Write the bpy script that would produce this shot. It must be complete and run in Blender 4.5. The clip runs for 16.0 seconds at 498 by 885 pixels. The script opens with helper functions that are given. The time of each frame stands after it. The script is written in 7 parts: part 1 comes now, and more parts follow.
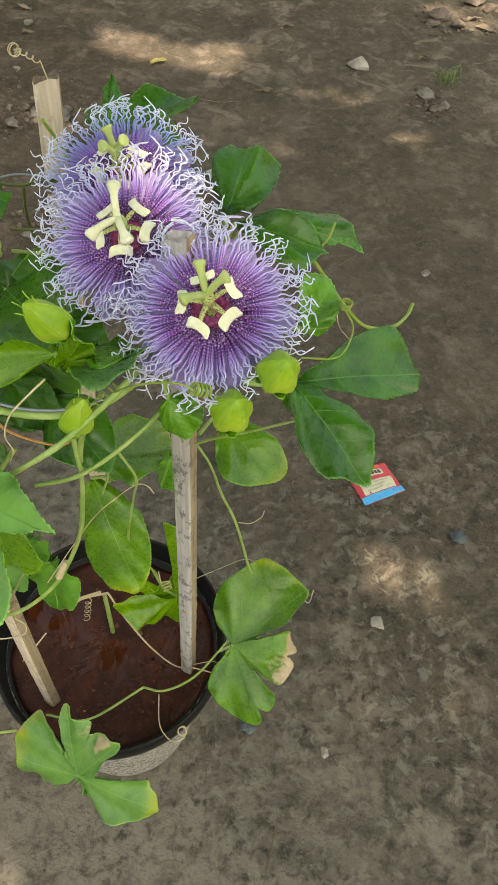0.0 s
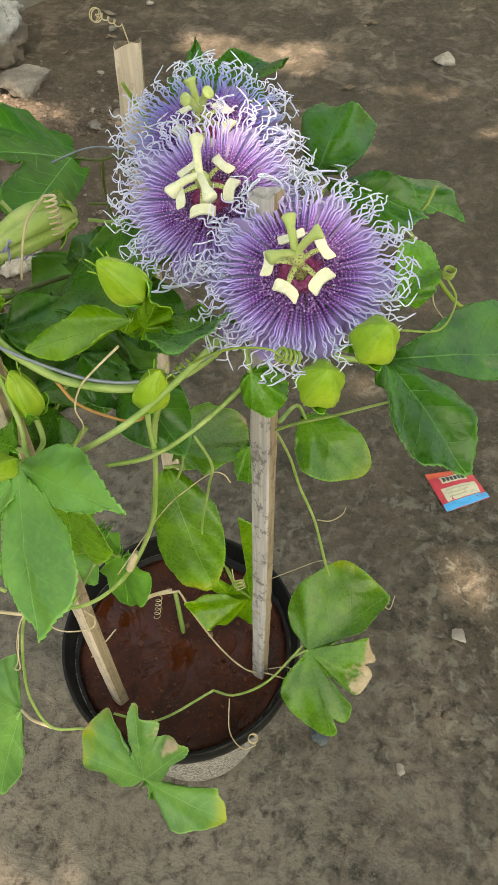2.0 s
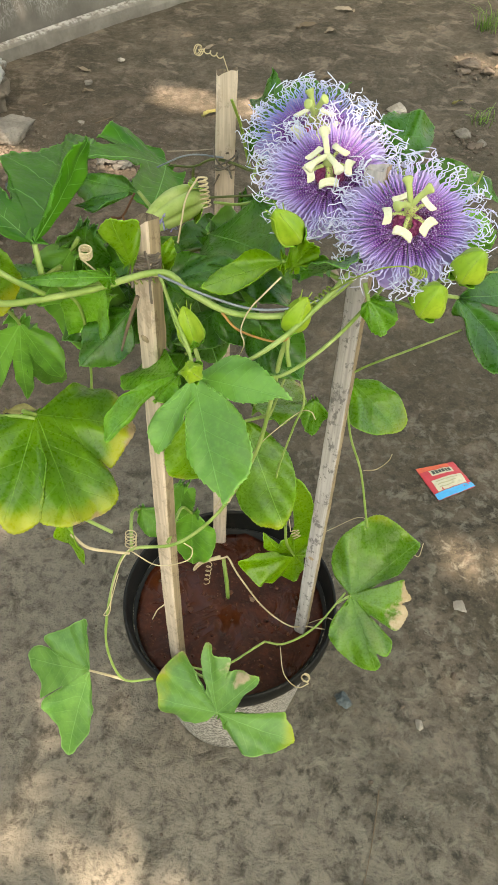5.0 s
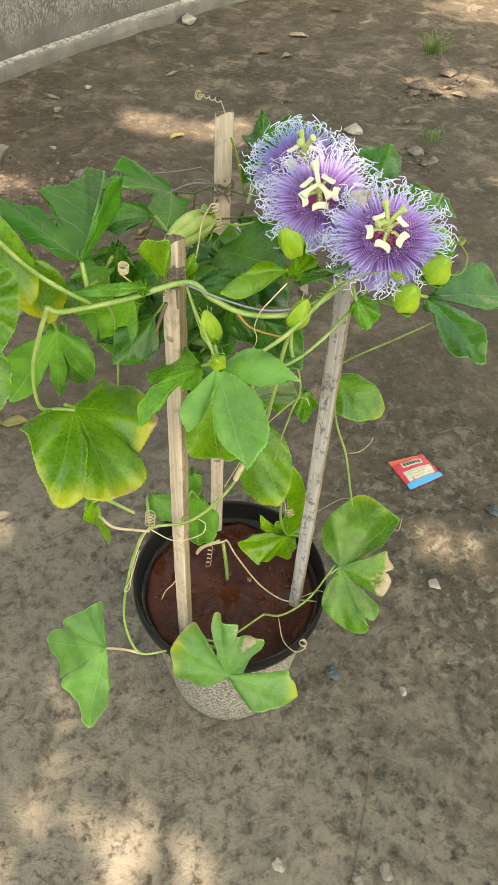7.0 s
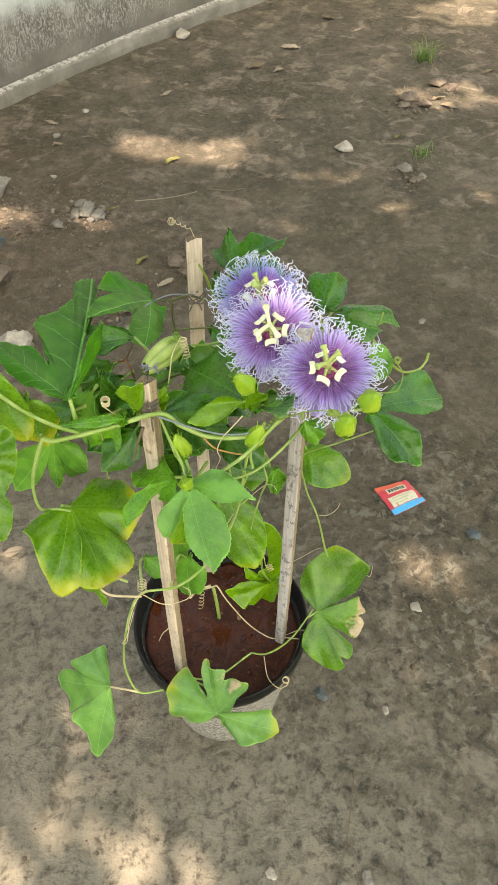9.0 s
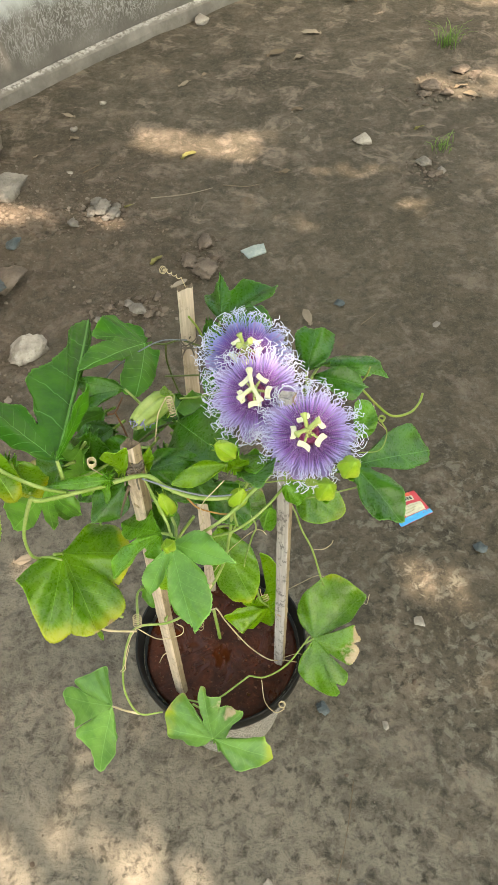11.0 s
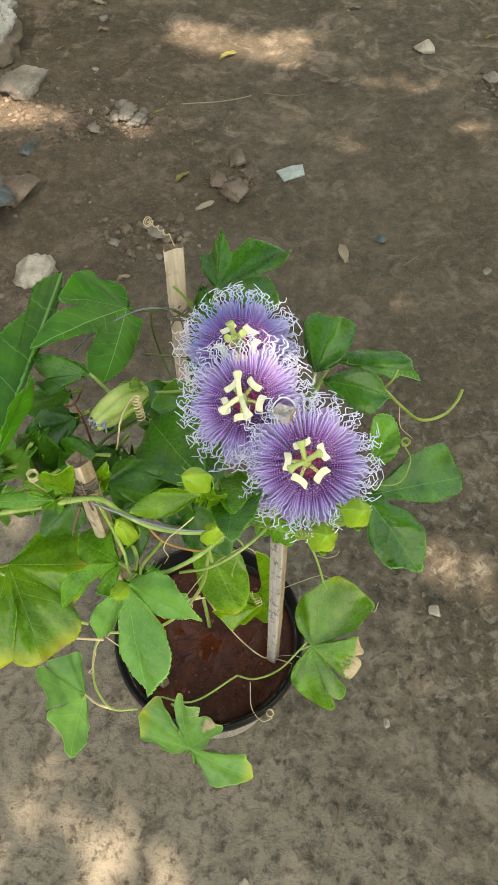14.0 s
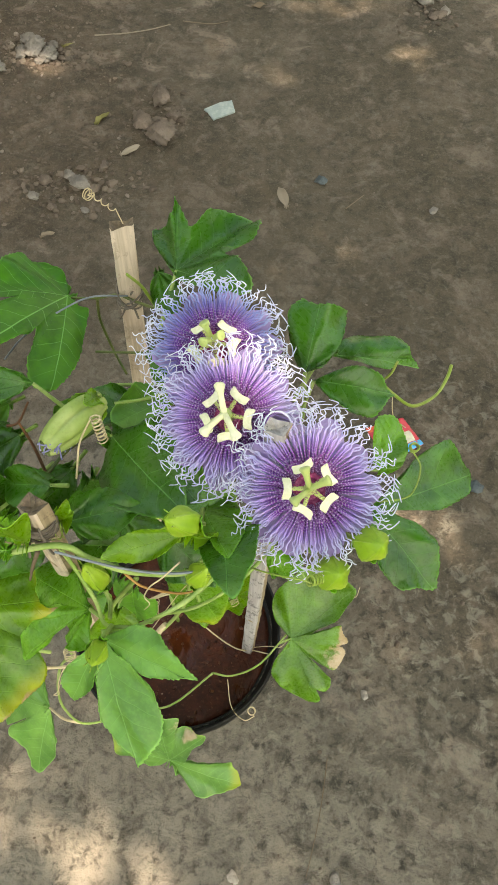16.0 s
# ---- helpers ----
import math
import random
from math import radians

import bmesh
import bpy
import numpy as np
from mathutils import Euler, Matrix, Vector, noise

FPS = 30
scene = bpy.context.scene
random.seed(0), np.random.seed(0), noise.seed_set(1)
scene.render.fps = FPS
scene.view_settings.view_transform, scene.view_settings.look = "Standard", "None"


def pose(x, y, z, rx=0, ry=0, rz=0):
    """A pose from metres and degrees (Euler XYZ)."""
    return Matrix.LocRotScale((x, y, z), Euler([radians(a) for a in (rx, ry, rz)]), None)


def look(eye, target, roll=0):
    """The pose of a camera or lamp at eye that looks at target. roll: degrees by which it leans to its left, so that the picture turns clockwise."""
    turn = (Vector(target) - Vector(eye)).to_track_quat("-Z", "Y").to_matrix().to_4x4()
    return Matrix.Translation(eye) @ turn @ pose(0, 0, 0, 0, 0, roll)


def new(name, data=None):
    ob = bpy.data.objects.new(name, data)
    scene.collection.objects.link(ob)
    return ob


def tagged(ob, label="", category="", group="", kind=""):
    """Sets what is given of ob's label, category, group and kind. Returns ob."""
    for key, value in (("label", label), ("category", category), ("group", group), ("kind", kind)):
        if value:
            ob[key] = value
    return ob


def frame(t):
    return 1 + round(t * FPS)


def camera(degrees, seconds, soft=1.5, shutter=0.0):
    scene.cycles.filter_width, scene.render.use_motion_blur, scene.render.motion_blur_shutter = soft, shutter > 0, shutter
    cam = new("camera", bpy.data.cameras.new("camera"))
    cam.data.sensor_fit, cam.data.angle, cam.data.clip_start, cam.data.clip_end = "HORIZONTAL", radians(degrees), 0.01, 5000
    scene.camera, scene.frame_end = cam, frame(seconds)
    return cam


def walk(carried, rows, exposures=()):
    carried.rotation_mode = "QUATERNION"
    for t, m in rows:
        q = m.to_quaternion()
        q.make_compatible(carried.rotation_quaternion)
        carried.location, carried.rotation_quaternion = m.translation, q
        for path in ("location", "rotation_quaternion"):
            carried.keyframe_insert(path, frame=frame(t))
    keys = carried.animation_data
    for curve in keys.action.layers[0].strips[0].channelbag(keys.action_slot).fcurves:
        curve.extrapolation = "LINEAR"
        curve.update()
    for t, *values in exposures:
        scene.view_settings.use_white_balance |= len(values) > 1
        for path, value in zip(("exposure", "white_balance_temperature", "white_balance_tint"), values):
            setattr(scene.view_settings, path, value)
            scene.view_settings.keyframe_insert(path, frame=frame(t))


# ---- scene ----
cam = camera(36.5, 16.0)
PATH = [
    (0, (0.022, 0.038, 1.014), (0.026, 1.257, -0.572), 4.9),
    (0.5, (0.028, 0.047, 0.999), (-0.005, 1.254, -0.595), 4.3),
    (1, (0.024, 0.051, 0.997), (-0.08, 1.295, -0.566), 2.6),
    (1.5, (0.022, 0.052, 0.989), (-0.123, 1.278, -0.585), 1.0),
    (2, (0.016, 0.047, 0.98), (-0.171, 1.264, -0.596), -1.0),
    (2.5, (0.004, 0.038, 0.98), (-0.173, 1.268, -0.586), 0.8),
    (3, (-0.008, 0.028, 0.987), (-0.216, 1.261, -0.574), -1.0),
    (3.5, (-0.024, 0.005, 0.984), (-0.173, 1.253, -0.572), -0.9),
    (4, (-0.05, -0.028, 0.987), (-0.174, 1.232, -0.562), 0.2),
    (4.2, (-0.054, -0.041, 0.993), (-0.163, 1.236, -0.543), 0.6),
    (6.3, (-0.092, -0.146, 1.032), (-0.108, 1.208, -0.439), 1.5),
    (6.5, (-0.095, -0.155, 1.038), (-0.104, 1.199, -0.434), 1.3),
    (7, (-0.099, -0.169, 1.063), (-0.068, 1.193, -0.401), 2.3),
    (7.5, (-0.091, -0.176, 1.103), (-0.08, 1.187, -0.36), 0.8),
    (8, (-0.076, -0.17, 1.135), (-0.081, 1.187, -0.334), 0.2),
    (8.5, (-0.068, -0.162, 1.166), (-0.047, 1.18, -0.316), 1.3),
    (9, (-0.062, -0.158, 1.201), (-0.066, 1.165, -0.299), -0.3),
    (9.5, (-0.06, -0.154, 1.225), (-0.06, 1.197, -0.249), -0.9),
    (9.7, (-0.062, -0.155, 1.226), (-0.043, 1.187, -0.257), -0.7),
    (11.8, (0.008, -0.067, 1.27), (-0.153, 1.164, -0.299), -3.3),
    (12, (0.014, -0.059, 1.265), (-0.168, 1.161, -0.309), -3.3),
    (12.5, (0.019, -0.039, 1.252), (-0.227, 1.138, -0.347), -3.4),
    (13, (0.022, -0.017, 1.234), (-0.177, 1.139, -0.386), -2.3),
    (13.5, (0.01, 0.017, 1.214), (-0.172, 1.126, -0.44), -3.4),
    (14, (-0.002, 0.04, 1.191), (-0.15, 1.118, -0.487), -1.9),
    (14.5, (-0.013, 0.063, 1.172), (-0.077, 1.098, -0.539), 1.3),
    (15, (-0.034, 0.087, 1.159), (-0.005, 1.091, -0.57), 3.7),
    (15.5, (-0.045, 0.098, 1.154), (0.056, 1.078, -0.587), 5.9),
    (16, (-0.039, 0.12, 1.148), (-0.007, 1.071, -0.61), 2.7),
]
walk(cam, [(t, look(eye, target, roll)) for t, eye, target, roll in PATH], [(0, 1.59, 9300, 0), (1.5, 1.65, 9300, 0), (3.5, 1.83, 9300, 0), (6.5, 2.04, 9300, 0), (9.5, 2.06, 9300, 0), (12.5, 1.96, 9300, 0), (14.3, 1.83, 9300, 0), (15.2, 1.83, 9300, 0), (16, 1.91, 9300, 0)])

# ---- world, sun ----
SUN_TO = Vector((0.24, -0.40, 0.88)).normalized()
world = bpy.data.worlds.new("sky")
scene.world = world
world.use_nodes = True
_wn = world.node_tree.nodes
sky = _wn.new("ShaderNodeTexSky")
sky.sky_type = "NISHITA"
sky.sun_disc = False
sky.dust_density = 4.0
sky.sun_elevation = math.asin(SUN_TO.z)
sky.sun_rotation = math.atan2(SUN_TO.x, SUN_TO.y)
_bg = _wn["Background"]
_bg.inputs["Strength"].default_value = 0.15
world.node_tree.links.new(sky.outputs[0], _bg.inputs["Color"])
sun = new("sun", bpy.data.lights.new("sun", "SUN"))
sun.data.energy, sun.data.angle, sun.data.color = 3.8, radians(0.55), (1.0, 0.855, 0.88)
sun.matrix_world = look(SUN_TO * 20, (0, 0, 0))


# ---- materials ----
class Mat:
    """A node material and short ways to add nodes to it."""

    def __init__(self, name, rough=0.6, spec=0.4):
        self.m = bpy.data.materials.new(name)
        self.m.use_nodes = True
        self.t = self.m.node_tree
        self.b = self.t.nodes["Principled BSDF"]
        self.b.inputs["Roughness"].default_value = rough
        self.b.inputs["Specular IOR Level"].default_value = spec

    def put(self, sock, v):
        if isinstance(v, bpy.types.NodeSocket):
            self.t.links.new(v, sock)
        elif v is not None:
            sock.default_value = v

    def coord(self, kind="Object"):
        return self.t.nodes.new("ShaderNodeTexCoord").outputs[kind]

    def uv(self, name):
        n = self.t.nodes.new("ShaderNodeUVMap")
        n.uv_map = name
        s = self.t.nodes.new("ShaderNodeSeparateXYZ")
        self.t.links.new(n.outputs[0], s.inputs[0])
        return s.outputs[0], s.outputs[1]

    def xyz(self, vec):
        s = self.t.nodes.new("ShaderNodeSeparateXYZ")
        self.put(s.inputs[0], vec)
        return s.outputs

    def join(self, x, y, z=0.0):
        s = self.t.nodes.new("ShaderNodeCombineXYZ")
        for k, v in enumerate((x, y, z)):
            self.put(s.inputs[k], v)
        return s.outputs[0]

    def scaled(self, vec, s):
        n = self.t.nodes.new("ShaderNodeMapping")
        self.put(n.inputs["Vector"], vec)
        n.inputs["Scale"].default_value = s
        return n.outputs[0]

    def noise(self, scale, detail=4.0, vec=None, rough=0.55, distort=0.0):
        n = self.t.nodes.new("ShaderNodeTexNoise")
        self.put(n.inputs["Vector"], vec if vec is not None else self.coord())
        self.put(n.inputs["Scale"], scale)
        n.inputs["Detail"].default_value = detail
        n.inputs["Roughness"].default_value = rough
        n.inputs["Distortion"].default_value = distort
        return n.outputs["Fac"]

    def cells(self, scale, vec=None, feature="F1"):
        n = self.t.nodes.new("ShaderNodeTexVoronoi")
        n.feature = feature
        self.put(n.inputs["Vector"], vec if vec is not None else self.coord())
        n.inputs["Scale"].default_value = scale
        return n.outputs["Distance"]

    def math(self, op, a, b=None, c=None):
        n = self.t.nodes.new("ShaderNodeMath")
        n.operation = op
        for k, v in enumerate((a, b, c)):
            self.put(n.inputs[k], v)
        return n.outputs[0]

    def step(self, x, lo, hi, to0=0.0, to1=1.0):
        n = self.t.nodes.new("ShaderNodeMapRange")
        n.interpolation_type = "SMOOTHSTEP"
        for k, v in enumerate((x, lo, hi, to0, to1)):
            self.put(n.inputs[k], v)
        return n.outputs[0]

    def mix(self, f, a, b, how="MIX"):
        n = self.t.nodes.new("ShaderNodeMix")
        n.data_type = "RGBA"
        n.blend_type = how
        self.put(n.inputs[0], f)
        for k, v in ((6, a), (7, b)):
            self.put(n.inputs[k], (*v, 1.0) if isinstance(v, tuple) and len(v) == 3 else v)
        return n.outputs[2]

    def ramp(self, f, stops):
        n = self.t.nodes.new("ShaderNodeValToRGB")
        e = n.color_ramp.elements
        while len(e) < len(stops):
            e.new(0.5)
        for k, (p, c) in enumerate(stops):
            e[k].position, e[k].color = p, (*c, 1.0)
        self.put(n.inputs[0], f)
        return n.outputs[0]

    def random(self, island=False):
        if island:
            return self.t.nodes.new("ShaderNodeNewGeometry").outputs["Random Per Island"]
        return self.t.nodes.new("ShaderNodeObjectInfo").outputs["Random"]

    def base(self, c):
        self.put(self.b.inputs["Base Color"], (*c, 1.0) if isinstance(c, tuple) else c)
        return self

    def rough(self, r):
        self.put(self.b.inputs["Roughness"], r)
        return self

    def bump(self, h, strength=0.3, dist=0.001):
        n = self.t.nodes.new("ShaderNodeBump")
        n.inputs["Strength"].default_value = strength
        n.inputs["Distance"].default_value = dist
        self.put(n.inputs["Height"], h)
        self.t.links.new(n.outputs[0], self.b.inputs["Normal"])
        return self

    def thin(self, colour, amount):
        """Lets light through a thin blade."""
        tr = self.t.nodes.new("ShaderNodeBsdfTranslucent")
        self.put(tr.inputs["Color"], (*colour, 1.0) if isinstance(colour, tuple) else colour)
        mx = self.t.nodes.new("ShaderNodeMixShader")
        mx.inputs[0].default_value = amount
        self.t.links.new(self.b.outputs[0], mx.inputs[1])
        self.t.links.new(tr.outputs[0], mx.inputs[2])
        self.t.links.new(mx.outputs[0], self.t.nodes["Material Output"].inputs["Surface"])
        return self


def leaf_material(name, deep, light, yellow=0.0, rough=0.34, veins=0.32, dead=None, gloss=0.62):
    """Green blade with a pale midrib, side veins, mottling, and some yellowing from the rim inwards."""
    k = Mat(name, rough, gloss)
    u, v = k.uv("blade")
    rim, _ = k.uv("edge")
    deep, light = (deep[0] * 1.06, deep[1], deep[2] * 0.7), (light[0] * 1.22, light[1] * 1.12, light[2] * 0.75)
    av = k.math("ABSOLUTE", v)
    co = k.coord()
    blot = k.noise(38.0, 3.0, co)
    fine = k.noise(420.0, 3.0, co)
    c = k.mix(k.step(blot, 0.32, 0.7), deep, light)
    c = k.mix(k.math("MULTIPLY", k.step(fine, 0.4, 0.75), 0.16), c, tuple(min(1, x * 1.7) for x in light))
    rnd = k.random()
    c = k.mix(k.math("MULTIPLY", rnd, 0.35), c, tuple(x * 0.72 for x in deep))
    mid = k.step(av, 0.0014, 0.006, 1.0, 0.0)
    wob = k.math("MULTIPLY", k.math("SUBTRACT", k.noise(22.0, 2.0, co), 0.5), 0.12)
    phase = k.math("FRACT", k.math("MULTIPLY", k.math("ADD", wob, k.math("SUBTRACT", u, k.math("MULTIPLY", av, 0.75))), 7.0))
    near = k.math("ABSOLUTE", k.math("SUBTRACT", phase, 0.5))
    side = k.math("MULTIPLY", k.step(near, 0.462, 0.497), k.step(rim, 0.75, 0.98, 1.0, 0.15))
    vein = k.math("MAXIMUM", mid, k.math("MULTIPLY", side, 0.55))
    c = k.mix(k.math("MULTIPLY", vein, veins), c, tuple(min(1, 0.11 + x * 1.6) for x in light))
    c = k.mix(k.math("MULTIPLY", k.step(rim, 0.955, 0.995), 0.5), c, tuple(min(1, 0.06 + x * 1.7) for x in light))
    if yellow > 0:
        outer = k.math("ADD", k.math("MULTIPLY", rim, 0.55), k.step(u, 0.35, 0.95, 0.0, 0.45))
        edge = k.math("ADD", outer, k.math("MULTIPLY", k.math("SUBTRACT", k.noise(17.0, 4.0, co), 0.5), 0.9))
        c = k.mix(k.step(edge, 0.93 - 0.62 * yellow, 1.25 - 0.62 * yellow), c, (0.42, 0.47, 0.022))
        dry = k.math("ADD", outer, k.math("MULTIPLY", k.math("SUBTRACT", k.noise(30.0, 4.0, co), 0.5), 0.5))
        c = k.mix(k.step(dry, 0.99, 1.05), c, (0.50, 0.37, 0.20))
    if dead is not None:
        # a withered pale patch at one lobe
        d = k.t.nodes.new("ShaderNodeVectorMath")
        d.operation = "DISTANCE"
        k.put(d.inputs[0], co)
        d.inputs[1].default_value = dead[:3]
        gone = k.step(k.math("ADD", d.outputs["Value"], k.math("MULTIPLY", k.math("SUBTRACT", k.noise(90.0, 4.0, co), 0.5), 0.03)), dead[3], dead[3] + 0.006, 1.0, 0.0)
        c = k.mix(gone, c, k.mix(k.noise(200.0, 3.0, co), (0.42, 0.30, 0.17), (0.70, 0.60, 0.42)))
    k.base(c)
    quilt = k.math("ADD", k.math("MULTIPLY", near, -0.16), k.math("MULTIPLY", vein, -0.2))
    h = k.math("ADD", quilt, k.math("ADD", k.math("MULTIPLY", blot, 1.6), k.math("MULTIPLY", k.cells(330.0, co), 0.07)))
    k.bump(h, 0.65, 0.0018)
    k.rough(k.step(fine, 0.3, 0.7, rough - 0.10, rough + 0.04))
    k.thin(k.mix(0.5, c, (0.28, 0.46, 0.03)), 0.27)
    return k.m


# Deep green of the darker leaves, also given to shaded inner ones.
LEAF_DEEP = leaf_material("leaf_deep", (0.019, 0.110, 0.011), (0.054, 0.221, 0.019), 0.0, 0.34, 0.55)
LEAF_VEINED = leaf_material("leaf_veined", (0.024, 0.150, 0.010), (0.060, 0.250, 0.018), 0.0, 0.46, 1.0, None, 0.36)
LEAF_MID = leaf_material("leaf_mid", (0.069, 0.252, 0.018), (0.143, 0.420, 0.036), 0.0, 0.33, 0.42)
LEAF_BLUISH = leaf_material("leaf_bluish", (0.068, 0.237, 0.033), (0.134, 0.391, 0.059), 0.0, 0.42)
LEAF_PALE = leaf_material("leaf_pale", (0.068, 0.214, 0.056), (0.122, 0.303, 0.092), 0.0, 0.38)
LEAF_YOUNG = leaf_material("leaf_young", (0.100, 0.270, 0.010), (0.185, 0.400, 0.018))
LEAF_AGED = leaf_material("leaf_aged", (0.085, 0.245, 0.011), (0.170, 0.390, 0.020), 0.12)
LEAF_YELLOWED = leaf_material("leaf_yellowed", (0.064, 0.210, 0.011), (0.140, 0.350, 0.018), 0.42)
LEAF_DARK_RIM = leaf_material("leaf_dark_rim", (0.057, 0.188, 0.011), (0.123, 0.319, 0.023), 0.12, 0.33)
LEAF_NIBBLED = leaf_material("leaf_nibbled", (0.052, 0.164, 0.010), (0.094, 0.262, 0.020), 0.03, 0.33, 0.32, (0.055, -0.021, -0.004, 0.012))
LEAF_RAGGED = leaf_material("leaf_ragged", (0.086, 0.252, 0.066), (0.152, 0.365, 0.110), 0.04, 0.38, 0.32, (0.017, 0.022, 0.041, 0.008))
LEAF_FRESH = leaf_material("leaf_fresh", (0.087, 0.268, 0.052), (0.142, 0.388, 0.089), 0.0, 0.38)


def stem_material(name, a, b, rough=0.45):
    k = Mat(name, rough, 0.4)
    co = k.coord()
    c = k.mix(k.step(k.noise(45.0, 3.0, co), 0.35, 0.7), a, b)
    c = k.mix(k.math("MULTIPLY", k.step(k.noise(500.0, 2.0, co), 0.5, 0.75), 0.3), c, tuple(x * 0.6 for x in a))
    k.base(c).bump(k.noise(350.0, 3.0, co), 0.25, 0.0008)
    return k.m


STEM = stem_material("green_stem", (0.218, 0.352, 0.077), (0.371, 0.493, 0.166))
# Darker green than STEM, used for four of the stems.
STEM_DARK = stem_material("dark_stem", (0.07, 0.11, 0.025), (0.13, 0.16, 0.045))
TENDRIL = stem_material("green_tendril", (0.22, 0.34, 0.05), (0.32, 0.40, 0.10))
STRAW = stem_material("dry_tendril", (0.48, 0.40, 0.24), (0.66, 0.57, 0.38), 0.7)
RUST = stem_material("rusty_tendril", (0.36, 0.17, 0.05), (0.50, 0.28, 0.09), 0.6)
BROWN = stem_material("dead_stem", (0.10, 0.045, 0.02), (0.20, 0.09, 0.035), 0.7)
BARK = stem_material("bark", (0.09, 0.065, 0.045), (0.17, 0.13, 0.09), 0.85)
BUD = stem_material("bud_green", (0.21, 0.38, 0.022), (0.36, 0.52, 0.05), 0.4)
BUD_RIDGE = stem_material("bud_pale", (0.24, 0.40, 0.04), (0.38, 0.52, 0.10), 0.4)
POD = stem_material("closed_flower", (0.29, 0.42, 0.10), (0.47, 0.57, 0.22), 0.5)


def petal_material(name, a, b):
    k = Mat(name, 0.5, 0.3)
    u, v = k.uv("blade")
    c = k.mix(k.step(k.noise(60.0, 3.0), 0.35, 0.7), a, b)
    line = k.math("ABSOLUTE", k.math("SUBTRACT", k.math("FRACT", k.math("MULTIPLY", v, 24.0)), 0.5))
    c = k.mix(k.math("MULTIPLY", k.step(line, 0.3, 0.5), 0.2), c, tuple(x * 0.6 for x in a))
    k.base(c).bump(line, 0.2, 0.0006).thin(c, 0.3)
    return k.m


PETAL = petal_material("petal_lavender", (0.46, 0.36, 0.70), (0.60, 0.52, 0.80))


def corona_material(name, tip, midc):
    """Threads that run from wine purple, finely banded with white, to violet and a blue-white tip."""
    k = Mat(name, 0.5, 0.3)
    u, v = k.uv("blade")
    c = k.ramp(u, [(0.0, (0.23, 0.012, 0.15)), (0.12, (0.16, 0.012, 0.20)), (0.34, (0.24, 0.055, 0.43)), (0.48, midc), (0.66, tip), (0.86, (0.82, 0.88, 0.99))])
    ring = k.math("ABSOLUTE", k.math("SUBTRACT", k.math("FRACT", k.math("ADD", k.math("MULTIPLY", u, 23.0), k.random(True))), 0.5))
    ringed = k.math("MULTIPLY", k.step(ring, 0.31, 0.42), k.step(u, 0.30, 0.48, 0.62, 0.0))
    c = k.mix(ringed, c, (0.70, 0.58, 0.84))
    c = k.mix(k.math("MULTIPLY", k.random(True), 0.30), c, tuple(min(1.0, x * 1.25) for x in midc))
    k.base(c).thin(c, 0.18)
    return k.m


CORONA = corona_material("corona_violet", (0.68, 0.70, 0.96), (0.54, 0.39, 0.85))
CORONA_BLUE = corona_material("corona_blue", (0.44, 0.54, 0.84), (0.26, 0.24, 0.64))
CREAM = stem_material("cream_style", (0.72, 0.74, 0.46), (0.84, 0.85, 0.64), 0.5)
LIME = stem_material("lime_style", (0.40, 0.50, 0.17), (0.56, 0.62, 0.28), 0.5)
k = Mat("anther_pollen", 0.8, 0.2)
k.base(k.mix(k.step(k.noise(420.0, 3.0), 0.35, 0.7), (0.76, 0.76, 0.52), (0.84, 0.84, 0.64))).bump(k.noise(1200.0, 2.0), 0.1, 0.0002)
POLLEN = k.m
k = Mat("speckled_column", 0.5, 0.4)
k.base(k.mix(k.step(k.noise(1300.0, 1.0), 0.54, 0.6), (0.42, 0.50, 0.16), (0.22, 0.08, 0.13)))
COLUMN = k.m
k = Mat("wine_disc", 0.4, 0.4)
k.base(k.mix(k.step(k.noise(500.0, 2.0), 0.4, 0.65), (0.26, 0.02, 0.12), (0.42, 0.10, 0.24)))
WINE = k.m


def wood_material(name, a, b, dark, speck):
    k = Mat(name, 0.65, 0.3)
    co = k.coord()
    fibre = k.noise(1.0, 5.0, k.scaled(co, (420.0, 420.0, 9.0)))
    c = k.mix(k.step(fibre, 0.3, 0.72), a, b)
    c = k.mix(k.math("MULTIPLY", k.step(k.noise(28.0, 4.0, co), 0.5, 0.75), 0.6), c, tuple(x * 0.72 for x in a))
    spots = k.noise(150.0, 5.0, k.scaled(co, (1.0, 1.0, 0.55)), 0.75)
    c = k.mix(k.math("MULTIPLY", k.step(spots, 0.53, 0.61), speck), c, dark)
    k.base(c).bump(k.math("ADD", fibre, k.math("MULTIPLY", spots, 0.6)), 0.4, 0.0012)
    return k.m


BAMBOO = wood_material("split_bamboo", (0.50, 0.41, 0.315), (0.70, 0.59, 0.48), (0.16, 0.11, 0.07), 0.3)
BAMBOO_SIDE = wood_material("bamboo_inner_side", (0.26, 0.20, 0.13), (0.40, 0.32, 0.21), (0.12, 0.08, 0.05), 0.5)
# Dark stake ends: shade of the hollow put into the colour of a shallow cap.
BAMBOO_HOLLOW = wood_material("bamboo_hollow_dark", (0.13, 0.10, 0.07), (0.24, 0.19, 0.13), (0.05, 0.035, 0.025), 0.8)
BAMBOO_GREY = wood_material("weathered_bamboo", (0.34, 0.33, 0.32), (0.52, 0.50, 0.49), (0.10, 0.10, 0.10), 0.75)

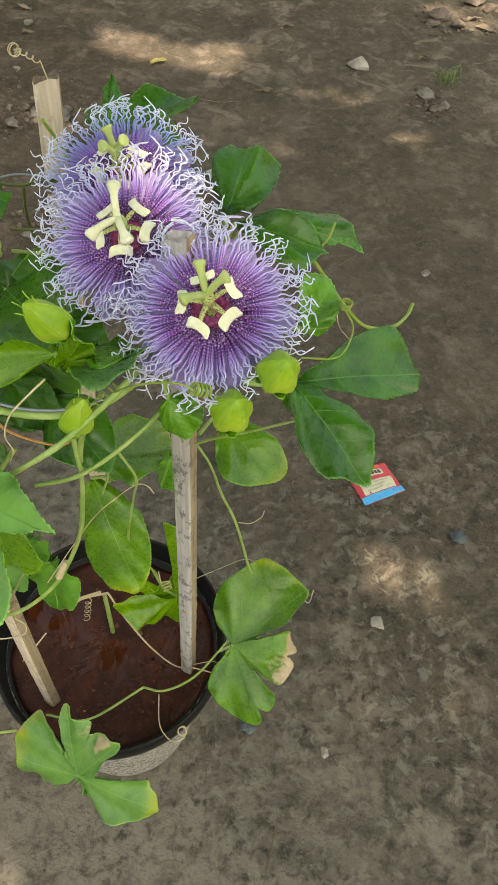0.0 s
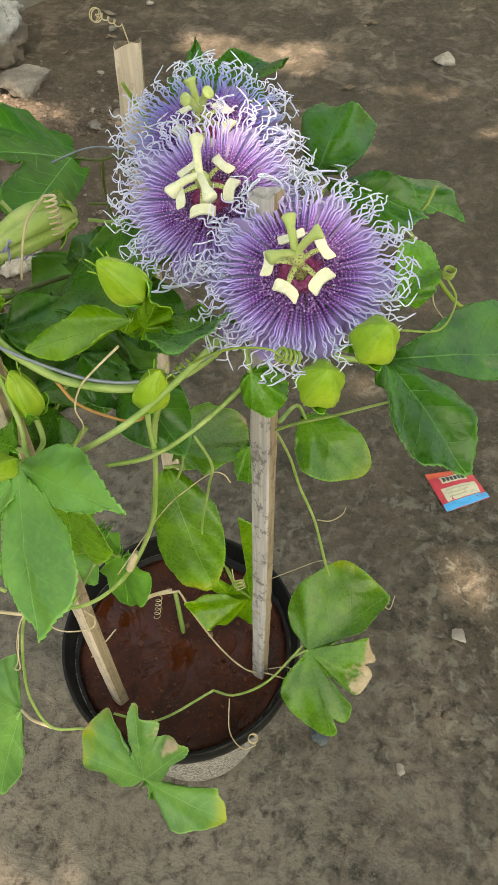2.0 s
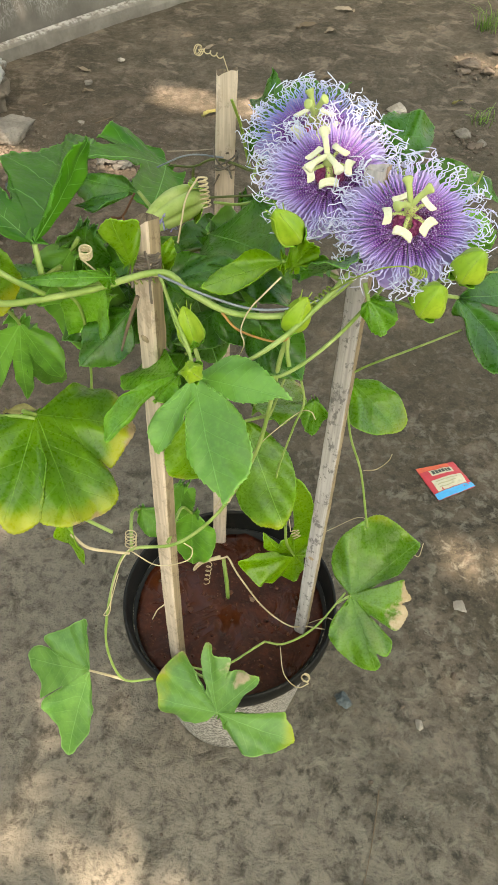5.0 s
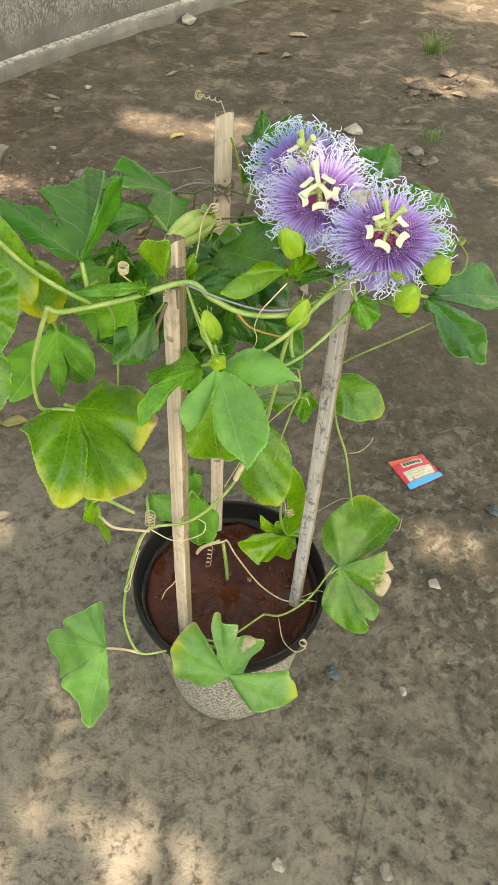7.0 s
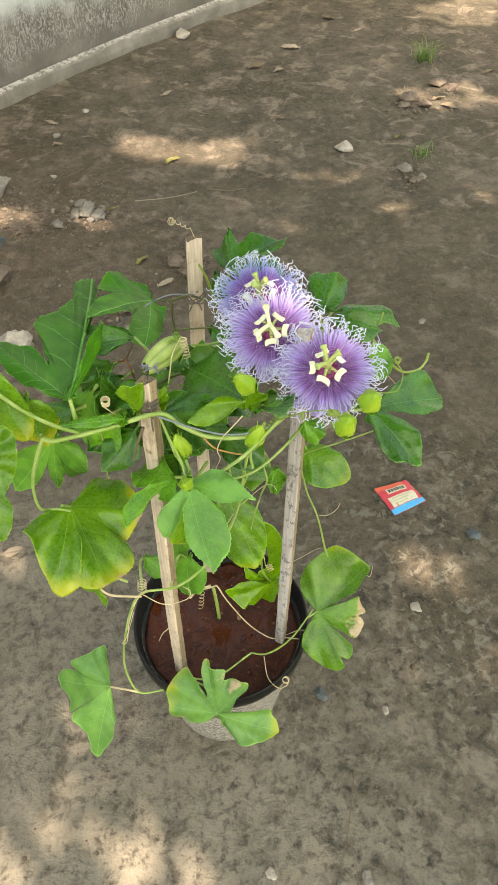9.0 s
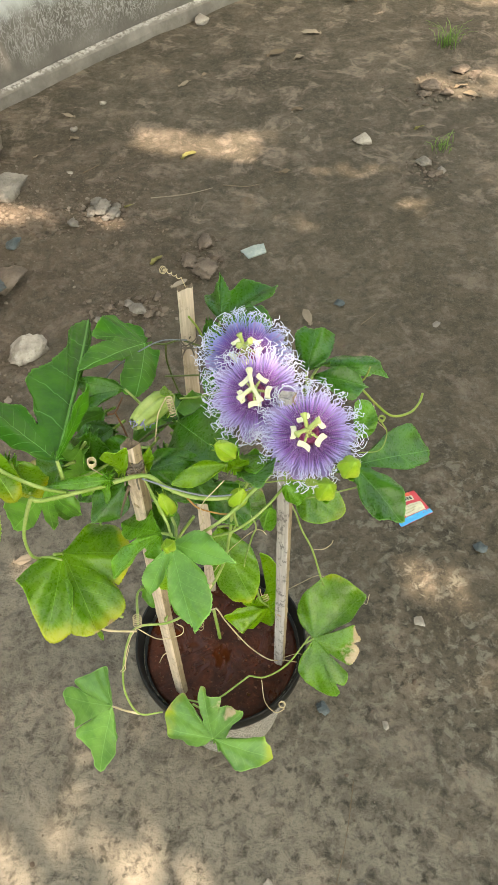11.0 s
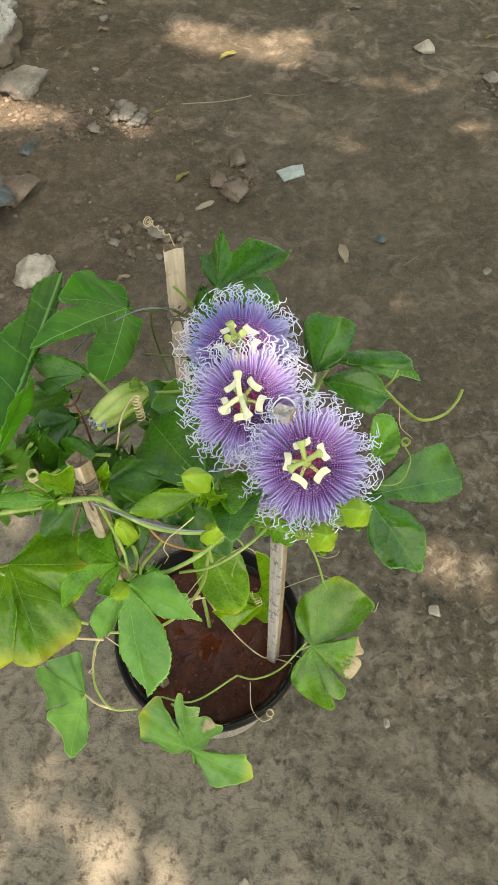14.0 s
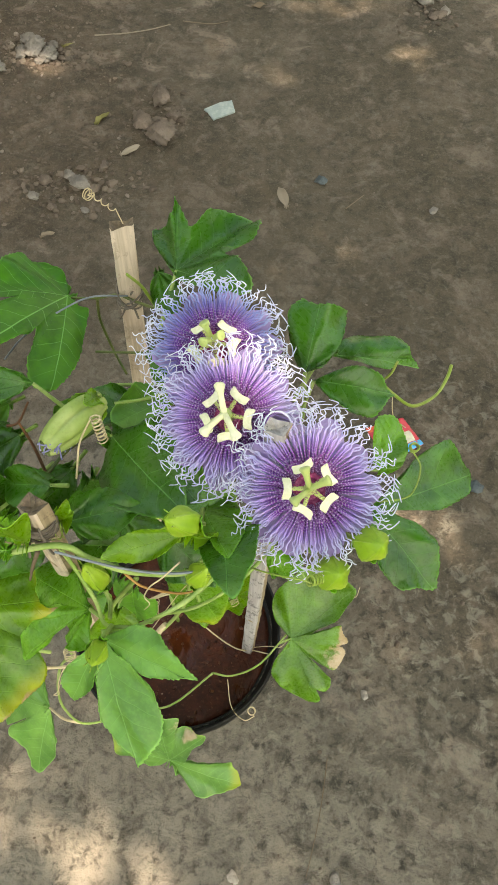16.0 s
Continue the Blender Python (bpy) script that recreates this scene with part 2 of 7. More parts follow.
k = Mat("damp_red_soil", 0.4, 0.3)
co = k.coord()
c = k.mix(k.step(k.noise(26.0, 5.0, co, 0.7), 0.35, 0.7), (0.030, 0.007, 0.003), (0.092, 0.022, 0.008))
c = k.mix(k.math("MULTIPLY", k.step(k.noise(260.0, 3.0, co), 0.58, 0.72), 0.7), c, (0.13, 0.050, 0.022))
c = k.mix(k.step(k.cells(95.0, co), 0.05, 0.09, 0.3, 0.0), c, (0.20, 0.10, 0.055))
c = k.mix(k.step(k.cells(70.0, co), 0.0, 0.07, 0.75, 0.0), c, (0.02, 0.010, 0.008))
wet = k.step(k.noise(19.0, 4.0, co, 0.6, 0.6), 0.46, 0.60)
k.base(k.mix(k.math("MULTIPLY", wet, 0.55), c, (0.062, 0.0145, 0.0045))).rough(k.math("SUBTRACT", 0.62, k.math("MULTIPLY", wet, 0.54)))
k.bump(k.math("MULTIPLY", k.math("ADD", k.noise(160.0, 5.0, co), k.math("MULTIPLY", k.noise(40.0, 3.0, co), 1.5)), k.math("SUBTRACT", 1.0, k.math("MULTIPLY", wet, 0.88))), 0.42, 0.003)
SOIL = k.m
k = Mat("soil_crumb", 0.45, 0.4)
k.base(k.ramp(k.random(True), [(0.0, (0.030, 0.009, 0.005)), (0.6, (0.11, 0.035, 0.016)), (0.94, (0.13, 0.05, 0.025)), (1.0, (0.28, 0.20, 0.14))]))
CRUMB = k.m

k = Mat("black_pot_plastic", 0.5, 0.3)
co = k.coord()
z = k.xyz(co)[2]
dust = k.noise(55.0, 6.0, co, 0.7)
splash = k.math("ADD", k.math("MULTIPLY", k.math("SUBTRACT", dust, 0.5), 1.1), k.step(z, 0.225, 0.245, 0.42, -0.6))
grit = k.noise(330.0, 4.0, co, 0.7)
c = k.mix(k.step(splash, 0.0, 0.28), (0.016, 0.018, 0.017), k.mix(k.step(grit, 0.44, 0.56), (0.09, 0.085, 0.075), (0.44, 0.42, 0.38)))
c = k.mix(k.math("MULTIPLY", k.step(k.noise(90.0, 5.0, co, 0.7), 0.55, 0.75), 0.12), c, (0.14, 0.11, 0.08))
k.base(c).rough(k.step(splash, 0.0, 0.25, 0.48, 0.85)).bump(k.math("MULTIPLY", grit, k.step(splash, 0.0, 0.3)), 0.4, 0.0015)
POT = k.m
k = Mat("clean_pot_plastic", 0.46, 0.22)
co = k.coord()
k.base(k.mix(k.math("MULTIPLY", k.step(k.noise(70.0, 5.0, co, 0.7), 0.5, 0.75), 0.3), (0.009, 0.010, 0.010), (0.06, 0.05, 0.04))).bump(k.noise(200.0, 3.0, co), 0.2, 0.0006)
POT_CLEAN = k.m

# bare trodden earth: pale patches, brown damp reaches, a paler front, and an area of dark blotches in front of the pot
k = Mat("trodden_earth", 0.92, 0.12)
co = k.coord()
wide = k.noise(2.1, 4.0, co, 0.55)
patch = k.noise(7.5, 5.0, co, 0.60, 0.5)
blot = k.noise(24.0, 5.0, co, 0.62, 0.6)
mott = k.noise(62.0, 5.0, co, 0.66, 0.3)
grain = k.noise(240.0, 4.0, co, 0.7)
fine = k.noise(700.0, 2.0, co, 0.6)


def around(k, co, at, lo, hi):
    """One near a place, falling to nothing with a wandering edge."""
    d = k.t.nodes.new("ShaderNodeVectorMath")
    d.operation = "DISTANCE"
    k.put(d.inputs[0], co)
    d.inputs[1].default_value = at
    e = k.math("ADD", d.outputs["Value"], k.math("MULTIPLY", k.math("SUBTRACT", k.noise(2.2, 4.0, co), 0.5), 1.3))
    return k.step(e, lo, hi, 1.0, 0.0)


stained = k.math("MULTIPLY", around(k, co, (0.12, 0.05, 0.0), 0.45, 1.15), k.step(k.noise(6.0, 3.0, co), 0.34, 0.6, 0.35, 1.0))
# Paler zone front left: the stronger light there is put into the colour.
front_light = around(k, co, (-0.42, 0.05, 0.0), 0.15, 1.0)
c = k.mix(k.step(wide, 0.36, 0.64), (0.122, 0.101, 0.082), (0.170, 0.141, 0.115))
# Pale pinkish patches, part soil tone, part soft sun dapples put into the colour.
c = k.mix(k.math("MULTIPLY", k.step(patch, 0.48, 0.68), 0.85), c, (0.270, 0.212, 0.178))
c = k.mix(k.math("MULTIPLY", k.step(k.noise(10.0, 5.0, co, 0.62, 0.8), 0.53, 0.64), 0.80), c, (0.365, 0.285, 0.245))
c = k.mix(k.math("MULTIPLY", k.step(patch, 0.30, 0.46, 1.0, 0.0), 0.7), c, (0.092, 0.075, 0.060))
c = k.mix(k.math("MULTIPLY", around(k, co, (-0.85, 1.45, 0.0), 0.2, 1.0), 0.5), c, (0.150, 0.104, 0.080))
c = k.mix(k.math("MULTIPLY", around(k, co, (0.40, 1.10, 0.0), 0.3, 1.2), 0.45), c, (0.165, 0.132, 0.096))
c = k.mix(k.math("MULTIPLY", front_light, 0.88), c, (0.365, 0.320, 0.278))
c = k.mix(k.math("MULTIPLY", k.step(blot, 0.42, 0.70), k.math("ADD", 0.46, k.math("MULTIPLY", stained, 0.26))), c, (0.064, 0.058, 0.050))
c = k.mix(k.math("MULTIPLY", k.step(mott, 0.46, 0.70), k.math("ADD", 0.34, k.math("MULTIPLY", stained, 0.55))), c, (0.046, 0.043, 0.037))
c = k.mix(k.math("MULTIPLY", k.step(k.noise(44.0, 5.0, co, 0.66, 0.5), 0.50, 0.64), k.math("ADD", 0.22, k.math("MULTIPLY", stained, 0.60))), c, (0.335, 0.300, 0.258))
c = k.mix(k.math("MULTIPLY", k.step(k.noise(115.0, 4.0, co, 0.7), 0.56, 0.70), 0.30), c, (0.30, 0.265, 0.225))
c = k.mix(k.math("MULTIPLY", k.step(grain, 0.54, 0.72), 0.36), c, (0.31, 0.272, 0.228))
c = k.mix(k.math("MULTIPLY", k.step(grain, 0.28, 0.46, 1.0, 0.0), 0.42), c, (0.042, 0.036, 0.029))
c = k.mix(k.math("MULTIPLY", k.step(fine, 0.66, 0.74), 0.5), c, (0.34, 0.31, 0.27))
k.base(k.mix(1.0, c, (0.645, 0.678, 0.645), "MULTIPLY"))
k.bump(k.math("ADD", k.math("ADD", mott, k.math("MULTIPLY", blot, 2.0)), k.math("MULTIPLY", grain, 0.6)), 0.85, 0.007)
EARTH = k.m


def stone_material(name, a, b, crust=None):
    k = Mat(name, 0.85, 0.3)
    co = k.coord()
    n1, n2 = k.noise(14.0, 6.0, co, 0.65), k.noise(95.0, 5.0, co, 0.7)
    c = k.mix(k.step(n1, 0.35, 0.68), a, b)
    c = k.mix(k.math("MULTIPLY", k.step(n2, 0.52, 0.72), 0.5), c, tuple(x * 0.5 for x in a))
    if crust:
        up = k.xyz(k.coord("Generated"))[2]
        lime = k.math("ADD", up, k.math("MULTIPLY", k.math("SUBTRACT", k.noise(9.0, 5.0, co, 0.7), 0.5), 0.7))
        holes = k.step(k.noise(26.0, 5.0, co, 0.75), 0.50, 0.62, 1.0, 0.2)
        c = k.mix(k.math("MULTIPLY", k.step(lime, 0.40, 0.52), holes), c, crust)
    low = k.math("ADD", k.xyz(k.coord("Generated"))[2], k.math("MULTIPLY", k.math("SUBTRACT", n1, 0.5), 1.2))
    c = k.mix(k.step(low, 0.25, 0.6, 0.75, 0.0), c, (0.13, 0.108, 0.085))
    k.base(c).bump(k.math("ADD", k.math("MULTIPLY", n1, 1.4), k.math("ADD", k.math("MULTIPLY", n2, 0.6), k.math("MULTIPLY", k.cells(45.0, co), 0.5))), 1.0, 0.010)
    return k.m


STONE_LIMED = stone_material("limed_rock", (0.13, 0.11, 0.09), (0.22, 0.19, 0.155), (0.42, 0.43, 0.42))
STONE_BLUE = stone_material("slate_blue_rock", (0.065, 0.088, 0.096), (0.13, 0.158, 0.170))
STONE_PALE = stone_material("pale_rock", (0.30, 0.27, 0.23), (0.50, 0.47, 0.42))
STONE_BROWN = stone_material("brown_clod", (0.125, 0.100, 0.080), (0.22, 0.178, 0.145))
STONE_GREY = stone_material("grey_rubble", (0.17, 0.158, 0.14), (0.29, 0.27, 0.24))
k = Mat("gravel_mixed", 0.85, 0.3)
k.base(k.ramp(k.random(True), [(0.0, (0.075, 0.058, 0.045)), (0.45, (0.115, 0.092, 0.072)), (0.95, (0.155, 0.127, 0.10)), (1.0, (0.22, 0.19, 0.16))])).bump(k.noise(300.0), 0.4, 0.001)
GRAVEL = k.m
k = Mat("dry_litter", 0.8, 0.2)
k.base(k.ramp(k.random(), [(0.0, (0.12, 0.09, 0.06)), (0.5, (0.18, 0.145, 0.105)), (1.0, (0.27, 0.235, 0.185))])).bump(k.noise(200.0), 0.4, 0.001)
LITTER = k.m
k = Mat("glazed_tile_chip", 0.45, 0.4)
k.base(k.mix(k.step(k.noise(90.0, 4.0), 0.4, 0.7), (0.24, 0.30, 0.29), (0.33, 0.38, 0.36)))
CHIP = k.m
k = Mat("yellow_fallen_leaf", 0.6, 0.3)
k.base(k.mix(k.step(k.noise(70.0, 3.0), 0.4, 0.65), (0.15, 0.14, 0.045), (0.23, 0.22, 0.08))).thin((0.2, 0.2, 0.06), 0.12)
FALLEN = k.m
k = Mat("grass_blade", 0.5, 0.4)
k.base(k.mix(k.random(True), (0.05, 0.12, 0.025), (0.12, 0.22, 0.05))).thin((0.15, 0.28, 0.04), 0.3)
GRASS = k.m
k = Mat("fresh_grass", 0.5, 0.4)
k.base(k.mix(k.random(True), (0.10, 0.24, 0.03), (0.24, 0.42, 0.09))).thin((0.22, 0.42, 0.06), 0.3)
TUFT = k.m

# limewashed wall: cement below, flaking skin, whole paint further up
k = Mat("flaking_limewash", 0.85, 0.25)
co = k.coord()
z = k.xyz(co)[2]
worm = k.noise(70.0, 3.0, k.scaled(co, (1.0, 1.0, 0.40)), 0.55, 1.4)
curl = k.math("ABSOLUTE", k.math("SUBTRACT", worm, 0.5))
cement = k.mix(k.step(k.noise(7.0, 6.0, co, 0.65), 0.35, 0.7), (0.125, 0.117, 0.105), (0.185, 0.175, 0.160))
lvl = k.math("ADD", z, k.math("MULTIPLY", k.math("SUBTRACT", k.noise(5.0, 5.0, co, 0.6), 0.5), 0.26))
flake = k.math("MULTIPLY", k.step(curl, 0.015, 0.045, 1.0, 0.0), k.step(lvl, 0.05, 0.15))
c = k.mix(k.math("MULTIPLY", flake, 0.7), cement, (0.40, 0.40, 0.39))
c = k.mix(k.math("MULTIPLY", k.step(lvl, 0.20, 0.30), k.step(k.noise(20.0, 5.0, co), 0.3, 0.5, 0.75, 1.0)), c, (0.50, 0.53, 0.53))
k.base(c).bump(k.math("ADD", flake, k.noise(120.0, 4.0, co)), 0.4, 0.002)
LIMEWASH = k.m
k = Mat("cement_plinth", 0.9, 0.25)
co = k.coord()
z = k.xyz(co)[2]
c = k.mix(k.step(k.noise(9.0, 6.0, co, 0.68), 0.35, 0.7), (0.150, 0.140, 0.125), (0.235, 0.222, 0.200))
top = k.math("ADD", z, k.math("MULTIPLY", k.math("SUBTRACT", k.noise(28.0, 6.0, co, 0.75), 0.5), 0.030))
c = k.mix(k.math("MULTIPLY", k.step(top, 0.044, 0.056), k.step(k.noise(60.0, 4.0, co), 0.38, 0.55)), c, (0.46, 0.45, 0.43))
k.base(c).bump(k.noise(45.0, 6.0, co, 0.7), 0.7, 0.006)
CEMENT = k.m
k = Mat("plain_cement", 0.9, 0.25)
co = k.coord()
k.base(k.mix(k.step(k.noise(6.0, 6.0, co, 0.65), 0.35, 0.7), (0.17, 0.165, 0.155), (0.26, 0.255, 0.24))).bump(k.noise(60.0, 6.0, co, 0.7), 0.5, 0.004)
PIER = k.m


def plain(name, colour, rough=0.5, metal=0.0, wear=0.2):
    k = Mat(name, rough, 0.4)
    k.b.inputs["Metallic"].default_value = metal
    k.base(k.mix(k.math("MULTIPLY", k.step(k.noise(130.0, 4.0), 0.45, 0.7), wear), colour, tuple(x * 0.55 for x in colour)))
    k.bump(k.noise(60.0, 3.0), 0.15, 0.001)
    return k.m


WIRE = plain("galvanised_wire", (0.24, 0.28, 0.32), 0.45, 0.4, 0.5)
TWINE = plain("grey_twine", (0.17, 0.145, 0.12), 0.9, 0.0, 0.6)
RED = plain("sachet_red", (0.58, 0.055, 0.075), 0.3, 0.0, 0.25)
ORANGE = plain("sachet_orange", (0.70, 0.12, 0.06), 0.3)
CREAMY = plain("sachet_cream", (0.60, 0.58, 0.43), 0.35, 0.0, 0.4)
BLUE = plain("sachet_blue", (0.05, 0.38, 0.72), 0.3)
PRINT = plain("sachet_print", (0.42, 0.42, 0.27), 0.4)
INK = plain("sachet_ink", (0.05, 0.07, 0.06), 0.5)


# ---- ways to make meshes ----
ORIGIN = {}


def solid(name, verts, faces, material, at=(0, 0, 0), parent=None, label="", uvs=None, smooth=True):
    """One mesh object; verts are in the world, at is its origin."""
    at = np.array(at, float)
    v = np.asarray(verts, float) - at
    me = bpy.data.meshes.new(name)
    me.from_pydata(v.tolist(), [], [tuple(int(i) for i in f) for f in faces])
    if uvs:
        idx = np.empty(len(me.loops), dtype=np.int32)
        me.loops.foreach_get("vertex_index", idx)
        for key, val in uvs.items():
            lay = me.uv_layers.new(name=key)
            lay.data.foreach_set("uv", np.asarray(val, np.float32)[idx].ravel())
    mats = material if isinstance(material, (list, tuple)) else [material]
    for m in mats:
        me.materials.append(m)
    me.polygons.foreach_set("use_smooth", [smooth] * len(me.polygons))
    me.update()
    ob = new(name, me)
    ORIGIN[ob.name] = at
    if parent is not None:
        ob.parent = parent
        at = at - ORIGIN[parent.name]
    ob.location = at
    if label:
        ob["label"] = label
    return ob


def base_empty(name, at, label, category, group=""):
    ob = new(name)
    ob.location = at
    ob.empty_display_size = 0.05
    ORIGIN[ob.name] = np.array(at, float)
    return tagged(ob, label, category, group)


def unit(v):
    v = np.asarray(v, float)
    return v / (np.linalg.norm(v) + 1e-12)


def smooth_line(pts, n):
    """A rounded line through the points, n samples."""
    p = np.array(pts, float)
    if len(p) == 2:
        return p[0] + (p[1] - p[0]) * np.linspace(0, 1, n)[:, None]
    q = np.vstack([2 * p[0] - p[1], p, 2 * p[-1] - p[-2]])
    t = np.linspace(0, len(p) - 1 - 1e-9, n)
    i = t.astype(int)
    f = (t - i)[:, None]
    a, b, c, d = q[i], q[i + 1], q[i + 2], q[i + 3]
    return 0.5 * (2 * b + (c - a) * f + (2 * a - 5 * b + 4 * c - d) * f**2 + (3 * b - a - 3 * c + d) * f**3)


def sweep(line, radii, sides=7, flat=1.0, up=(0, 0, 1)):
    """Verts, faces and u of a tube along a line, closed at both ends."""
    line = np.asarray(line, float)
    n = len(line)
    radii = np.broadcast_to(np.asarray(radii, float), (n,))
    tan = np.gradient(line, axis=0)
    tan /= np.linalg.norm(tan, axis=1)[:, None] + 1e-12
    a = np.cross(tan[0], up)
    if np.linalg.norm(a) < 1e-3:
        a = np.cross(tan[0], (1, 0, 0))
    a = unit(a)
    verts = np.empty((n * sides + 2, 3))
    ang = np.arange(sides) * 2 * np.pi / sides
    for i in range(n):
        a = unit(a - tan[i] * (a @ tan[i]))
        b = np.cross(tan[i], a)
        verts[i * sides:(i + 1) * sides] = line[i] + radii[i] * (np.cos(ang)[:, None] * a + flat * np.sin(ang)[:, None] * b)
    verts[-2], verts[-1] = line[0], line[-1]
    faces = []
    for i in range(n - 1):
        for j in range(sides):
            k2 = (j + 1) % sides
            faces.append((i * sides + j, i * sides + k2, (i + 1) * sides + k2, (i + 1) * sides + j))
    for j in range(sides):
        k2 = (j + 1) % sides
        faces.append((n * sides, j + 0, k2)[::-1])
        faces.append((n * sides + 1, (n - 1) * sides + j, (n - 1) * sides + k2))
    u = np.append(np.repeat(np.linspace(0, 1, n), sides), [0.0, 1.0])
    return verts, faces, u


class Heap:
    """Gathers several pieces into one mesh."""

    def __init__(self):
        self.v, self.f, self.u, self.n = [], [], [], 0

    def add(self, verts, faces, u=None):
        self.v.append(np.asarray(verts, float))
        self.f += [tuple(i + self.n for i in f) for f in faces]
        self.u.append(np.asarray(u if u is not None else np.zeros(len(verts)), float))
        self.n += len(verts)

    def done(self, name, material, at=(0, 0, 0), parent=None, label="", smooth=True):
        u = np.concatenate(self.u)
        return solid(name, np.concatenate(self.v), self.f, material, at, parent, label, {"blade": np.stack([u, 0 * u], 1)}, smooth)


def stem(name, pts, r0, r1, material, parent, label="", n=0, sides=7, nodes=0.0):
    """A vine, stalk or tendril along a rounded line."""
    n = n or 6 * len(pts) + 4
    line = smooth_line(pts, n)
    r = np.linspace(r0, r1, n) * (1 + nodes * np.random.uniform(-1, 1, n))
    v, f, u = sweep(line, r, sides)
    return solid(name, v, f, material, pts[0], parent, label)


def coil(start, axis, radius, turns, length, n=90, grow=0.0, side=(0, 0, 1)):
    """Points of a coil that begins at start and winds along axis."""
    axis = unit(axis)
    a = unit(np.cross(axis, side))
    b = np.cross(axis, a)
    t = np.linspace(0, 1, n)
    ph = t * turns * 2 * np.pi
    rr = radius * (1 + grow * t)
    return np.asarray(start) - a * radius + axis * (t * length)[:, None] + rr[:, None] * (np.cos(ph)[:, None] * a + np.sin(ph)[:, None] * b)


FACING = np.array((-0.04, -0.42, 0.85))


def blade_shape(blunt, root):
    s = np.linspace(0.004, 0.9995, 160)
    prof = s**root * (1 - s) ** blunt
    return s, prof / prof.max()


def blade_reach(w, s, prof):
    """Reach along a lobe by the angle off its midrib."""
    ang = np.arctan2(w * prof, s)
    ang[0] = ang[1]
    return np.maximum.accumulate(ang[::-1]), s[::-1]


def leaf(parent, joint, tips, width, material, label="", normal=None, arch=0.06, fold=0.07, droop=0.0, base=0.12, blunt=0.95, wave=0.004, root=None, cleft=0.22,
         saw=0.0012, tooth=0.0036, outline=None, stalk=None, seed=1, name="leaf", stalk_r=0.0013, stalk_material=None):
    """A lobed blade with toothed rim: one lobe from the joint to each tip. width: half width to length, for all lobes or one each.
    outline: the rim as (degrees off the middle, reach), for a nibbled or uneven leaf."""
    rng = np.random.RandomState(seed)
    wave *= 1.25
    J = np.array(joint, float)
    T = [np.array(t, float) - J for t in tips]
    ws = [0.85 * q for q in width] if isinstance(width, (list, tuple)) else [0.86 * width] * len(T)
    if normal is None:
        normal = np.cross(unit(T[0]), unit(T[-1])) if len(T) > 1 else FACING
        if len(T) > 1 and np.linalg.norm(normal) < 0.25:
            normal = FACING
        if np.dot(normal, FACING) < 0:
            normal = -np.asarray(normal)
    mean = unit(sum(unit(t) for t in T))
    nrm = unit(np.asarray(normal, float) - mean * np.dot(mean, normal))
    e1, e2 = mean, np.cross(nrm, mean)
    lens, ths, slopes = [], [], []
    for t in T:
        x, y, h = t @ e1, t @ e2, t @ nrm
        lens.append(np.hypot(x, y)), ths.append(np.arctan2(y, x)), slopes.append(h / np.hypot(x, y))
    lens, ths, slopes = np.array(lens), np.array(ths), np.array(slopes)
    big = lens.max()
    ang = np.sort(np.concatenate([np.linspace(-np.pi, np.pi, 250, endpoint=False), ths, ths + 0.012, ths - 0.012]))
    rad = base * big * (0.45 + 0.55 * np.abs(np.cos(ang / 2)))
    own = np.zeros(len(ang), int)
    gap = np.abs((ang[:, None] - ths[None] + np.pi) % (2 * np.pi) - np.pi)
    turn = (ang[:, None] - ths[None] + np.pi) % (2 * np.pi) - np.pi
    s, prof = blade_shape(blunt, root or (0.75 if len(T) == 1 else 1.3))
    for i in range(len(T)):
        phi = gap[:, i]
        for sign in (-1, 1):
            d = [sign * ((ths[j] - ths[i] + np.pi) % (2 * np.pi) - np.pi) for j in range(len(T)) if j != i]
            d = [q for q in d if 0 < q < 2.2]
            w = ws[i]
            if d:
                w = min(w, math.tan(min(min(d) / 2, 1.2)) / (prof[s >= cleft] / s[s >= cleft]).max())
            a, far = blade_reach(w, s, prof)
            reach = np.interp(phi, a, far, right=0.0)
            rr = np.where(phi < 1.5, reach * lens[i] / np.maximum(np.cos(np.minimum(phi, 1.5)), 0.07), 0)
            rr = np.where(turn[:, i] * sign >= 0, np.minimum(rr, lens[i]), 0)
            rad = np.where(rr > rad, rr, rad)
    if outline:
        rim = np.array([(big * r * math.cos(math.radians(a)), big * r * math.sin(math.radians(a))) for a, r in outline])
        rim = smooth_line([tuple(p) for p in np.vstack([rim, rim[:1]])], 18 * len(outline))[:-1]
        ang, rad = np.arctan2(rim[:, 1], rim[:, 0]), np.hypot(rim[:, 0], rim[:, 1])
        gap = np.abs((ang[:, None] - ths[None] + np.pi) % (2 * np.pi) - np.pi)
    own = np.argmin(gap / (0.4 + lens[None] / big), axis=1)
    step = np.hypot(np.diff(rad, append=rad[:1]), rad * ((np.diff(ang, append=ang[:1]) + np.pi) % (2 * np.pi) - np.pi))
    arc = np.cumsum(np.minimum(step, 0.006))
    cut = 0.7 * saw * ((arc / tooth + 0.25 * np.sin(arc * 300) + 0.3 * np.sin(arc * 97)) % 1.0) * (rad > 0.12 * big)
    px, py = rad * np.cos(ang), rad * np.sin(ang)
    tx, ty = np.roll(px, -2) - np.roll(px, 2), np.roll(py, -2) - np.roll(py, 2)
    tl = np.hypot(tx, ty) + 1e-9
    side = 1.0 if (px * np.roll(py, -1) - py * np.roll(px, -1)).sum() > 0 else -1.0
    nick = np.stack([-side * cut * ty / tl, side * cut * tx / tl])
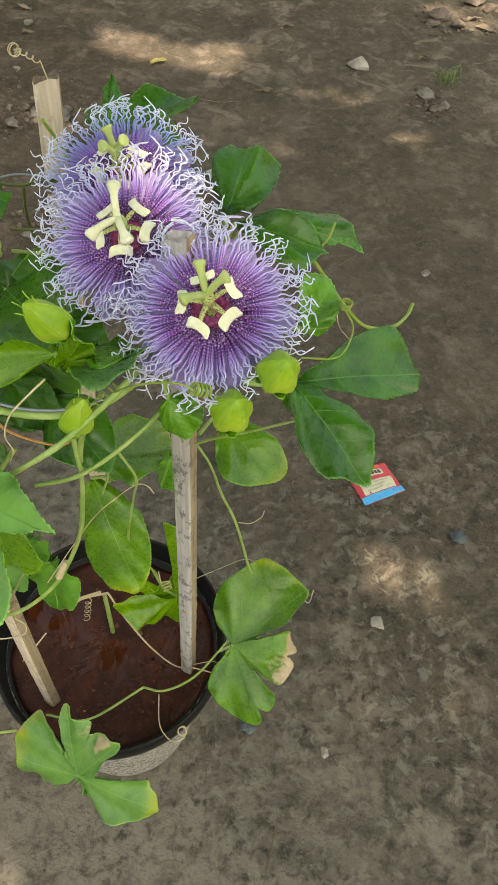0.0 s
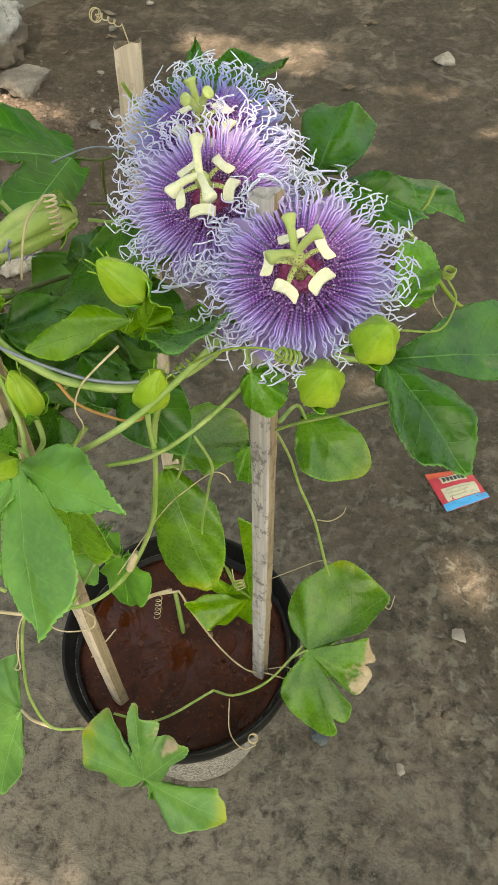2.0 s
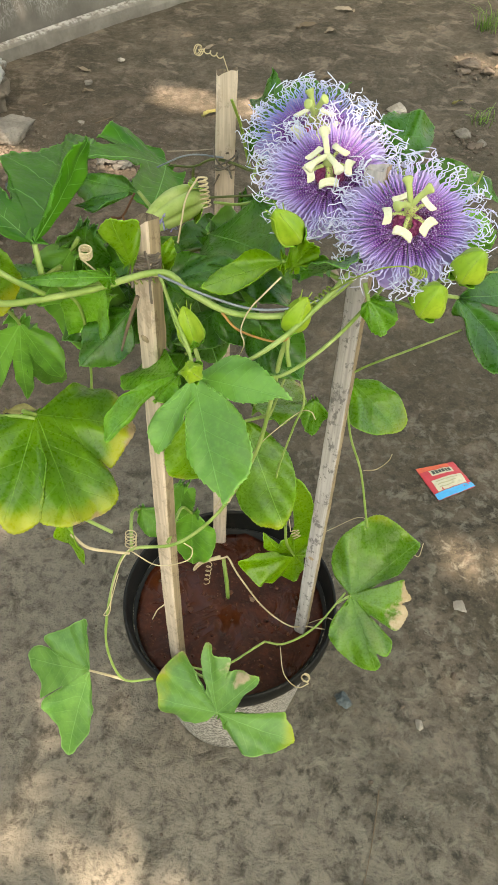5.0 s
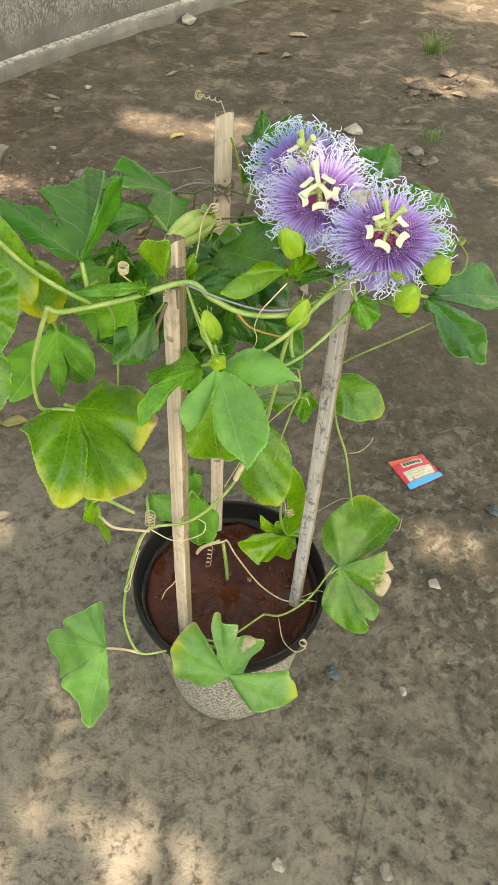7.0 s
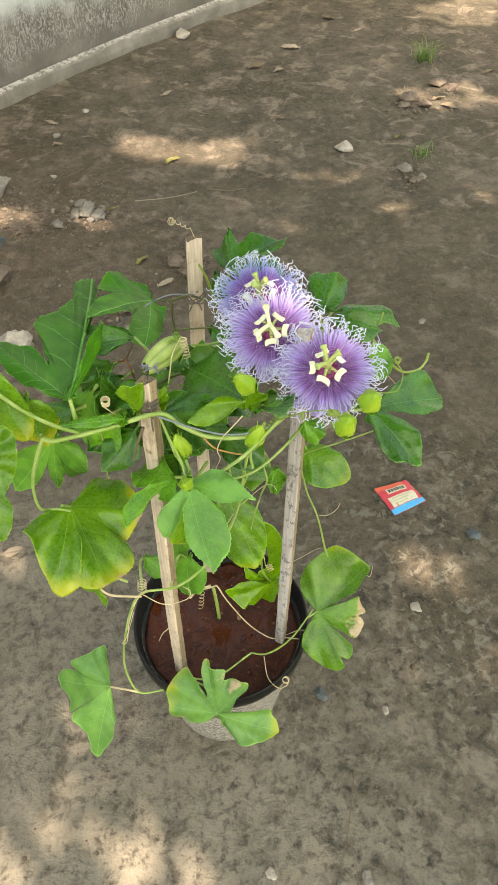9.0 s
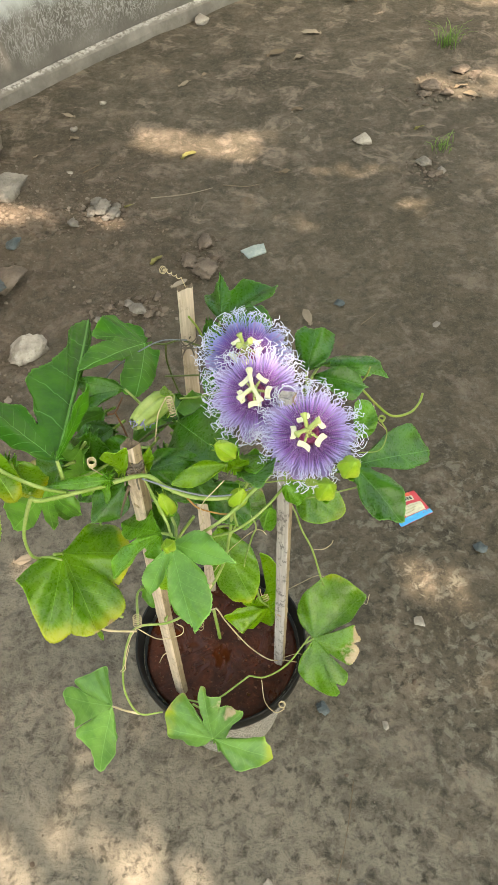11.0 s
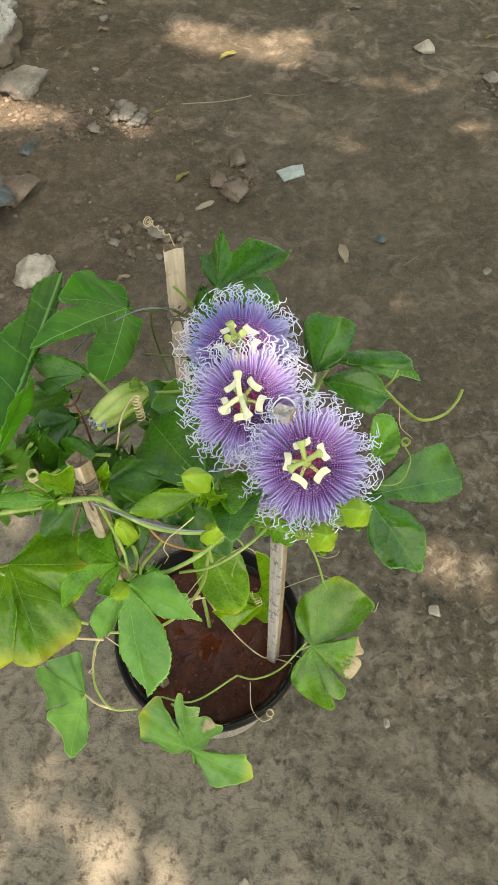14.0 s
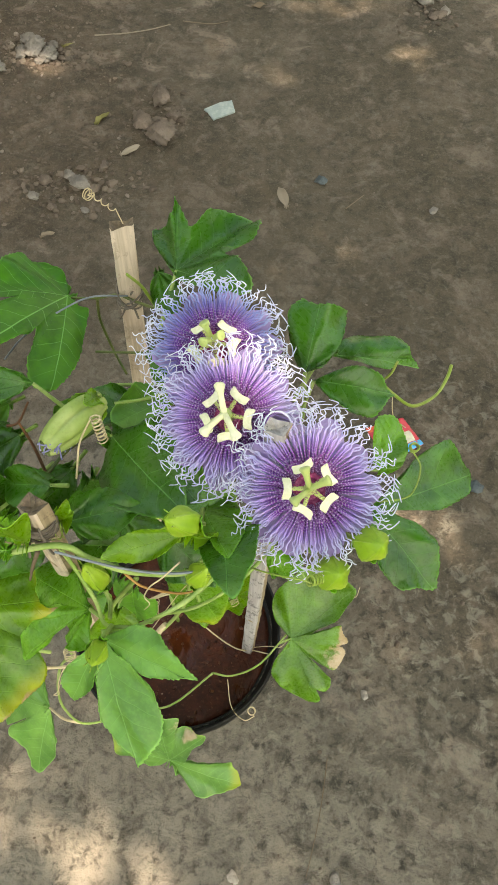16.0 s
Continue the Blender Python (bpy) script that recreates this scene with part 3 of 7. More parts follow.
    rad = rad * (1 + 0.018 * np.sin(3 * ang + rng.uniform(0, 6)) + 0.012 * np.sin(7 * ang + rng.uniform(0, 6)))
    wgt = np.exp(-((gap / 0.42) ** 2)) + 1e-5
    slope = (wgt * slopes).sum(1) / wgt.sum(1)
    rise = (wgt * np.broadcast_to(arch, (len(T),)) * lens).sum(1) / wgt.sum(1)
    span = ((wgt * lens).sum(1) / wgt.sum(1))[None]
    rings = np.append(np.linspace(0, 1, 10)[1:-1] ** 0.85, (0.965, 1.0))
    q = rings[:, None]
    r = q * rad[None]
    d = (ang - ths[own] + np.pi) % (2 * np.pi) - np.pi
    lat, along = r * np.sin(d), r * np.cos(d)
    L = lens[own][None]
    f = np.clip(along / L, 0, 1)
    fs = np.clip(along / span, 0, 1)
    h = r * slope[None] + 2 * rise[None] * fs * (1 - fs) + fold * 0.13 * L * np.tanh((np.sqrt(lat**2 + (0.03 * L) ** 2) - 0.03 * L) / (0.13 * L))
    p1, p2 = rng.uniform(0, 6, 2)
    gx, gy = r * np.cos(ang) * 310, r * np.sin(ang) * 310
    h += 0.0007 * (np.sin(gx + 0.6 * gy + p1) + np.sin(1.3 * gy - 0.4 * gx + p2)) * q - droop * r**2 / big
    h += wave * q**2 * (np.sin(ang * 5 + p1) + 0.6 * np.sin(ang * 11 + p2))[None]
    tooth_x, tooth_y = (q >= 1) * nick[0][None], (q >= 1) * nick[1][None]
    top = J + (r * np.cos(ang) + tooth_x)[..., None] * e1 + (r * np.sin(ang) + tooth_y)[..., None] * e2 + h[..., None] * nrm
    n = len(ang)
    top = np.vstack([J[None], top.reshape(-1, 3)])
    m = len(top)
    verts = np.vstack([top, top - nrm * 0.0005])
    faces = []
    for j in range(n):
        k2 = (j + 1) % n
        faces.append((0, 1 + j, 1 + k2))
        faces.append((m, m + 1 + k2, m + 1 + j))
        for i in range(len(rings) - 1):
            a, b, c, e = 1 + i * n + j, 1 + i * n + k2, 1 + (i + 1) * n + k2, 1 + (i + 1) * n + j
            faces.append((a, e, c, b))
            faces.append((m + a, m + b, m + c, m + e))
        a, b = 1 + (len(rings) - 1) * n + j, 1 + (len(rings) - 1) * n + k2
        faces.append((a, m + a, m + b, b))
    bl = np.vstack([[0, 0], np.stack([(along / L).ravel(), (lat / L).ravel()], 1)])
    ed = np.vstack([[0, 0], np.stack([np.broadcast_to(q, r.shape).ravel(), np.broadcast_to(ang[None], r.shape).ravel()], 1)])
    ob = solid(name, verts, faces, material, J, parent, label, {"blade": np.vstack([bl, bl]), "edge": np.vstack([ed, ed])})
    per = 2 * len(rings) + 1
    ob.data.polygons.foreach_set("use_smooth", [(i + 1) % per != 0 for i in range(len(faces))])
    if stalk is not None:
        pts = [tuple(J + mean * 0.1 * big)] + [tuple(J)] + [tuple(p) for p in stalk]
        line = smooth_line([np.array(pts[1])] + [np.array(p) for p in pts[2:]], 6 * len(pts))
        v, fc, u = sweep(line, np.linspace(stalk_r, stalk_r * 1.25, len(line)), 6)
        solid("petiole", v, fc, stalk_material or STEM, J, ob)
    return ob


def lathe(profile, centre, seg=72, wobble=0.0):
    pr = np.array(profile, float)
    ang = np.linspace(0, 2 * np.pi, seg, endpoint=False)
    v = np.concatenate([np.stack([centre[0] + r * np.cos(ang) * (1 + wobble * np.sin(3 * ang)), centre[1] + r * np.sin(ang), np.full(seg, centre[2] + z)], 1) for r, z in pr])
    f = [(i * seg + j, i * seg + (j + 1) % seg, (i + 1) * seg + (j + 1) % seg, (i + 1) * seg + j) for i in range(len(pr) - 1) for j in range(seg)]
    return v, f


def frame_of(normal, spin=0.0):
    """Right, up and out axes for something that faces along normal."""
    w = unit(normal)
    a = unit(np.cross((0, 1, 0), w))
    b = np.cross(w, a)
    c, s = math.cos(spin), math.sin(spin)
    return np.stack([a * c + b * s, b * c - a * s, w])


def rock(name, at, size, material, seed, label, category="rock", turn=0.0, sharp=0.5, sub=4, sink=0.2, rugged=1.0):
    """A broken stone: a rounded block cut by some planes and roughened."""
    rng = np.random.RandomState(seed)
    bm = bmesh.new()
    bmesh.ops.create_icosphere(bm, subdivisions=sub, radius=1.0)
    cuts = [(unit(rng.normal(size=3)), rng.uniform(0.42, 0.80)) for _ in range(9 if sharp > 0.8 else 14)]
    c, s = math.cos(turn), math.sin(turn)
    for v in bm.verts:
        p = np.array(v.co)
        for n, d in cuts:
            over = p @ n - d
            if over > 0:
                p = p - n * over * (0.8 + 0.2 * sharp)
        q = Vector(p)
        p *= 1 + 0.15 * noise.noise(q * 2.3 + Vector((seed, 0, 0))) + rugged * (0.10 * noise.noise(q * 6.0 + Vector((0, seed, 0))) - 0.11 * abs(noise.noise(q * 4.2 + Vector((0, 0, seed)))) + 0.05 * noise.noise(q * 15.0))
        p = p * np.array(size) * 0.5 / 0.8
        v.co = (p[0] * c - p[1] * s, p[0] * s + p[1] * c, p[2])
    lo = min(v.co.z for v in bm.verts)
    hi = max(v.co.z for v in bm.verts)
    me = bpy.data.meshes.new(name)
    bm.to_mesh(me)
    bm.free()
    me.polygons.foreach_set("use_smooth", [True] * len(me.polygons))
    me.materials.append(material)
    ob = new(name, me)
    ob.location = (at[0], at[1], earth(at[0], at[1]) - lo - sink * (hi - lo))
    return tagged(ob, label, category)


# ---- ground and wall ----
def earth(x, y):
    """Height of the ground."""
    h = 0.010 * noise.noise(Vector((x * 1.3, y * 1.3, 4.0))) + 0.0045 * noise.noise(Vector((x * 6, y * 6, 1.0))) + 0.0020 * noise.noise(Vector((x * 21, y * 21, 2.0)))
    bank = math.exp(-(((x + 0.95) / 0.35) ** 2) - ((y - 1.75) / 0.35) ** 2)
    rough = math.exp(-(((x + 0.55) / 0.45) ** 2) - ((y - 1.55) / 0.35) ** 2)
    h += 0.03 * bank + rough * 0.010 * noise.noise(Vector((x * 30, y * 30, 7.0)))
    d = (x + 0.104) ** 2 + (y - 0.352) ** 2
    calm = min(1.0, max(0.12, (d - 0.008) / 0.06))
    return h * calm


def spread(lo, hi, step, far):
    core = np.arange(lo, hi + step / 2, step)
    out = np.geomspace(step * 3, far, 22)
    return np.concatenate([lo - out[::-1], core, hi + out])


gx, gy = spread(-1.5, 1.15, 0.013, 80.0), spread(-0.35, 3.7, 0.015, 80.0)
gv = [(x, y, earth(x, y) if -3 < x < 3 and -2 < y < 6 else 0.0) for y in gy for x in gx]
nx = len(gx)
gf = [(j * nx + i, j * nx + i + 1, (j + 1) * nx + i + 1, (j + 1) * nx + i) for j in range(len(gy) - 1) for i in range(nx - 1)]
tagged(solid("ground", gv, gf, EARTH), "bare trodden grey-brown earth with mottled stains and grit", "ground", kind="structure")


def along_wall(a, out, z):
    """A place by metres along the wall, out from its face, and height."""
    d = np.array((0.684, 0.729))
    n = np.array((0.729, -0.684))
    out = out + float(np.interp(a, (0.0, 0.4, 0.8, 1.3, 1.55, 1.75, 2.0, 9.0), (0.0, -0.04, -0.064, -0.066, -0.04, 0.005, 0.11, 3.2)))
    p = np.array((-1.016, 2.324)) + d * a + n * out
    return (p[0], p[1], z)


def wall_run(name, a0, a1, profile, material, label, steps=120, ragged=0.0, category="wall"):
    """A run of wall from its cross-section (out, z)."""
    verts, faces, m = [], [], len(profile)
    for i in range(steps + 1):
        a = a0 + (a1 - a0) * i / steps
        for k2, (o, z) in enumerate(profile):
            j = ragged * noise.noise(Vector((a * 9, k2 * 3.1, z * 20))) if 0 < k2 < m - 1 else 0.0
            verts.append(along_wall(a, o + j, z + 0.6 * j))
    for i in range(steps):
        for k2 in range(m - 1):
            faces.append((i * m + k2, i * m + k2 + 1, (i + 1) * m + k2 + 1, (i + 1) * m + k2))
    faces += [tuple(range(m))[::-1], tuple(steps * m + q for q in range(m))]
    return tagged(solid(name, verts, faces, material, along_wall((a0 + a1) / 2, 0, 0), smooth=False), label, category, kind="structure")


wall_run("wall_back", -0.135, 9.0, [(-0.26, -0.1), (-0.26, 2.2), (-0.055, 2.2), (-0.04, 2.18), (-0.04, -0.1)], LIMEWASH, "limewashed cement wall with flaking paint and a damp grey foot", 180)
wall_run("plinth", -0.02, 9.0, [(-0.038, -0.1), (-0.038, 0.050), (-0.030, 0.054), (-0.012, 0.050), (-0.003, 0.040), (0.0, 0.02), (0.004, -0.1)], CEMENT, "low rough cement ledge along the wall's foot with a whitish worn top", 420, 0.006, "plinth")
wall_run("wall_pier", -2.6, -0.14, [(-0.26, -0.1), (-0.26, 2.2), (0.0, 2.2), (0.014, 2.18), (0.014, -0.1)], PIER, "plain grey cement pier at the wall's end", 4)


# ---- pot, soil, stakes ----
PX, PY = -0.104, 0.352
pot = base_empty("flower_pot", (PX, PY, 0.0), "round black plastic flower pot splashed with pale dried mud", "flower pot")
v, f = lathe([(0.0, 0.004), (0.070, 0.002), (0.079, 0.006), (0.084, 0.03), (0.094, 0.10), (0.105, 0.18), (0.1115, 0.226), (0.1115, 0.232), (0.1105, 0.2325)], (PX, PY, 0), 96)
solid("body", v, f, POT, (PX, PY, 0), pot)
v, f = lathe([(0.1105, 0.2325), (0.1085, 0.232), (0.102, 0.18), (0.091, 0.10), (0.080, 0.02), (0.0, 0.018)], (PX, PY, 0), 96)
solid("lining", v, f, POT_CLEAN, (PX, PY, 0), pot, "bare black inner wall")
v, f = lathe([(0.1118, 0.231), (0.1172, 0.229), (0.1200, 0.234), (0.1210, 0.246), (0.1206, 0.255), (0.1194, 0.2582), (0.1176, 0.2580), (0.1166, 0.254), (0.1150, 0.242), (0.1118, 0.231)], (PX, PY, 0), 96)
solid("rim", v, f, POT_CLEAN, (PX, PY, 0), pot, "rolled black rim")

sv, sf = [], []
for i in range(19):
    r = 0.1078 * i / 18
    for j in range(64):
        a = j * math.tau / 64
        x, y = PX + r * math.cos(a), PY + r * math.sin(a)
        sv.append((x, y, 0.221 + 0.008 * noise.noise(Vector((x * 22, y * 22, 3))) + 0.003 * noise.noise(Vector((x * 70, y * 70, 5))) + 0.004 * (r / 0.1078) ** 4))
sf = [(i * 64 + j, i * 64 + (j + 1) % 64, (i + 1) * 64 + (j + 1) % 64, (i + 1) * 64 + j) for i in range(18) for j in range(64)]
nb = len(sv)
sv += [(x, y, 0.214) for x, y, z in sv[18 * 64:19 * 64]]
sf += [(18 * 64 + j, 18 * 64 + (j + 1) % 64, nb + (j + 1) % 64, nb + j) for j in range(64)] + [tuple(nb + j for j in range(64))[::-1]]
soil = tagged(solid("potting_soil", sv, sf, SOIL, (PX, PY, 0.232)), "damp dark red-brown potting soil filling the pot", "soil")
rng = np.random.RandomState(12)
hp = Heap()
bm = bmesh.new()
bmesh.ops.create_icosphere(bm, subdivisions=1, radius=1.0)
crumb_v = np.array([tuple(q.co) for q in bm.verts])
crumb_f = [tuple(q.index for q in fc.verts) for fc in bm.faces]
bm.free()
for q in range(190):
    r, a = 0.099 * math.sqrt(rng.uniform()), rng.uniform(0, math.tau)
    x, y = PX + r * math.cos(a), PY + r * math.sin(a)
    s = min(0.0006 + rng.gamma(1.6, 0.0006), 0.0035)
    z = 0.221 + 0.008 * noise.noise(Vector((x * 22, y * 22, 3))) + 0.003 * noise.noise(Vector((x * 70, y * 70, 5))) + 0.004 * (r / 0.1078) ** 4
    hp.add(crumb_v * (1 + rng.normal(0, 0.2, (len(crumb_v), 1))) * s * rng.uniform(0.7, 1.2, 3) + (x, y, z), crumb_f)
tagged(hp.done("grit", CRUMB, (PX, PY, 0.221), soil, "small wet red-brown crumbs and pale grit", smooth=False), kind="stuff")


def stake(top, foot, wide, deep, facing, materials, label, knots, seed):
    """A split bamboo strip: a flat outer face, rounded shoulders and a rough inner side."""
    rng = np.random.RandomState(seed)
    top, foot = np.array(top, float), np.array(foot, float)
    axis = unit(top - foot)
    out = unit(np.array(facing, float) - axis * np.dot(axis, facing))
    side = np.cross(axis, out)
    sec = [(-0.5, -0.42), (-0.5, 0.30), (-0.44, 0.44), (-0.2, 0.5), (0.2, 0.5), (0.44, 0.44), (0.5, 0.30), (0.5, -0.42), (0.2, -0.36), (-0.2, -0.36)]
    n, m = 46, len(sec)
    verts = []
    for i in range(n):
        t = i / (n - 1)
        bulge = 1 + sum(0.09 * math.exp(-(((t - k2) / 0.012) ** 2)) for k2 in knots)
        sway = side * 0.0012 * math.sin(4.0 * t + seed) + out * 0.0010 * math.sin(5.0 * t + 2 * seed)
        for a, b in sec:
            e = 1 + 0.03 * rng.uniform(-1, 1)
            lift = axis * (0.004 * a + 0.0015 * rng.uniform(-1, 1)) if i == n - 1 else 0
            verts.append(foot + (top - foot) * t + sway + side * a * wide * bulge * e + out * b * deep * bulge * e + lift)
    faces = [(i * m + j, i * m + (j + 1) % m, (i + 1) * m + (j + 1) % m, (i + 1) * m + j) for i in range(n - 1) for j in range(m)]
    verts.append(top - axis * 0.005)
    faces += [tuple(range(m))[::-1]] + [((n - 1) * m + j, (n - 1) * m + (j + 1) % m, n * m) for j in range(m)]
    ob = solid("bamboo_stake", verts, faces, (list(materials) + [BAMBOO_HOLLOW])[:3], foot, smooth=False)
    idx = [0 if (j in (1, 2, 3, 4, 5)) else 1 for i in range(n - 1) for j in range(m)] + [1] + [2] * m
    ob.data.polygons.foreach_set("material_index", idx)
    for k2 in knots:
        line = [foot + (top - foot) * (k2 + dt) for dt in (-0.004, 0, 0.004)]
        v, f, u = sweep(np.array(line) + out * 0.0002, [0.485 * wide, 0.52 * wide, 0.485 * wide], 10, deep / wide, out)
        solid("node_ring", v, f, materials[1], foot, ob)
    return tagged(ob, label, "stake", "stakes in the pot")


stake((-0.1472, 0.2790, 0.7815), (-0.157, 0.291, 0.18), 0.0140, 0.012, (-0.55, -0.85, 0), (BAMBOO, BAMBOO_SIDE), "pale tan split-bamboo stake bound with grey twine near its top", (0.48, 0.86), 3)
stake((-0.0175, 0.321, 0.797), (-0.0210, 0.336, 0.18), 0.0132, 0.011, (-0.42, -0.86, 0), (BAMBOO_GREY, BAMBOO_SIDE, BAMBOO_GREY), "grey weathered bamboo stake speckled with black mould beneath the flowers", (0.33, 0.72), 5)
stake((-0.1162, 0.480, 0.781), (-0.127, 0.447, 0.18), 0.0155, 0.009, (0.12, -0.95, 0.1), (BAMBOO, BAMBOO_SIDE), "pale flat bamboo stake rising behind the flowers with a dry tendril", (0.30, 0.63), 8)


def lashing(at, axis, r, turns, label, seed, height=0.012):
    """Strands of twine wound round a stake, each a part."""
    rng = np.random.RandomState(seed)
    ob = base_empty("twine_lashing", at, label, "twine")
    ax = unit(axis)
    a = unit(np.cross(ax, (0, 1, 0.2)))
    b = np.cross(ax, a)
    for k2 in range(turns):
        ph = np.linspace(0, math.tau, 30)
        tilt = rng.uniform(-0.6, 0.6, 2)
        ctr = np.array(at) + ax * rng.uniform(-height, height)
        rr = r * rng.uniform(0.92, 1.08)
        line = ctr + rr * (np.cos(ph)[:, None] * a + np.sin(ph)[:, None] * b) + ax * (rr * (tilt[0] * np.cos(ph) + tilt[1] * np.sin(ph)))[:, None]
        v, f, u = sweep(line, 0.0007, 5)
        solid("strand", v, f, TWINE, at, ob)
    for k2 in range(3):
        p = np.array(at) + rng.normal(0, 0.004, 3) - (0, r, 0)
        d = unit(rng.normal(0, 1, 3) + np.array((0, -0.5, -0.6)))
        v, f, u = sweep(smooth_line([p, p + d * 0.007 + rng.normal(0, 0.002, 3), p + d * 0.012 + (0, 0, -0.006)], 10), 0.0008, 5)
        solid("loose_end", v, f, TWINE, at, ob)
    return ob


lashing((-0.1476, 0.2796, 0.755), (0.02, -0.02, 1), 0.0086, 13, "ragged grey twine wound round the bamboo stake", 4, 0.006)
lashing((-0.1175, 0.4735, 0.717), (0.02, 0.05, 1), 0.0095, 4, "thin dark twine wound round the rear stake", 9, 0.003)
wire = stem("training_wire", [(-0.137, 0.262, 0.757), (-0.109, 0.258, 0.7475), (-0.081, 0.256, 0.7415), (-0.054, 0.258, 0.745), (-0.03, 0.272, 0.752), (-0.012, 0.306, 0.757)], 0.0008, 0.0008, WIRE, None, n=50)
tagged(wire, "thin blue-grey wire strung between two bamboo stakes", "wire", "training wires")
wire = stem("training_wire", [(-0.205, 0.425, 0.701), (-0.191, 0.442, 0.708), (-0.165, 0.458, 0.717), (-0.144, 0.466, 0.722), (-0.119, 0.470, 0.719)], 0.0007, 0.0007, WIRE, None, n=40)
tagged(wire, "thin blue-grey wire tied to the rear bamboo stake", "wire", "training wires")

# ---- the passion vine ----
plant = base_empty("passion_vine", (-0.107, 0.367, 0.224), "potted passion vine with purple fringed flowers, green buds and lobed leaves", "vine")


def vine(pts, r0, r1, material=STEM, label="", n=0, nodes=0.06):
    return stem("vine_stem", pts, 0.8 * r0, 0.8 * r1, material, plant, label, n, 8, nodes)


def tendril(pts, r0=0.0008, r1=0.0005, material=TENDRIL, label="", n=0):
    return stem("tendril", pts, 0.68 * r0, 0.68 * r1, material, plant, label, n, 6)


# stems
vine([(-0.107, 0.367, 0.200), (-0.109, 0.372, 0.245), (-0.114, 0.384, 0.283)], 0.0033, 0.0028, STEM, "stout green main stem rising from the soil")
vine([(-0.118, 0.386, 0.285), (-0.140, 0.374, 0.287), (-0.146, 0.370, 0.278), (-0.136, 0.376, 0.285), (-0.114, 0.384, 0.285), (-0.108, 0.381, 0.290), (-0.096, 0.372, 0.270), (-0.066, 0.352, 0.238), (-0.036, 0.334, 0.232), (-0.016, 0.330, 0.240), (0.004, 0.324, 0.247)], 0.0019, 0.0009, STRAW, "dried straw-coloured runner over the soil", 60)
vine([(-0.175, 0.246, 0.262), (-0.205, 0.243, 0.262), (-0.218, 0.252, 0.30), (-0.217, 0.262, 0.345), (-0.200, 0.268, 0.425), (-0.182, 0.269, 0.466), (-0.146, 0.270, 0.476), (-0.119, 0.272, 0.503), (-0.097, 0.275, 0.541), (-0.078, 0.276, 0.598), (-0.070, 0.274, 0.650), (-0.064, 0.272, 0.700), (-0.050, 0.275, 0.735)], 0.0016, 0.0020, STEM, "long green climbing shoot", 90)
vine([(-0.100, 0.274, 0.537), (-0.097, 0.275, 0.546), (-0.093, 0.276, 0.556)], 0.0033, 0.0028, STRAW, "papery pale knot on the shoot")
vine([(-0.062, 0.300, 0.255), (-0.040, 0.296, 0.262), (-0.010, 0.303, 0.290), (0.019, 0.329, 0.320)], 0.0016, 0.0014, STEM)
vine([(-0.150, 0.262, 0.266), (-0.110, 0.262, 0.262), (-0.062, 0.300, 0.255)], 0.0015, 0.0016, STEM)
vine([(-0.232, 0.252, 0.742), (-0.222, 0.253, 0.738), (-0.180, 0.262, 0.743), (-0.137, 0.266, 0.756), (-0.119, 0.262, 0.746), (-0.097, 0.258, 0.737), (-0.069, 0.258, 0.736), (-0.046, 0.263, 0.742), (-0.028, 0.275, 0.752), (-0.014, 0.292, 0.762)], 0.0027, 0.0021, STEM, "thick pale-green horizontal vine", 70)
vine([(-0.116, 0.232, 0.706), (-0.100, 0.232, 0.711), (-0.069, 0.242, 0.729), (-0.048, 0.256, 0.744), (-0.034, 0.268, 0.755), (-0.022, 0.285, 0.763)], 0.0017, 0.0022, STEM)
vine([(-0.083, 0.246, 0.693), (-0.059, 0.250, 0.701), (-0.033, 0.262, 0.720), (-0.009, 0.286, 0.737), (0.006, 0.305, 0.748)], 0.0014, 0.0016, STEM)
vine([(-0.137, 0.268, 0.752), (-0.131, 0.262, 0.735), (-0.120, 0.248, 0.716), (-0.114, 0.236, 0.707), (-0.100, 0.234, 0.709)], 0.0013, 0.0016, STEM)
vine([(-0.136, 0.266, 0.750), (-0.128, 0.258, 0.724), (-0.118, 0.244, 0.712)], 0.0009, 0.0009, STEM)
vine([(-0.231, 0.251, 0.744), (-0.242, 0.250, 0.716), (-0.252, 0.250, 0.683), (-0.254, 0.253, 0.645), (-0.240, 0.256, 0.640), (-0.226, 0.250, 0.645)], 0.0023, 0.0015, STEM)
vine([(-0.262, 0.250, 0.806), (-0.240, 0.250, 0.777), (-0.219, 0.252, 0.757), (-0.203, 0.258, 0.742)], 0.0022, 0.0019, STEM)
vine([(0.047, 0.292, 0.706), (0.021, 0.305, 0.676), (0.0, 0.318, 0.650), (-0.014, 0.325, 0.632)], 0.0009, 0.0012, STEM)
vine([(-0.012, 0.350, 0.60), (-0.004, 0.372, 0.545), (0.004, 0.376, 0.505), (0.018, 0.374, 0.463), (0.031, 0.372, 0.400), (0.036, 0.374, 0.376)], 0.0012, 0.0016, STEM)
vine([(-0.126, 0.405, 0.702), (-0.103, 0.402, 0.708), (-0.070, 0.396, 0.718), (-0.050, 0.385, 0.735)], 0.0016, 0.0017, STEM)
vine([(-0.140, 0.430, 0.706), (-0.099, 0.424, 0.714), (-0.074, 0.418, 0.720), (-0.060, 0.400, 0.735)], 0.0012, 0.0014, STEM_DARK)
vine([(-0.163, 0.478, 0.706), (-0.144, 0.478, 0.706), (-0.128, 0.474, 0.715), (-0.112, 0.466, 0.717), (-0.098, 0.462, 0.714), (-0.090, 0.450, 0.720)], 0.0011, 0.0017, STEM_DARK)
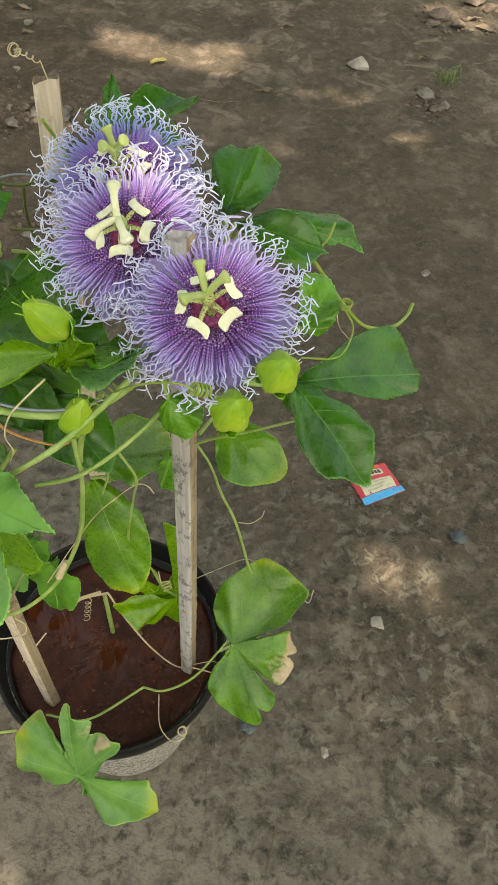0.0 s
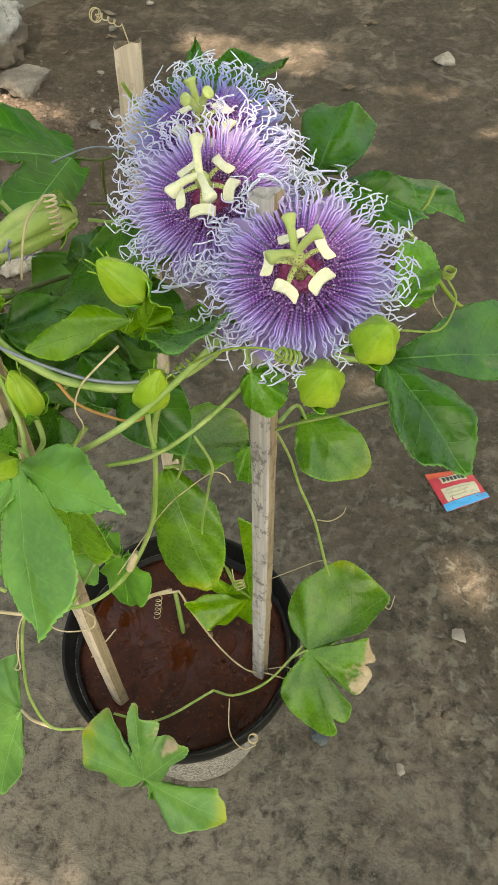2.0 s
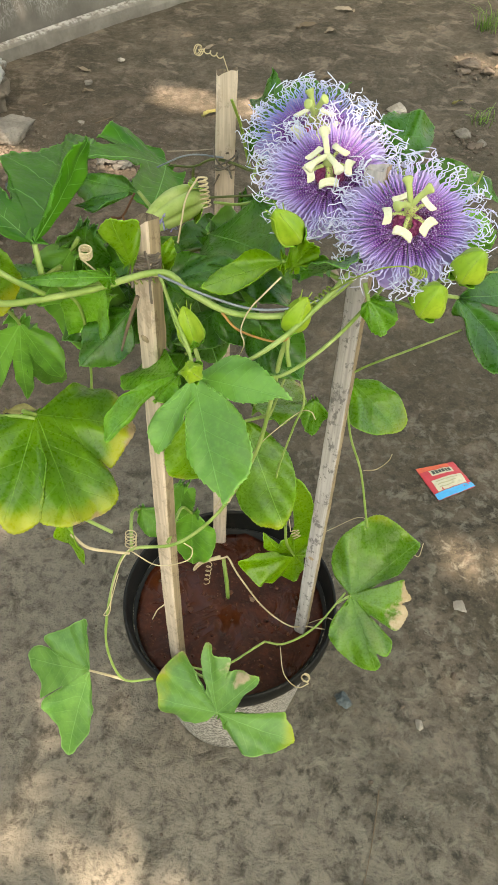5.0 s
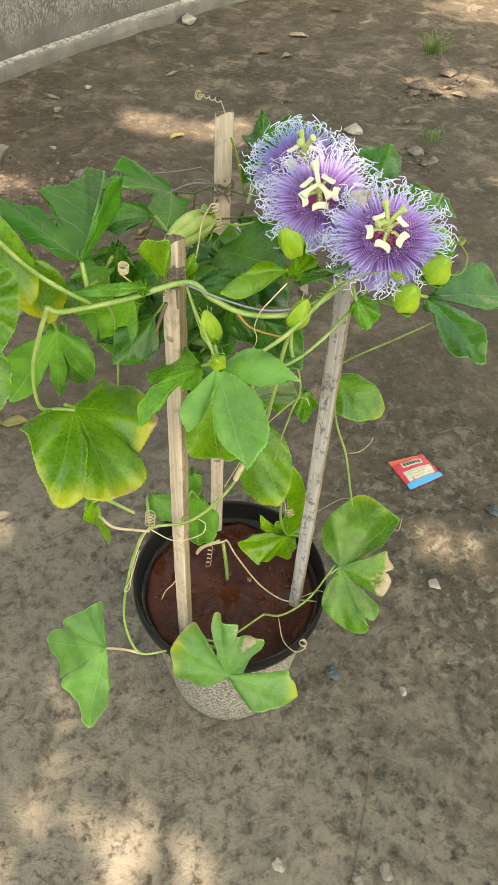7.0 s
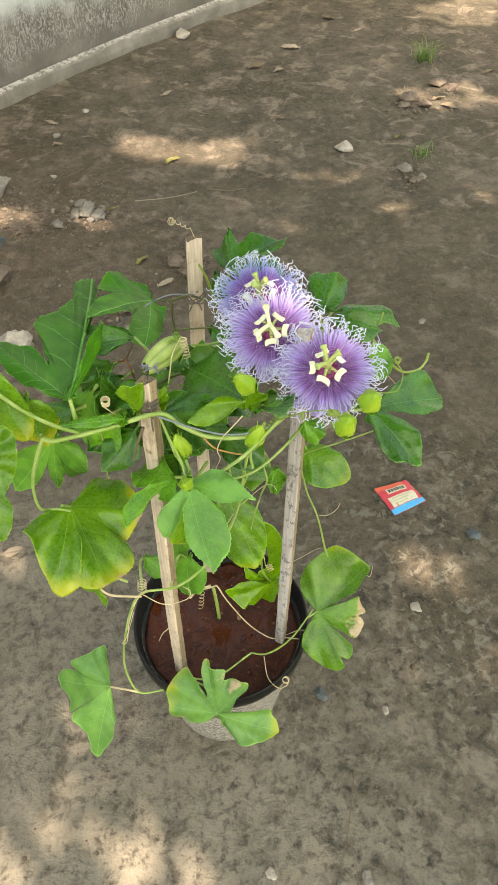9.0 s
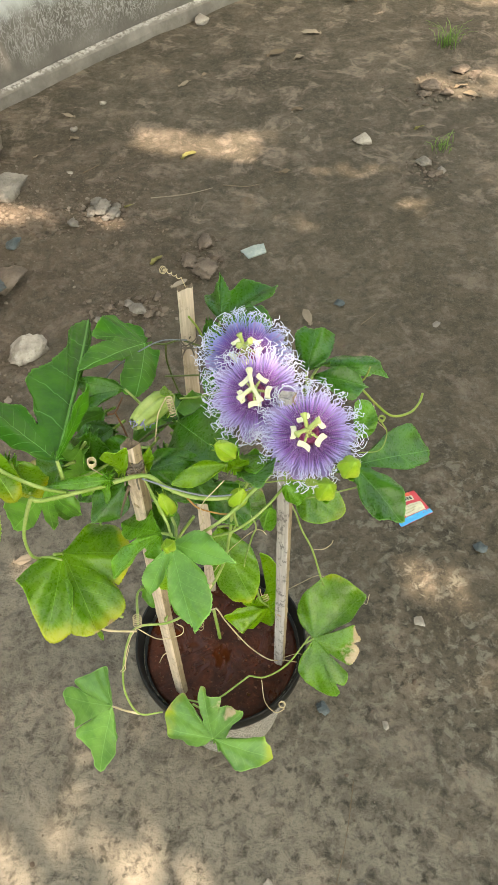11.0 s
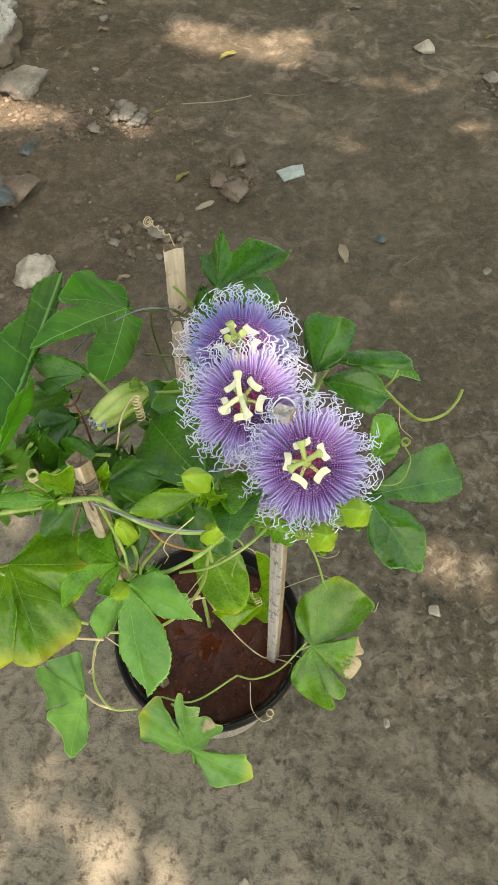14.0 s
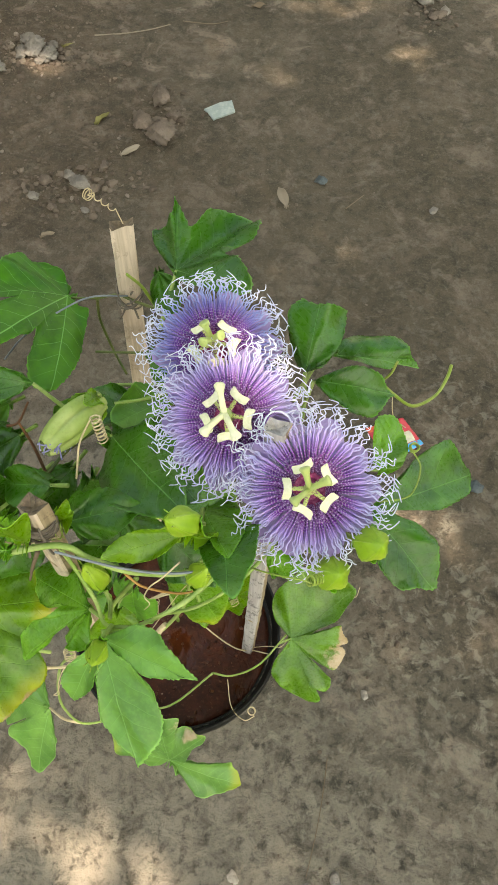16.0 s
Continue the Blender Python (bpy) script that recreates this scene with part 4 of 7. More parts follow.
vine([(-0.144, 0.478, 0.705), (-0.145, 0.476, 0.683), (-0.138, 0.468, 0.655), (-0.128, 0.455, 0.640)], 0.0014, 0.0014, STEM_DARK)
vine([(-0.098, 0.462, 0.716), (-0.1015, 0.455, 0.738), (-0.1046, 0.449, 0.756), (-0.1102, 0.439, 0.778)], 0.0016, 0.0013, TENDRIL, "cut green stub beside the stake")
vine([(-0.116, 0.366, 0.742), (-0.098, 0.372, 0.738), (-0.070, 0.378, 0.744)], 0.0012, 0.0014, STEM)
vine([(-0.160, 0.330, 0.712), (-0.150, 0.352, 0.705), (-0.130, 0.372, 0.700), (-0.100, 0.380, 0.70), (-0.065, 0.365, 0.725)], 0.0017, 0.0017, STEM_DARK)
vine([(-0.205, 0.268, 0.742), (-0.185, 0.300, 0.720), (-0.160, 0.345, 0.700)], 0.0016, 0.0017, STEM)
vine([(-0.176, 0.355, 0.735), (-0.168, 0.345, 0.720), (-0.160, 0.330, 0.705)], 0.0010, 0.0015, BROWN, "dead dark-brown twig")
vine([(-0.183, 0.352, 0.735), (-0.176, 0.355, 0.735), (-0.168, 0.362, 0.748)], 0.0012, 0.0009, BROWN)
vine([(-0.052, 0.295, 0.66), (-0.046, 0.305, 0.62), (-0.052, 0.315, 0.58), (-0.062, 0.325, 0.50), (-0.05, 0.345, 0.42)], 0.0011, 0.0011, STEM)
vine([(-0.075, 0.320, 0.575), (-0.068, 0.318, 0.60), (-0.060, 0.305, 0.65)], 0.0010, 0.0012, STEM)
vine([(-0.205, 0.300, 0.600), (-0.200, 0.305, 0.64), (-0.196, 0.296, 0.70), (-0.200, 0.275, 0.735)], 0.0011, 0.0014, STEM)

# leaves: joint, lobe tips
leaf(plant, (-0.082, 0.466, 0.752), [(-0.080, 0.522, 0.765), (-0.027, 0.500, 0.768), (-0.034, 0.432, 0.772)], [0.44, 0.48, 0.46], LEAF_DEEP, "deep green lobed leaf standing behind the rear flower", seed=2, saw=0.002, tooth=0.0065, outline=[(-101, 0.19), (-74, 0.5), (-65, 0.83), (-51, 0.89), (-34, 0.71), (-15, 0.53), (-18, 0.73), (-13, 0.91), (-2, 1), (9, 0.94), (19, 0.9), (29, 0.8), (34, 0.66), (39, 0.51), (49, 0.62), (58, 0.8), (61, 0.62), (78, 0.63), (89, 0.63), (96, 0.42), (106, 0.18)], arch=0.03, stalk=[(-0.088, 0.455, 0.735), (-0.095, 0.445, 0.715)])
leaf(plant, (0.001, 0.372, 0.772), [(0.010, 0.415, 0.787)], 0.4, LEAF_DEEP, "glossy broad green leaf beside the flowers", normal=(0.110, -0.346, 0.932), outline=[(44, 0.14), (37, 0.37), (31, 0.65), (26, 0.87), (18, 0.98), (11, 1.03), (1, 0.94), (-9, 0.95), (-21, 1.05), (-25, 0.99), (-31, 0.82), (-42, 0.56), (-55, 0.31), (-74, 0.14)], arch=0.06, wave=0.004, droop=0.06, seed=3, saw=0.0016, tooth=0.0052, stalk=[(0.0, 0.35, 0.76), (-0.006, 0.335, 0.75)])
leaf(plant, (0.006, 0.366, 0.772), [(0.058, 0.363, 0.765)], 0.4, LEAF_DEEP, "dull blue-green oval leaf beside the flowers", normal=(0.105, -0.314, 0.943), outline=[(30, 0.06), (33, 0.14), (31, 0.32), (27, 0.48), (20, 0.63), (12, 0.79), (3, 0.91), (0, 1.01), (-4, 0.93), (-16, 0.86), (-24, 0.81), (-28, 0.7), (-35, 0.55), (-47, 0.32), (-53, 0.11)], arch=0.05, wave=0.003, droop=0.05, seed=4, stalk=[(-0.004, 0.345, 0.757)])
leaf(plant, (0.014, 0.398, 0.754), [(0.081, 0.404, 0.732)], 0.4, LEAF_DEEP, "curled green leaf with a browned tip", normal=(0.309, -0.206, 0.928), outline=[(44, 0.15), (38, 0.31), (35, 0.44), (26, 0.61), (19, 0.79), (13, 0.85), (6, 0.88), (3, 0.98), (0, 1.01), (1, 0.93), (3, 0.86), (-1, 0.76), (-6, 0.67), (-6, 0.52), (-2, 0.33), (-1, 0.14)], arch=0.08, wave=0.004, droop=0.05, seed=5, stalk=[(-0.004, 0.37, 0.742)])
leaf(plant, (0.046, 0.321, 0.745), [(0.060, 0.350, 0.754)], 0.4, LEAF_MID, "small fresh leaf under the flower's fringe", normal=(0.100, -0.350, 0.931), outline=[(85, 0.09), (46, 0.35), (36, 0.65), (29, 0.9), (20, 1.03), (8, 1.08), (-5, 0.97), (-19, 0.8), (-36, 0.59), (-59, 0.39), (-90, 0.19), (-137, 0.09)], arch=0.06, wave=0.002, droop=0.05, seed=6, stalk=[(0.015, 0.325, 0.74)])
leaf(plant, (0.043, 0.305, 0.721), [(0.121, 0.342, 0.701), (0.087, 0.265, 0.693)], 0.4, LEAF_DEEP, "large dark-green two-lobed leaf with toothed edges", normal=(0.344, -0.248, 0.906), outline=[(67, 0.07), (59, 0.18), (57, 0.31), (59, 0.43), (59, 0.58), (56, 0.75), (52, 0.9), (45, 0.92), (38, 0.96), (33, 1), (25, 0.91), (21, 0.77), (16, 0.59), (18, 0.43), (21, 0.3), (21, 0.22), (13, 0.19), (6, 0.26), (2, 0.39), (-6, 0.53), (-20, 0.64), (-31, 0.77), (-41, 0.67), (-52, 0.62), (-59, 0.5), (-71, 0.38), (-82, 0.24), (-104, 0.12)], arch=0.04, wave=0.003, droop=0.04, seed=7, saw=0.0014, tooth=0.005, stalk=[(0.02, 0.29, 0.735), (0.006, 0.305, 0.735)])
leaf(plant, (0.003, 0.423, 0.531), [(0.048, 0.395, 0.504)], 0.4, LEAF_DARK_RIM, "rounded leaf with a yellowing rim", normal=(0.257, -0.411, 0.875), outline=[(-170, 0.07), (84, 0.12), (58, 0.32), (43, 0.55), (29, 0.78), (19, 0.97), (11, 1.09), (2, 1.09), (-10, 0.99), (-23, 0.89), (-38, 0.79), (-51, 0.7), (-60, 0.52), (-77, 0.28)], arch=0.08, wave=0.002, droop=0.08, seed=8, saw=0.0008, stalk=[(-0.004, 0.41, 0.56), (-0.012, 0.36, 0.60)])
leaf(plant, (-0.114, 0.226, 0.715), [(-0.059, 0.200, 0.727), (-0.093, 0.161, 0.681), (-0.136, 0.196, 0.681)], 0.4, LEAF_FRESH, "large fresh three-lobed leaf hanging in front", normal=(-0.424, -0.515, 0.745), outline=[(98, 0.08), (97, 0.18), (96, 0.34), (85, 0.46), (74, 0.58), (65, 0.69), (59, 0.78), (55, 0.82), (55, 0.74), (49, 0.62), (41, 0.45), (38, 0.33), (38, 0.23), (40, 0.15), (38, 0.26), (37, 0.4), (32, 0.53), (25, 0.65), (20, 0.76), (13, 0.87), (7, 0.92), (1, 0.97), (-3, 1), (-4, 0.94), (-8, 0.85), (-15, 0.74), (-21, 0.58), (-24, 0.42), (-23, 0.27), (-13, 0.17), (-24, 0.28), (-31, 0.43), (-43, 0.59), (-50, 0.68), (-58, 0.61), (-65, 0.53), (-70, 0.42), (-62, 0.2), (-67, 0.08)], arch=0.03, wave=0.002, droop=0.04, seed=9, saw=0.0015, tooth=0.0042, stalk=[(-0.110, 0.235, 0.709)])
leaf(plant, (-0.126, 0.248, 0.696), [(-0.173, 0.280, 0.658), (-0.179, 0.227, 0.657), (-0.135, 0.224, 0.691)], 0.4, LEAF_MID, "three-lobed leaf with narrow pointed lobes", normal=(-0.605, 0.056, 0.794), outline=[(-83, 0.19), (-81, 0.5), (-72, 0.86), (-64, 1.07), (-55, 1.08), (-48, 1.02), (-37, 0.82), (-29, 0.6), (-32, 0.44), (-31, 0.36), (-16, 0.53), (-16, 0.75), (-11, 0.92), (-1, 1), (1, 0.85), (1, 0.65), (-3, 0.45), (-2, 0.34), (14, 0.35), (44, 0.38), (63, 0.35), (76, 0.2)], arch=0.05, wave=0.003, droop=0.05, seed=10, stalk=[(-0.116, 0.240, 0.706)])
leaf(plant, (-0.230, 0.263, 0.635), [(-0.234, 0.184, 0.615), (-0.192, 0.197, 0.599), (-0.166, 0.280, 0.609)], 0.4, LEAF_YELLOWED, "broad leaf turning yellow along its brown rim", normal=(0.425, -0.238, 0.873), outline=[(-103, 0.06), (-111, 0.21), (-102, 0.37), (-93, 0.56), (-88, 0.6), (-67, 0.67), (-52, 0.82), (-45, 0.93), (-37, 0.99), (-27, 0.91), (-25, 0.83), (-24, 0.72), (-26, 0.55), (-33, 0.43), (-37, 0.34), (-35, 0.28), (-26, 0.31), (-21, 0.46), (-25, 0.72), (-26, 0.91), (-15, 0.99), (-1, 0.95), (12, 0.95), (20, 0.91), (27, 0.76), (31, 0.66), (30, 0.75), (38, 0.78), (53, 0.83), (60, 0.84), (75, 0.8), (87, 0.74), (99, 0.59), (108, 0.46), (109, 0.29), (102, 0.15)], arch=0.06, wave=0.005, droop=0.10, seed=11, saw=0.0012, stalk=[(-0.235, 0.256, 0.645)])
leaf(plant, (-0.091, 0.350, 0.549), [(-0.053, 0.302, 0.466)], 0.4, LEAF_DARK_RIM, "oval pale-green leaf hanging over the pot", normal=(-0.103, -0.879, 0.465), outline=[(49, 0.03), (44, 0.15), (38, 0.28), (33, 0.46), (21, 0.66), (9, 0.86), (0, 1), (-7, 0.97), (-13, 0.92), (-23, 0.8), (-29, 0.59), (-36, 0.41), (-48, 0.21), (-59, 0.08)], arch=0.07, wave=0.004, droop=0.06, seed=12, stalk=[(-0.078, 0.345, 0.56), (-0.070, 0.325, 0.585)])
leaf(plant, (-0.121, 0.262, 0.645), [(-0.114, 0.246, 0.590)], 0.5, LEAF_AGED, "small yellow-rimmed leaf behind the hanging one", normal=(-0.1, -0.85, 0.4), seed=13, blunt=0.45, stalk=[(-0.116, 0.262, 0.665), (-0.100, 0.27, 0.69)])
leaf(plant, (0.024, 0.324, 0.324), [(0.084, 0.360, 0.368), (0.081, 0.319, 0.334), (0.079, 0.303, 0.321), (0.052, 0.265, 0.283)], 0.4, LEAF_NIBBLED, "nibbled lobed leaf beside the pot with a dry pale rim", normal=(-0.182, -0.616, 0.766), outline=[(143, 0.08), (150, 0.19), (143, 0.36), (131, 0.53), (119, 0.66), (109, 0.77), (97, 0.89), (89, 1), (82, 1.05), (73, 1.05), (63, 1.06), (56, 1.08), (50, 1.1), (47, 1.02), (45, 0.9), (42, 0.8), (38, 0.68), (38, 0.57), (38, 0.46), (36, 0.34), (34, 0.28), (31, 0.35), (31, 0.48), (31, 0.61), (31, 0.7), (25, 0.69), (18, 0.71), (13, 0.75), (9, 0.74), (5, 0.65), (3, 0.69), (-4, 0.74), (-10, 0.73), (-18, 0.71), (-25, 0.67), (-27, 0.53), (-29, 0.4), (-32, 0.33), (-36, 0.42), (-36, 0.52), (-34, 0.65), (-34, 0.73), (-40, 0.82), (-47, 0.87), (-52, 0.8), (-57, 0.68), (-58, 0.75), (-54, 0.89), (-54, 0.94), (-59, 0.99), (-66, 0.96), (-72, 0.92), (-81, 0.82), (-92, 0.72), (-104, 0.63), (-111, 0.48), (-115, 0.31), (-110, 0.2), (-90, 0.12), (-97, 0.05)], arch=0.05, wave=0.003, droop=0.08, fold=0.03, seed=14, saw=0.0012, stalk=[(0.012, 0.322, 0.310)])
leaf(plant, (-0.104, 0.203, 0.293), [(-0.161, 0.219, 0.280), (-0.137, 0.244, 0.330), (-0.117, 0.247, 0.346), (-0.068, 0.220, 0.337), (-0.033, 0.177, 0.299)], 0.4, LEAF_RAGGED, "light green ragged five-lobed leaf over the pot's rim", normal=(-0.331, -0.766, 0.551), outline=[(127, 0.09), (137, 0.24), (126, 0.42), (118, 0.59), (107, 0.73), (100, 0.84), (86, 0.85), (78, 0.93), (69, 0.91), (50, 0.87), (33, 0.88), (29, 0.69), (30, 0.51), (31, 0.37), (25, 0.33), (20, 0.4), (19, 0.57), (17, 0.74), (12, 0.92), (5, 0.93), (4, 0.83), (-1, 0.8), (-11, 0.79), (-13, 0.73), (-12, 0.59), (-25, 0.68), (-39, 0.79), (-44, 0.79), (-48, 0.69), (-48, 0.53), (-53, 0.41), (-76, 0.28), (-79, 0.41), (-79, 0.67), (-79, 0.88), (-87, 0.89), (-94, 0.97), (-101, 1.03), (-106, 0.98), (-113, 0.93), (-120, 0.84), (-133, 0.66), (-145, 0.53), (-150, 0.4), (-144, 0.24), (-112, 0.12)], arch=0.04, wave=0.004, droop=0.05, seed=15, saw=0.001, stalk=[(-0.11, 0.235, 0.28), (-0.135, 0.255, 0.268)])
leaf(plant, (-0.249, 0.263, 0.233), [(-0.253, 0.305, 0.273), (-0.330, 0.288, 0.197), (-0.274, 0.199, 0.148)], 0.4, LEAF_PALE, "drooping arrow-shaped leaf beside the pot", droop=0.04, normal=(-0.474, -0.630, 0.615), outline=[(-47, 0.1), (-93, 0.27), (-91, 0.42), (-87, 0.53), (-70, 0.5), (-49, 0.51), (-28, 0.61), (-22, 0.6), (-17, 0.52), (-17, 0.41), (-12, 0.34), (-11, 0.42), (-15, 0.54), (-11, 0.68), (-5, 0.81), (1, 0.85), (10, 0.83), (20, 0.76), (32, 0.8), (31, 0.66), (28, 0.49), (33, 0.4), (36, 0.45), (35, 0.57), (34, 0.72), (38, 0.78), (47, 0.76), (61, 0.83), (68, 0.98), (72, 1.01), (75, 0.97), (78, 0.87), (86, 0.67), (89, 0.51), (97, 0.38), (99, 0.26), (85, 0.14), (59, 0.08)], arch=0.05, wave=0.003, seed=16, saw=0.0007, stalk=[(-0.225, 0.247, 0.262), (-0.205, 0.243, 0.262)], stalk_material=STRAW)
leaf(plant, (-0.036, 0.372, 0.318), [(-0.094, 0.347, 0.322), (-0.084, 0.378, 0.378), (-0.040, 0.372, 0.410)], [0.30, 0.30, 0.36], LEAF_YOUNG, "light green lobed leaf inside the pot", seed=17, outline=[(-176, 0.09), (15, 0.12), (25, 0.36), (34, 0.61), (41, 0.7), (61, 0.62), (91, 0.48), (127, 0.4), (155, 0.3), (-145, 0.22), (-63, 0.47), (-51, 0.96), (-44, 1.23), (-38, 1.34), (-40, 1.03), (-40, 0.46), (-1, 0.33), (-4, 0.59), (9, 0.52), (16, 0.36), (4, 0.14)], normal=(-0.1, -0.75, 0.6), wave=0.005, stalk=[(-0.046, 0.36, 0.36), (-0.05, 0.345, 0.42)])
leaf(plant, (-0.209, 0.275, 0.764), [(-0.277, 0.313, 0.787), (-0.235, 0.515, 0.702)], 0.4, LEAF_VEINED, "large dark three-lobed leaf with pale veins", normal=(0.444, 0.270, 0.854), outline=[(59, 0.03), (59, 0.08), (56, 0.12), (53, 0.17), (46, 0.24), (35, 0.31), (25, 0.35), (17, 0.34), (9, 0.3), (4, 0.26), (3, 0.21), (2, 0.18), (-2, 0.24), (-6, 0.34), (-6, 0.42), (-12, 0.49), (-18, 0.53), (-23, 0.61), (-26, 0.7), (-26, 0.82), (-28, 0.92), (-31, 1.01), (-32, 0.94), (-33, 0.8), (-33, 0.62), (-32, 0.45), (-31, 0.3), (-32, 0.17), (-41, 0.05)], arch=(0.05, 0.09), wave=0.003, droop=0.0, fold=0.02, seed=18, saw=0.0026, tooth=0.0075, stalk=[(-0.206, 0.268, 0.745)], stalk_r=0.0016)
leaf(plant, (-0.209, 0.276, 0.764), [(-0.184, 0.329, 0.801)], 0.4, LEAF_VEINED, "upturned side lobe of the dark veined leaf", normal=(0.884, -0.460, 0.080), outline=[(58, 0.04), (22, 0.23), (20, 0.42), (19, 0.63), (15, 0.84), (7, 0.95), (1, 1.02), (-6, 0.97), (-12, 0.84), (-15, 0.65), (-17, 0.41), (-25, 0.18), (-63, 0.05)], arch=0.05, wave=0.003, fold=0.05, seed=118, saw=0.0026, tooth=0.0075, stalk_r=0.0016)
leaf(plant, (-0.167, 0.482, 0.703), [(-0.212, 0.456, 0.741), (-0.210, 0.384, 0.762), (-0.159, 0.391, 0.727)], 0.4, LEAF_VEINED, "dark glossy three-lobed leaf near the rear stake", normal=(0.529, 0.257, 0.809), outline=[(-162, 0.07), (-137, 0.14), (-128, 0.22), (-117, 0.3), (-105, 0.35), (-86, 0.39), (-66, 0.43), (-48, 0.48), (-32, 0.52), (-24, 0.52), (-28, 0.41), (-30, 0.32), (-26, 0.26), (-25, 0.35), (-20, 0.5), (-14, 0.65), (-7, 0.81), (-1, 0.98), (1, 1), (3, 0.87), (6, 0.7), (10, 0.56), (11, 0.48), (15, 0.6), (17, 0.71), (22, 0.78), (28, 0.79), (34, 0.73), (42, 0.57), (52, 0.38), (69, 0.2), (96, 0.08)], arch=0.06, wave=0.003, droop=0.06, seed=19, saw=0.0018, tooth=0.006)
leaf(plant, (-0.170, 0.382, 0.738), [(-0.218, 0.391, 0.740), (-0.201, 0.365, 0.727)], 0.4, LEAF_DEEP, "dark lobed leaf in the shade of the vine", normal=(-0.050, -0.447, 0.893), outline=[(-57, 0.19), (-36, 0.55), (-30, 0.82), (-23, 1.01), (-10, 0.91), (-2, 0.79), (1, 0.97), (10, 0.84), (23, 0.72), (22, 0.43), (29, 0.15)], arch=0.05, wave=0.003, seed=20, saw=0.0018, tooth=0.006, stalk=[(-0.150, 0.375, 0.715)])
leaf(plant, (-0.118, 0.350, 0.728), [(-0.070, 0.288, 0.755)], 0.42, LEAF_DEEP, "broad dull-green leaf under the flowers", normal=(-0.3, -0.3, 0.9), seed=21, stalk=[(-0.125, 0.365, 0.712)])
leaf(plant, (-0.138, 0.290, 0.732), [(-0.093, 0.297, 0.742)], 0.40, LEAF_DEEP, "oval dark leaf beside the bamboo stake", normal=(0.05, -0.35, 0.9), seed=22, stalk=[(-0.145, 0.288, 0.722)])
leaf(plant, (-0.068, 0.271, 0.764), [(-0.114, 0.260, 0.752)], 0.22, LEAF_YOUNG, "narrow fresh-green young leaf", normal=(0.0, -0.45, 0.85), seed=23, blunt=0.8, stalk=[(-0.058, 0.274, 0.764)])
leaf(plant, (-0.058, 0.292, 0.749), [(-0.042, 0.251, 0.776)], 0.4, LEAF_MID, "folded green leaf under the flower's fringe", normal=(0.000, 0.543, 0.840), outline=[(119, 0.13), (99, 0.3), (81, 0.44), (62, 0.53), (36, 0.62), (18, 0.75), (4, 0.95), (-1, 1.01), (-5, 0.79), (-10, 0.52), (-20, 0.24)], arch=0.05, wave=0.002, seed=24, stalk=[(-0.058, 0.278, 0.762)])
leaf(plant, (-0.044, 0.277, 0.755), [(-0.043, 0.229, 0.796)], 0.4, LEAF_DEEP, "dark green leaf in front of the weathered stake's top", normal=(-0.325, 0.602, 0.729), outline=[(75, 0.04), (59, 0.19), (76, 0.28), (83, 0.36), (46, 0.43), (23, 0.61), (11, 0.77), (5, 0.93), (1, 1.01), (-5, 0.88), (-16, 0.61), (-51, 0.33), (-103, 0.31), (-111, 0.21), (-115, 0.11)], arch=0.05, wave=0.002, droop=0.05, seed=124, stalk=[(-0.040, 0.279, 0.752), (-0.030, 0.280, 0.745)])
leaf(plant, (-0.062, 0.270, 0.762), [(-0.050, 0.268, 0.784)], 0.42, LEAF_YOUNG, "small bright young leaf", normal=(0.0, -0.8, 0.5), seed=25)
leaf(plant, (-0.256, 0.190, 0.790), [(-0.228, 0.196, 0.791), (-0.243, 0.155, 0.735)], 0.4, LEAF_DARK_RIM, "dark lobed leaf with a yellow rim at the vine's end", normal=(0.153, -0.814, 0.560), outline=[(118, 0.2), (100, 0.35), (88, 0.44), (70, 0.46), (53, 0.44), (33, 0.41), (12, 0.41), (-12, 0.43), (-27, 0.49), (-26, 0.53), (-24, 0.59), (-28, 0.7), (-35, 0.86), (-41, 0.97), (-45, 1), (-50, 0.91), (-56, 0.7), (-66, 0.41), (-85, 0.17)], arch=0.05, wave=0.003, droop=0.05, seed=26, stalk=[(-0.256, 0.215, 0.808), (-0.262, 0.25, 0.806)])
leaf(plant, (-0.247, 0.313, 0.672), [(-0.305, 0.345, 0.580), (-0.258, 0.294, 0.596), (-0.226, 0.320, 0.620)], [0.26, 0.30, 0.36], LEAF_BLUISH, "drooping blue-green lobed leaf below the vine", seed=27, normal=(0.0, -0.85, 0.5), stalk=[(-0.244, 0.30, 0.69), (-0.236, 0.262, 0.735)])
leaf(plant, (-0.262, 0.262, 0.812), [(-0.240, 0.246, 0.748)], 0.24, LEAF_YELLOWED, "yellow-green leaf hanging from the vine's end", normal=(0.2, -0.8, 0.5), seed=28, blunt=0.5)
leaf(plant, (-0.202, 0.322, 0.720), [(-0.196, 0.318, 0.636)], 0.40, LEAF_BLUISH, "shaded oval leaf behind the stake", normal=(0.0, -0.85, 0.5), seed=29, stalk=[(-0.196, 0.315, 0.732)])
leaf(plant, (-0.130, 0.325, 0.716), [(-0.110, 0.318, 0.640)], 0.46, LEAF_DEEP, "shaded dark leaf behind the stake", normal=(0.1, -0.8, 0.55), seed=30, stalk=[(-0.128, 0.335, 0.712)])
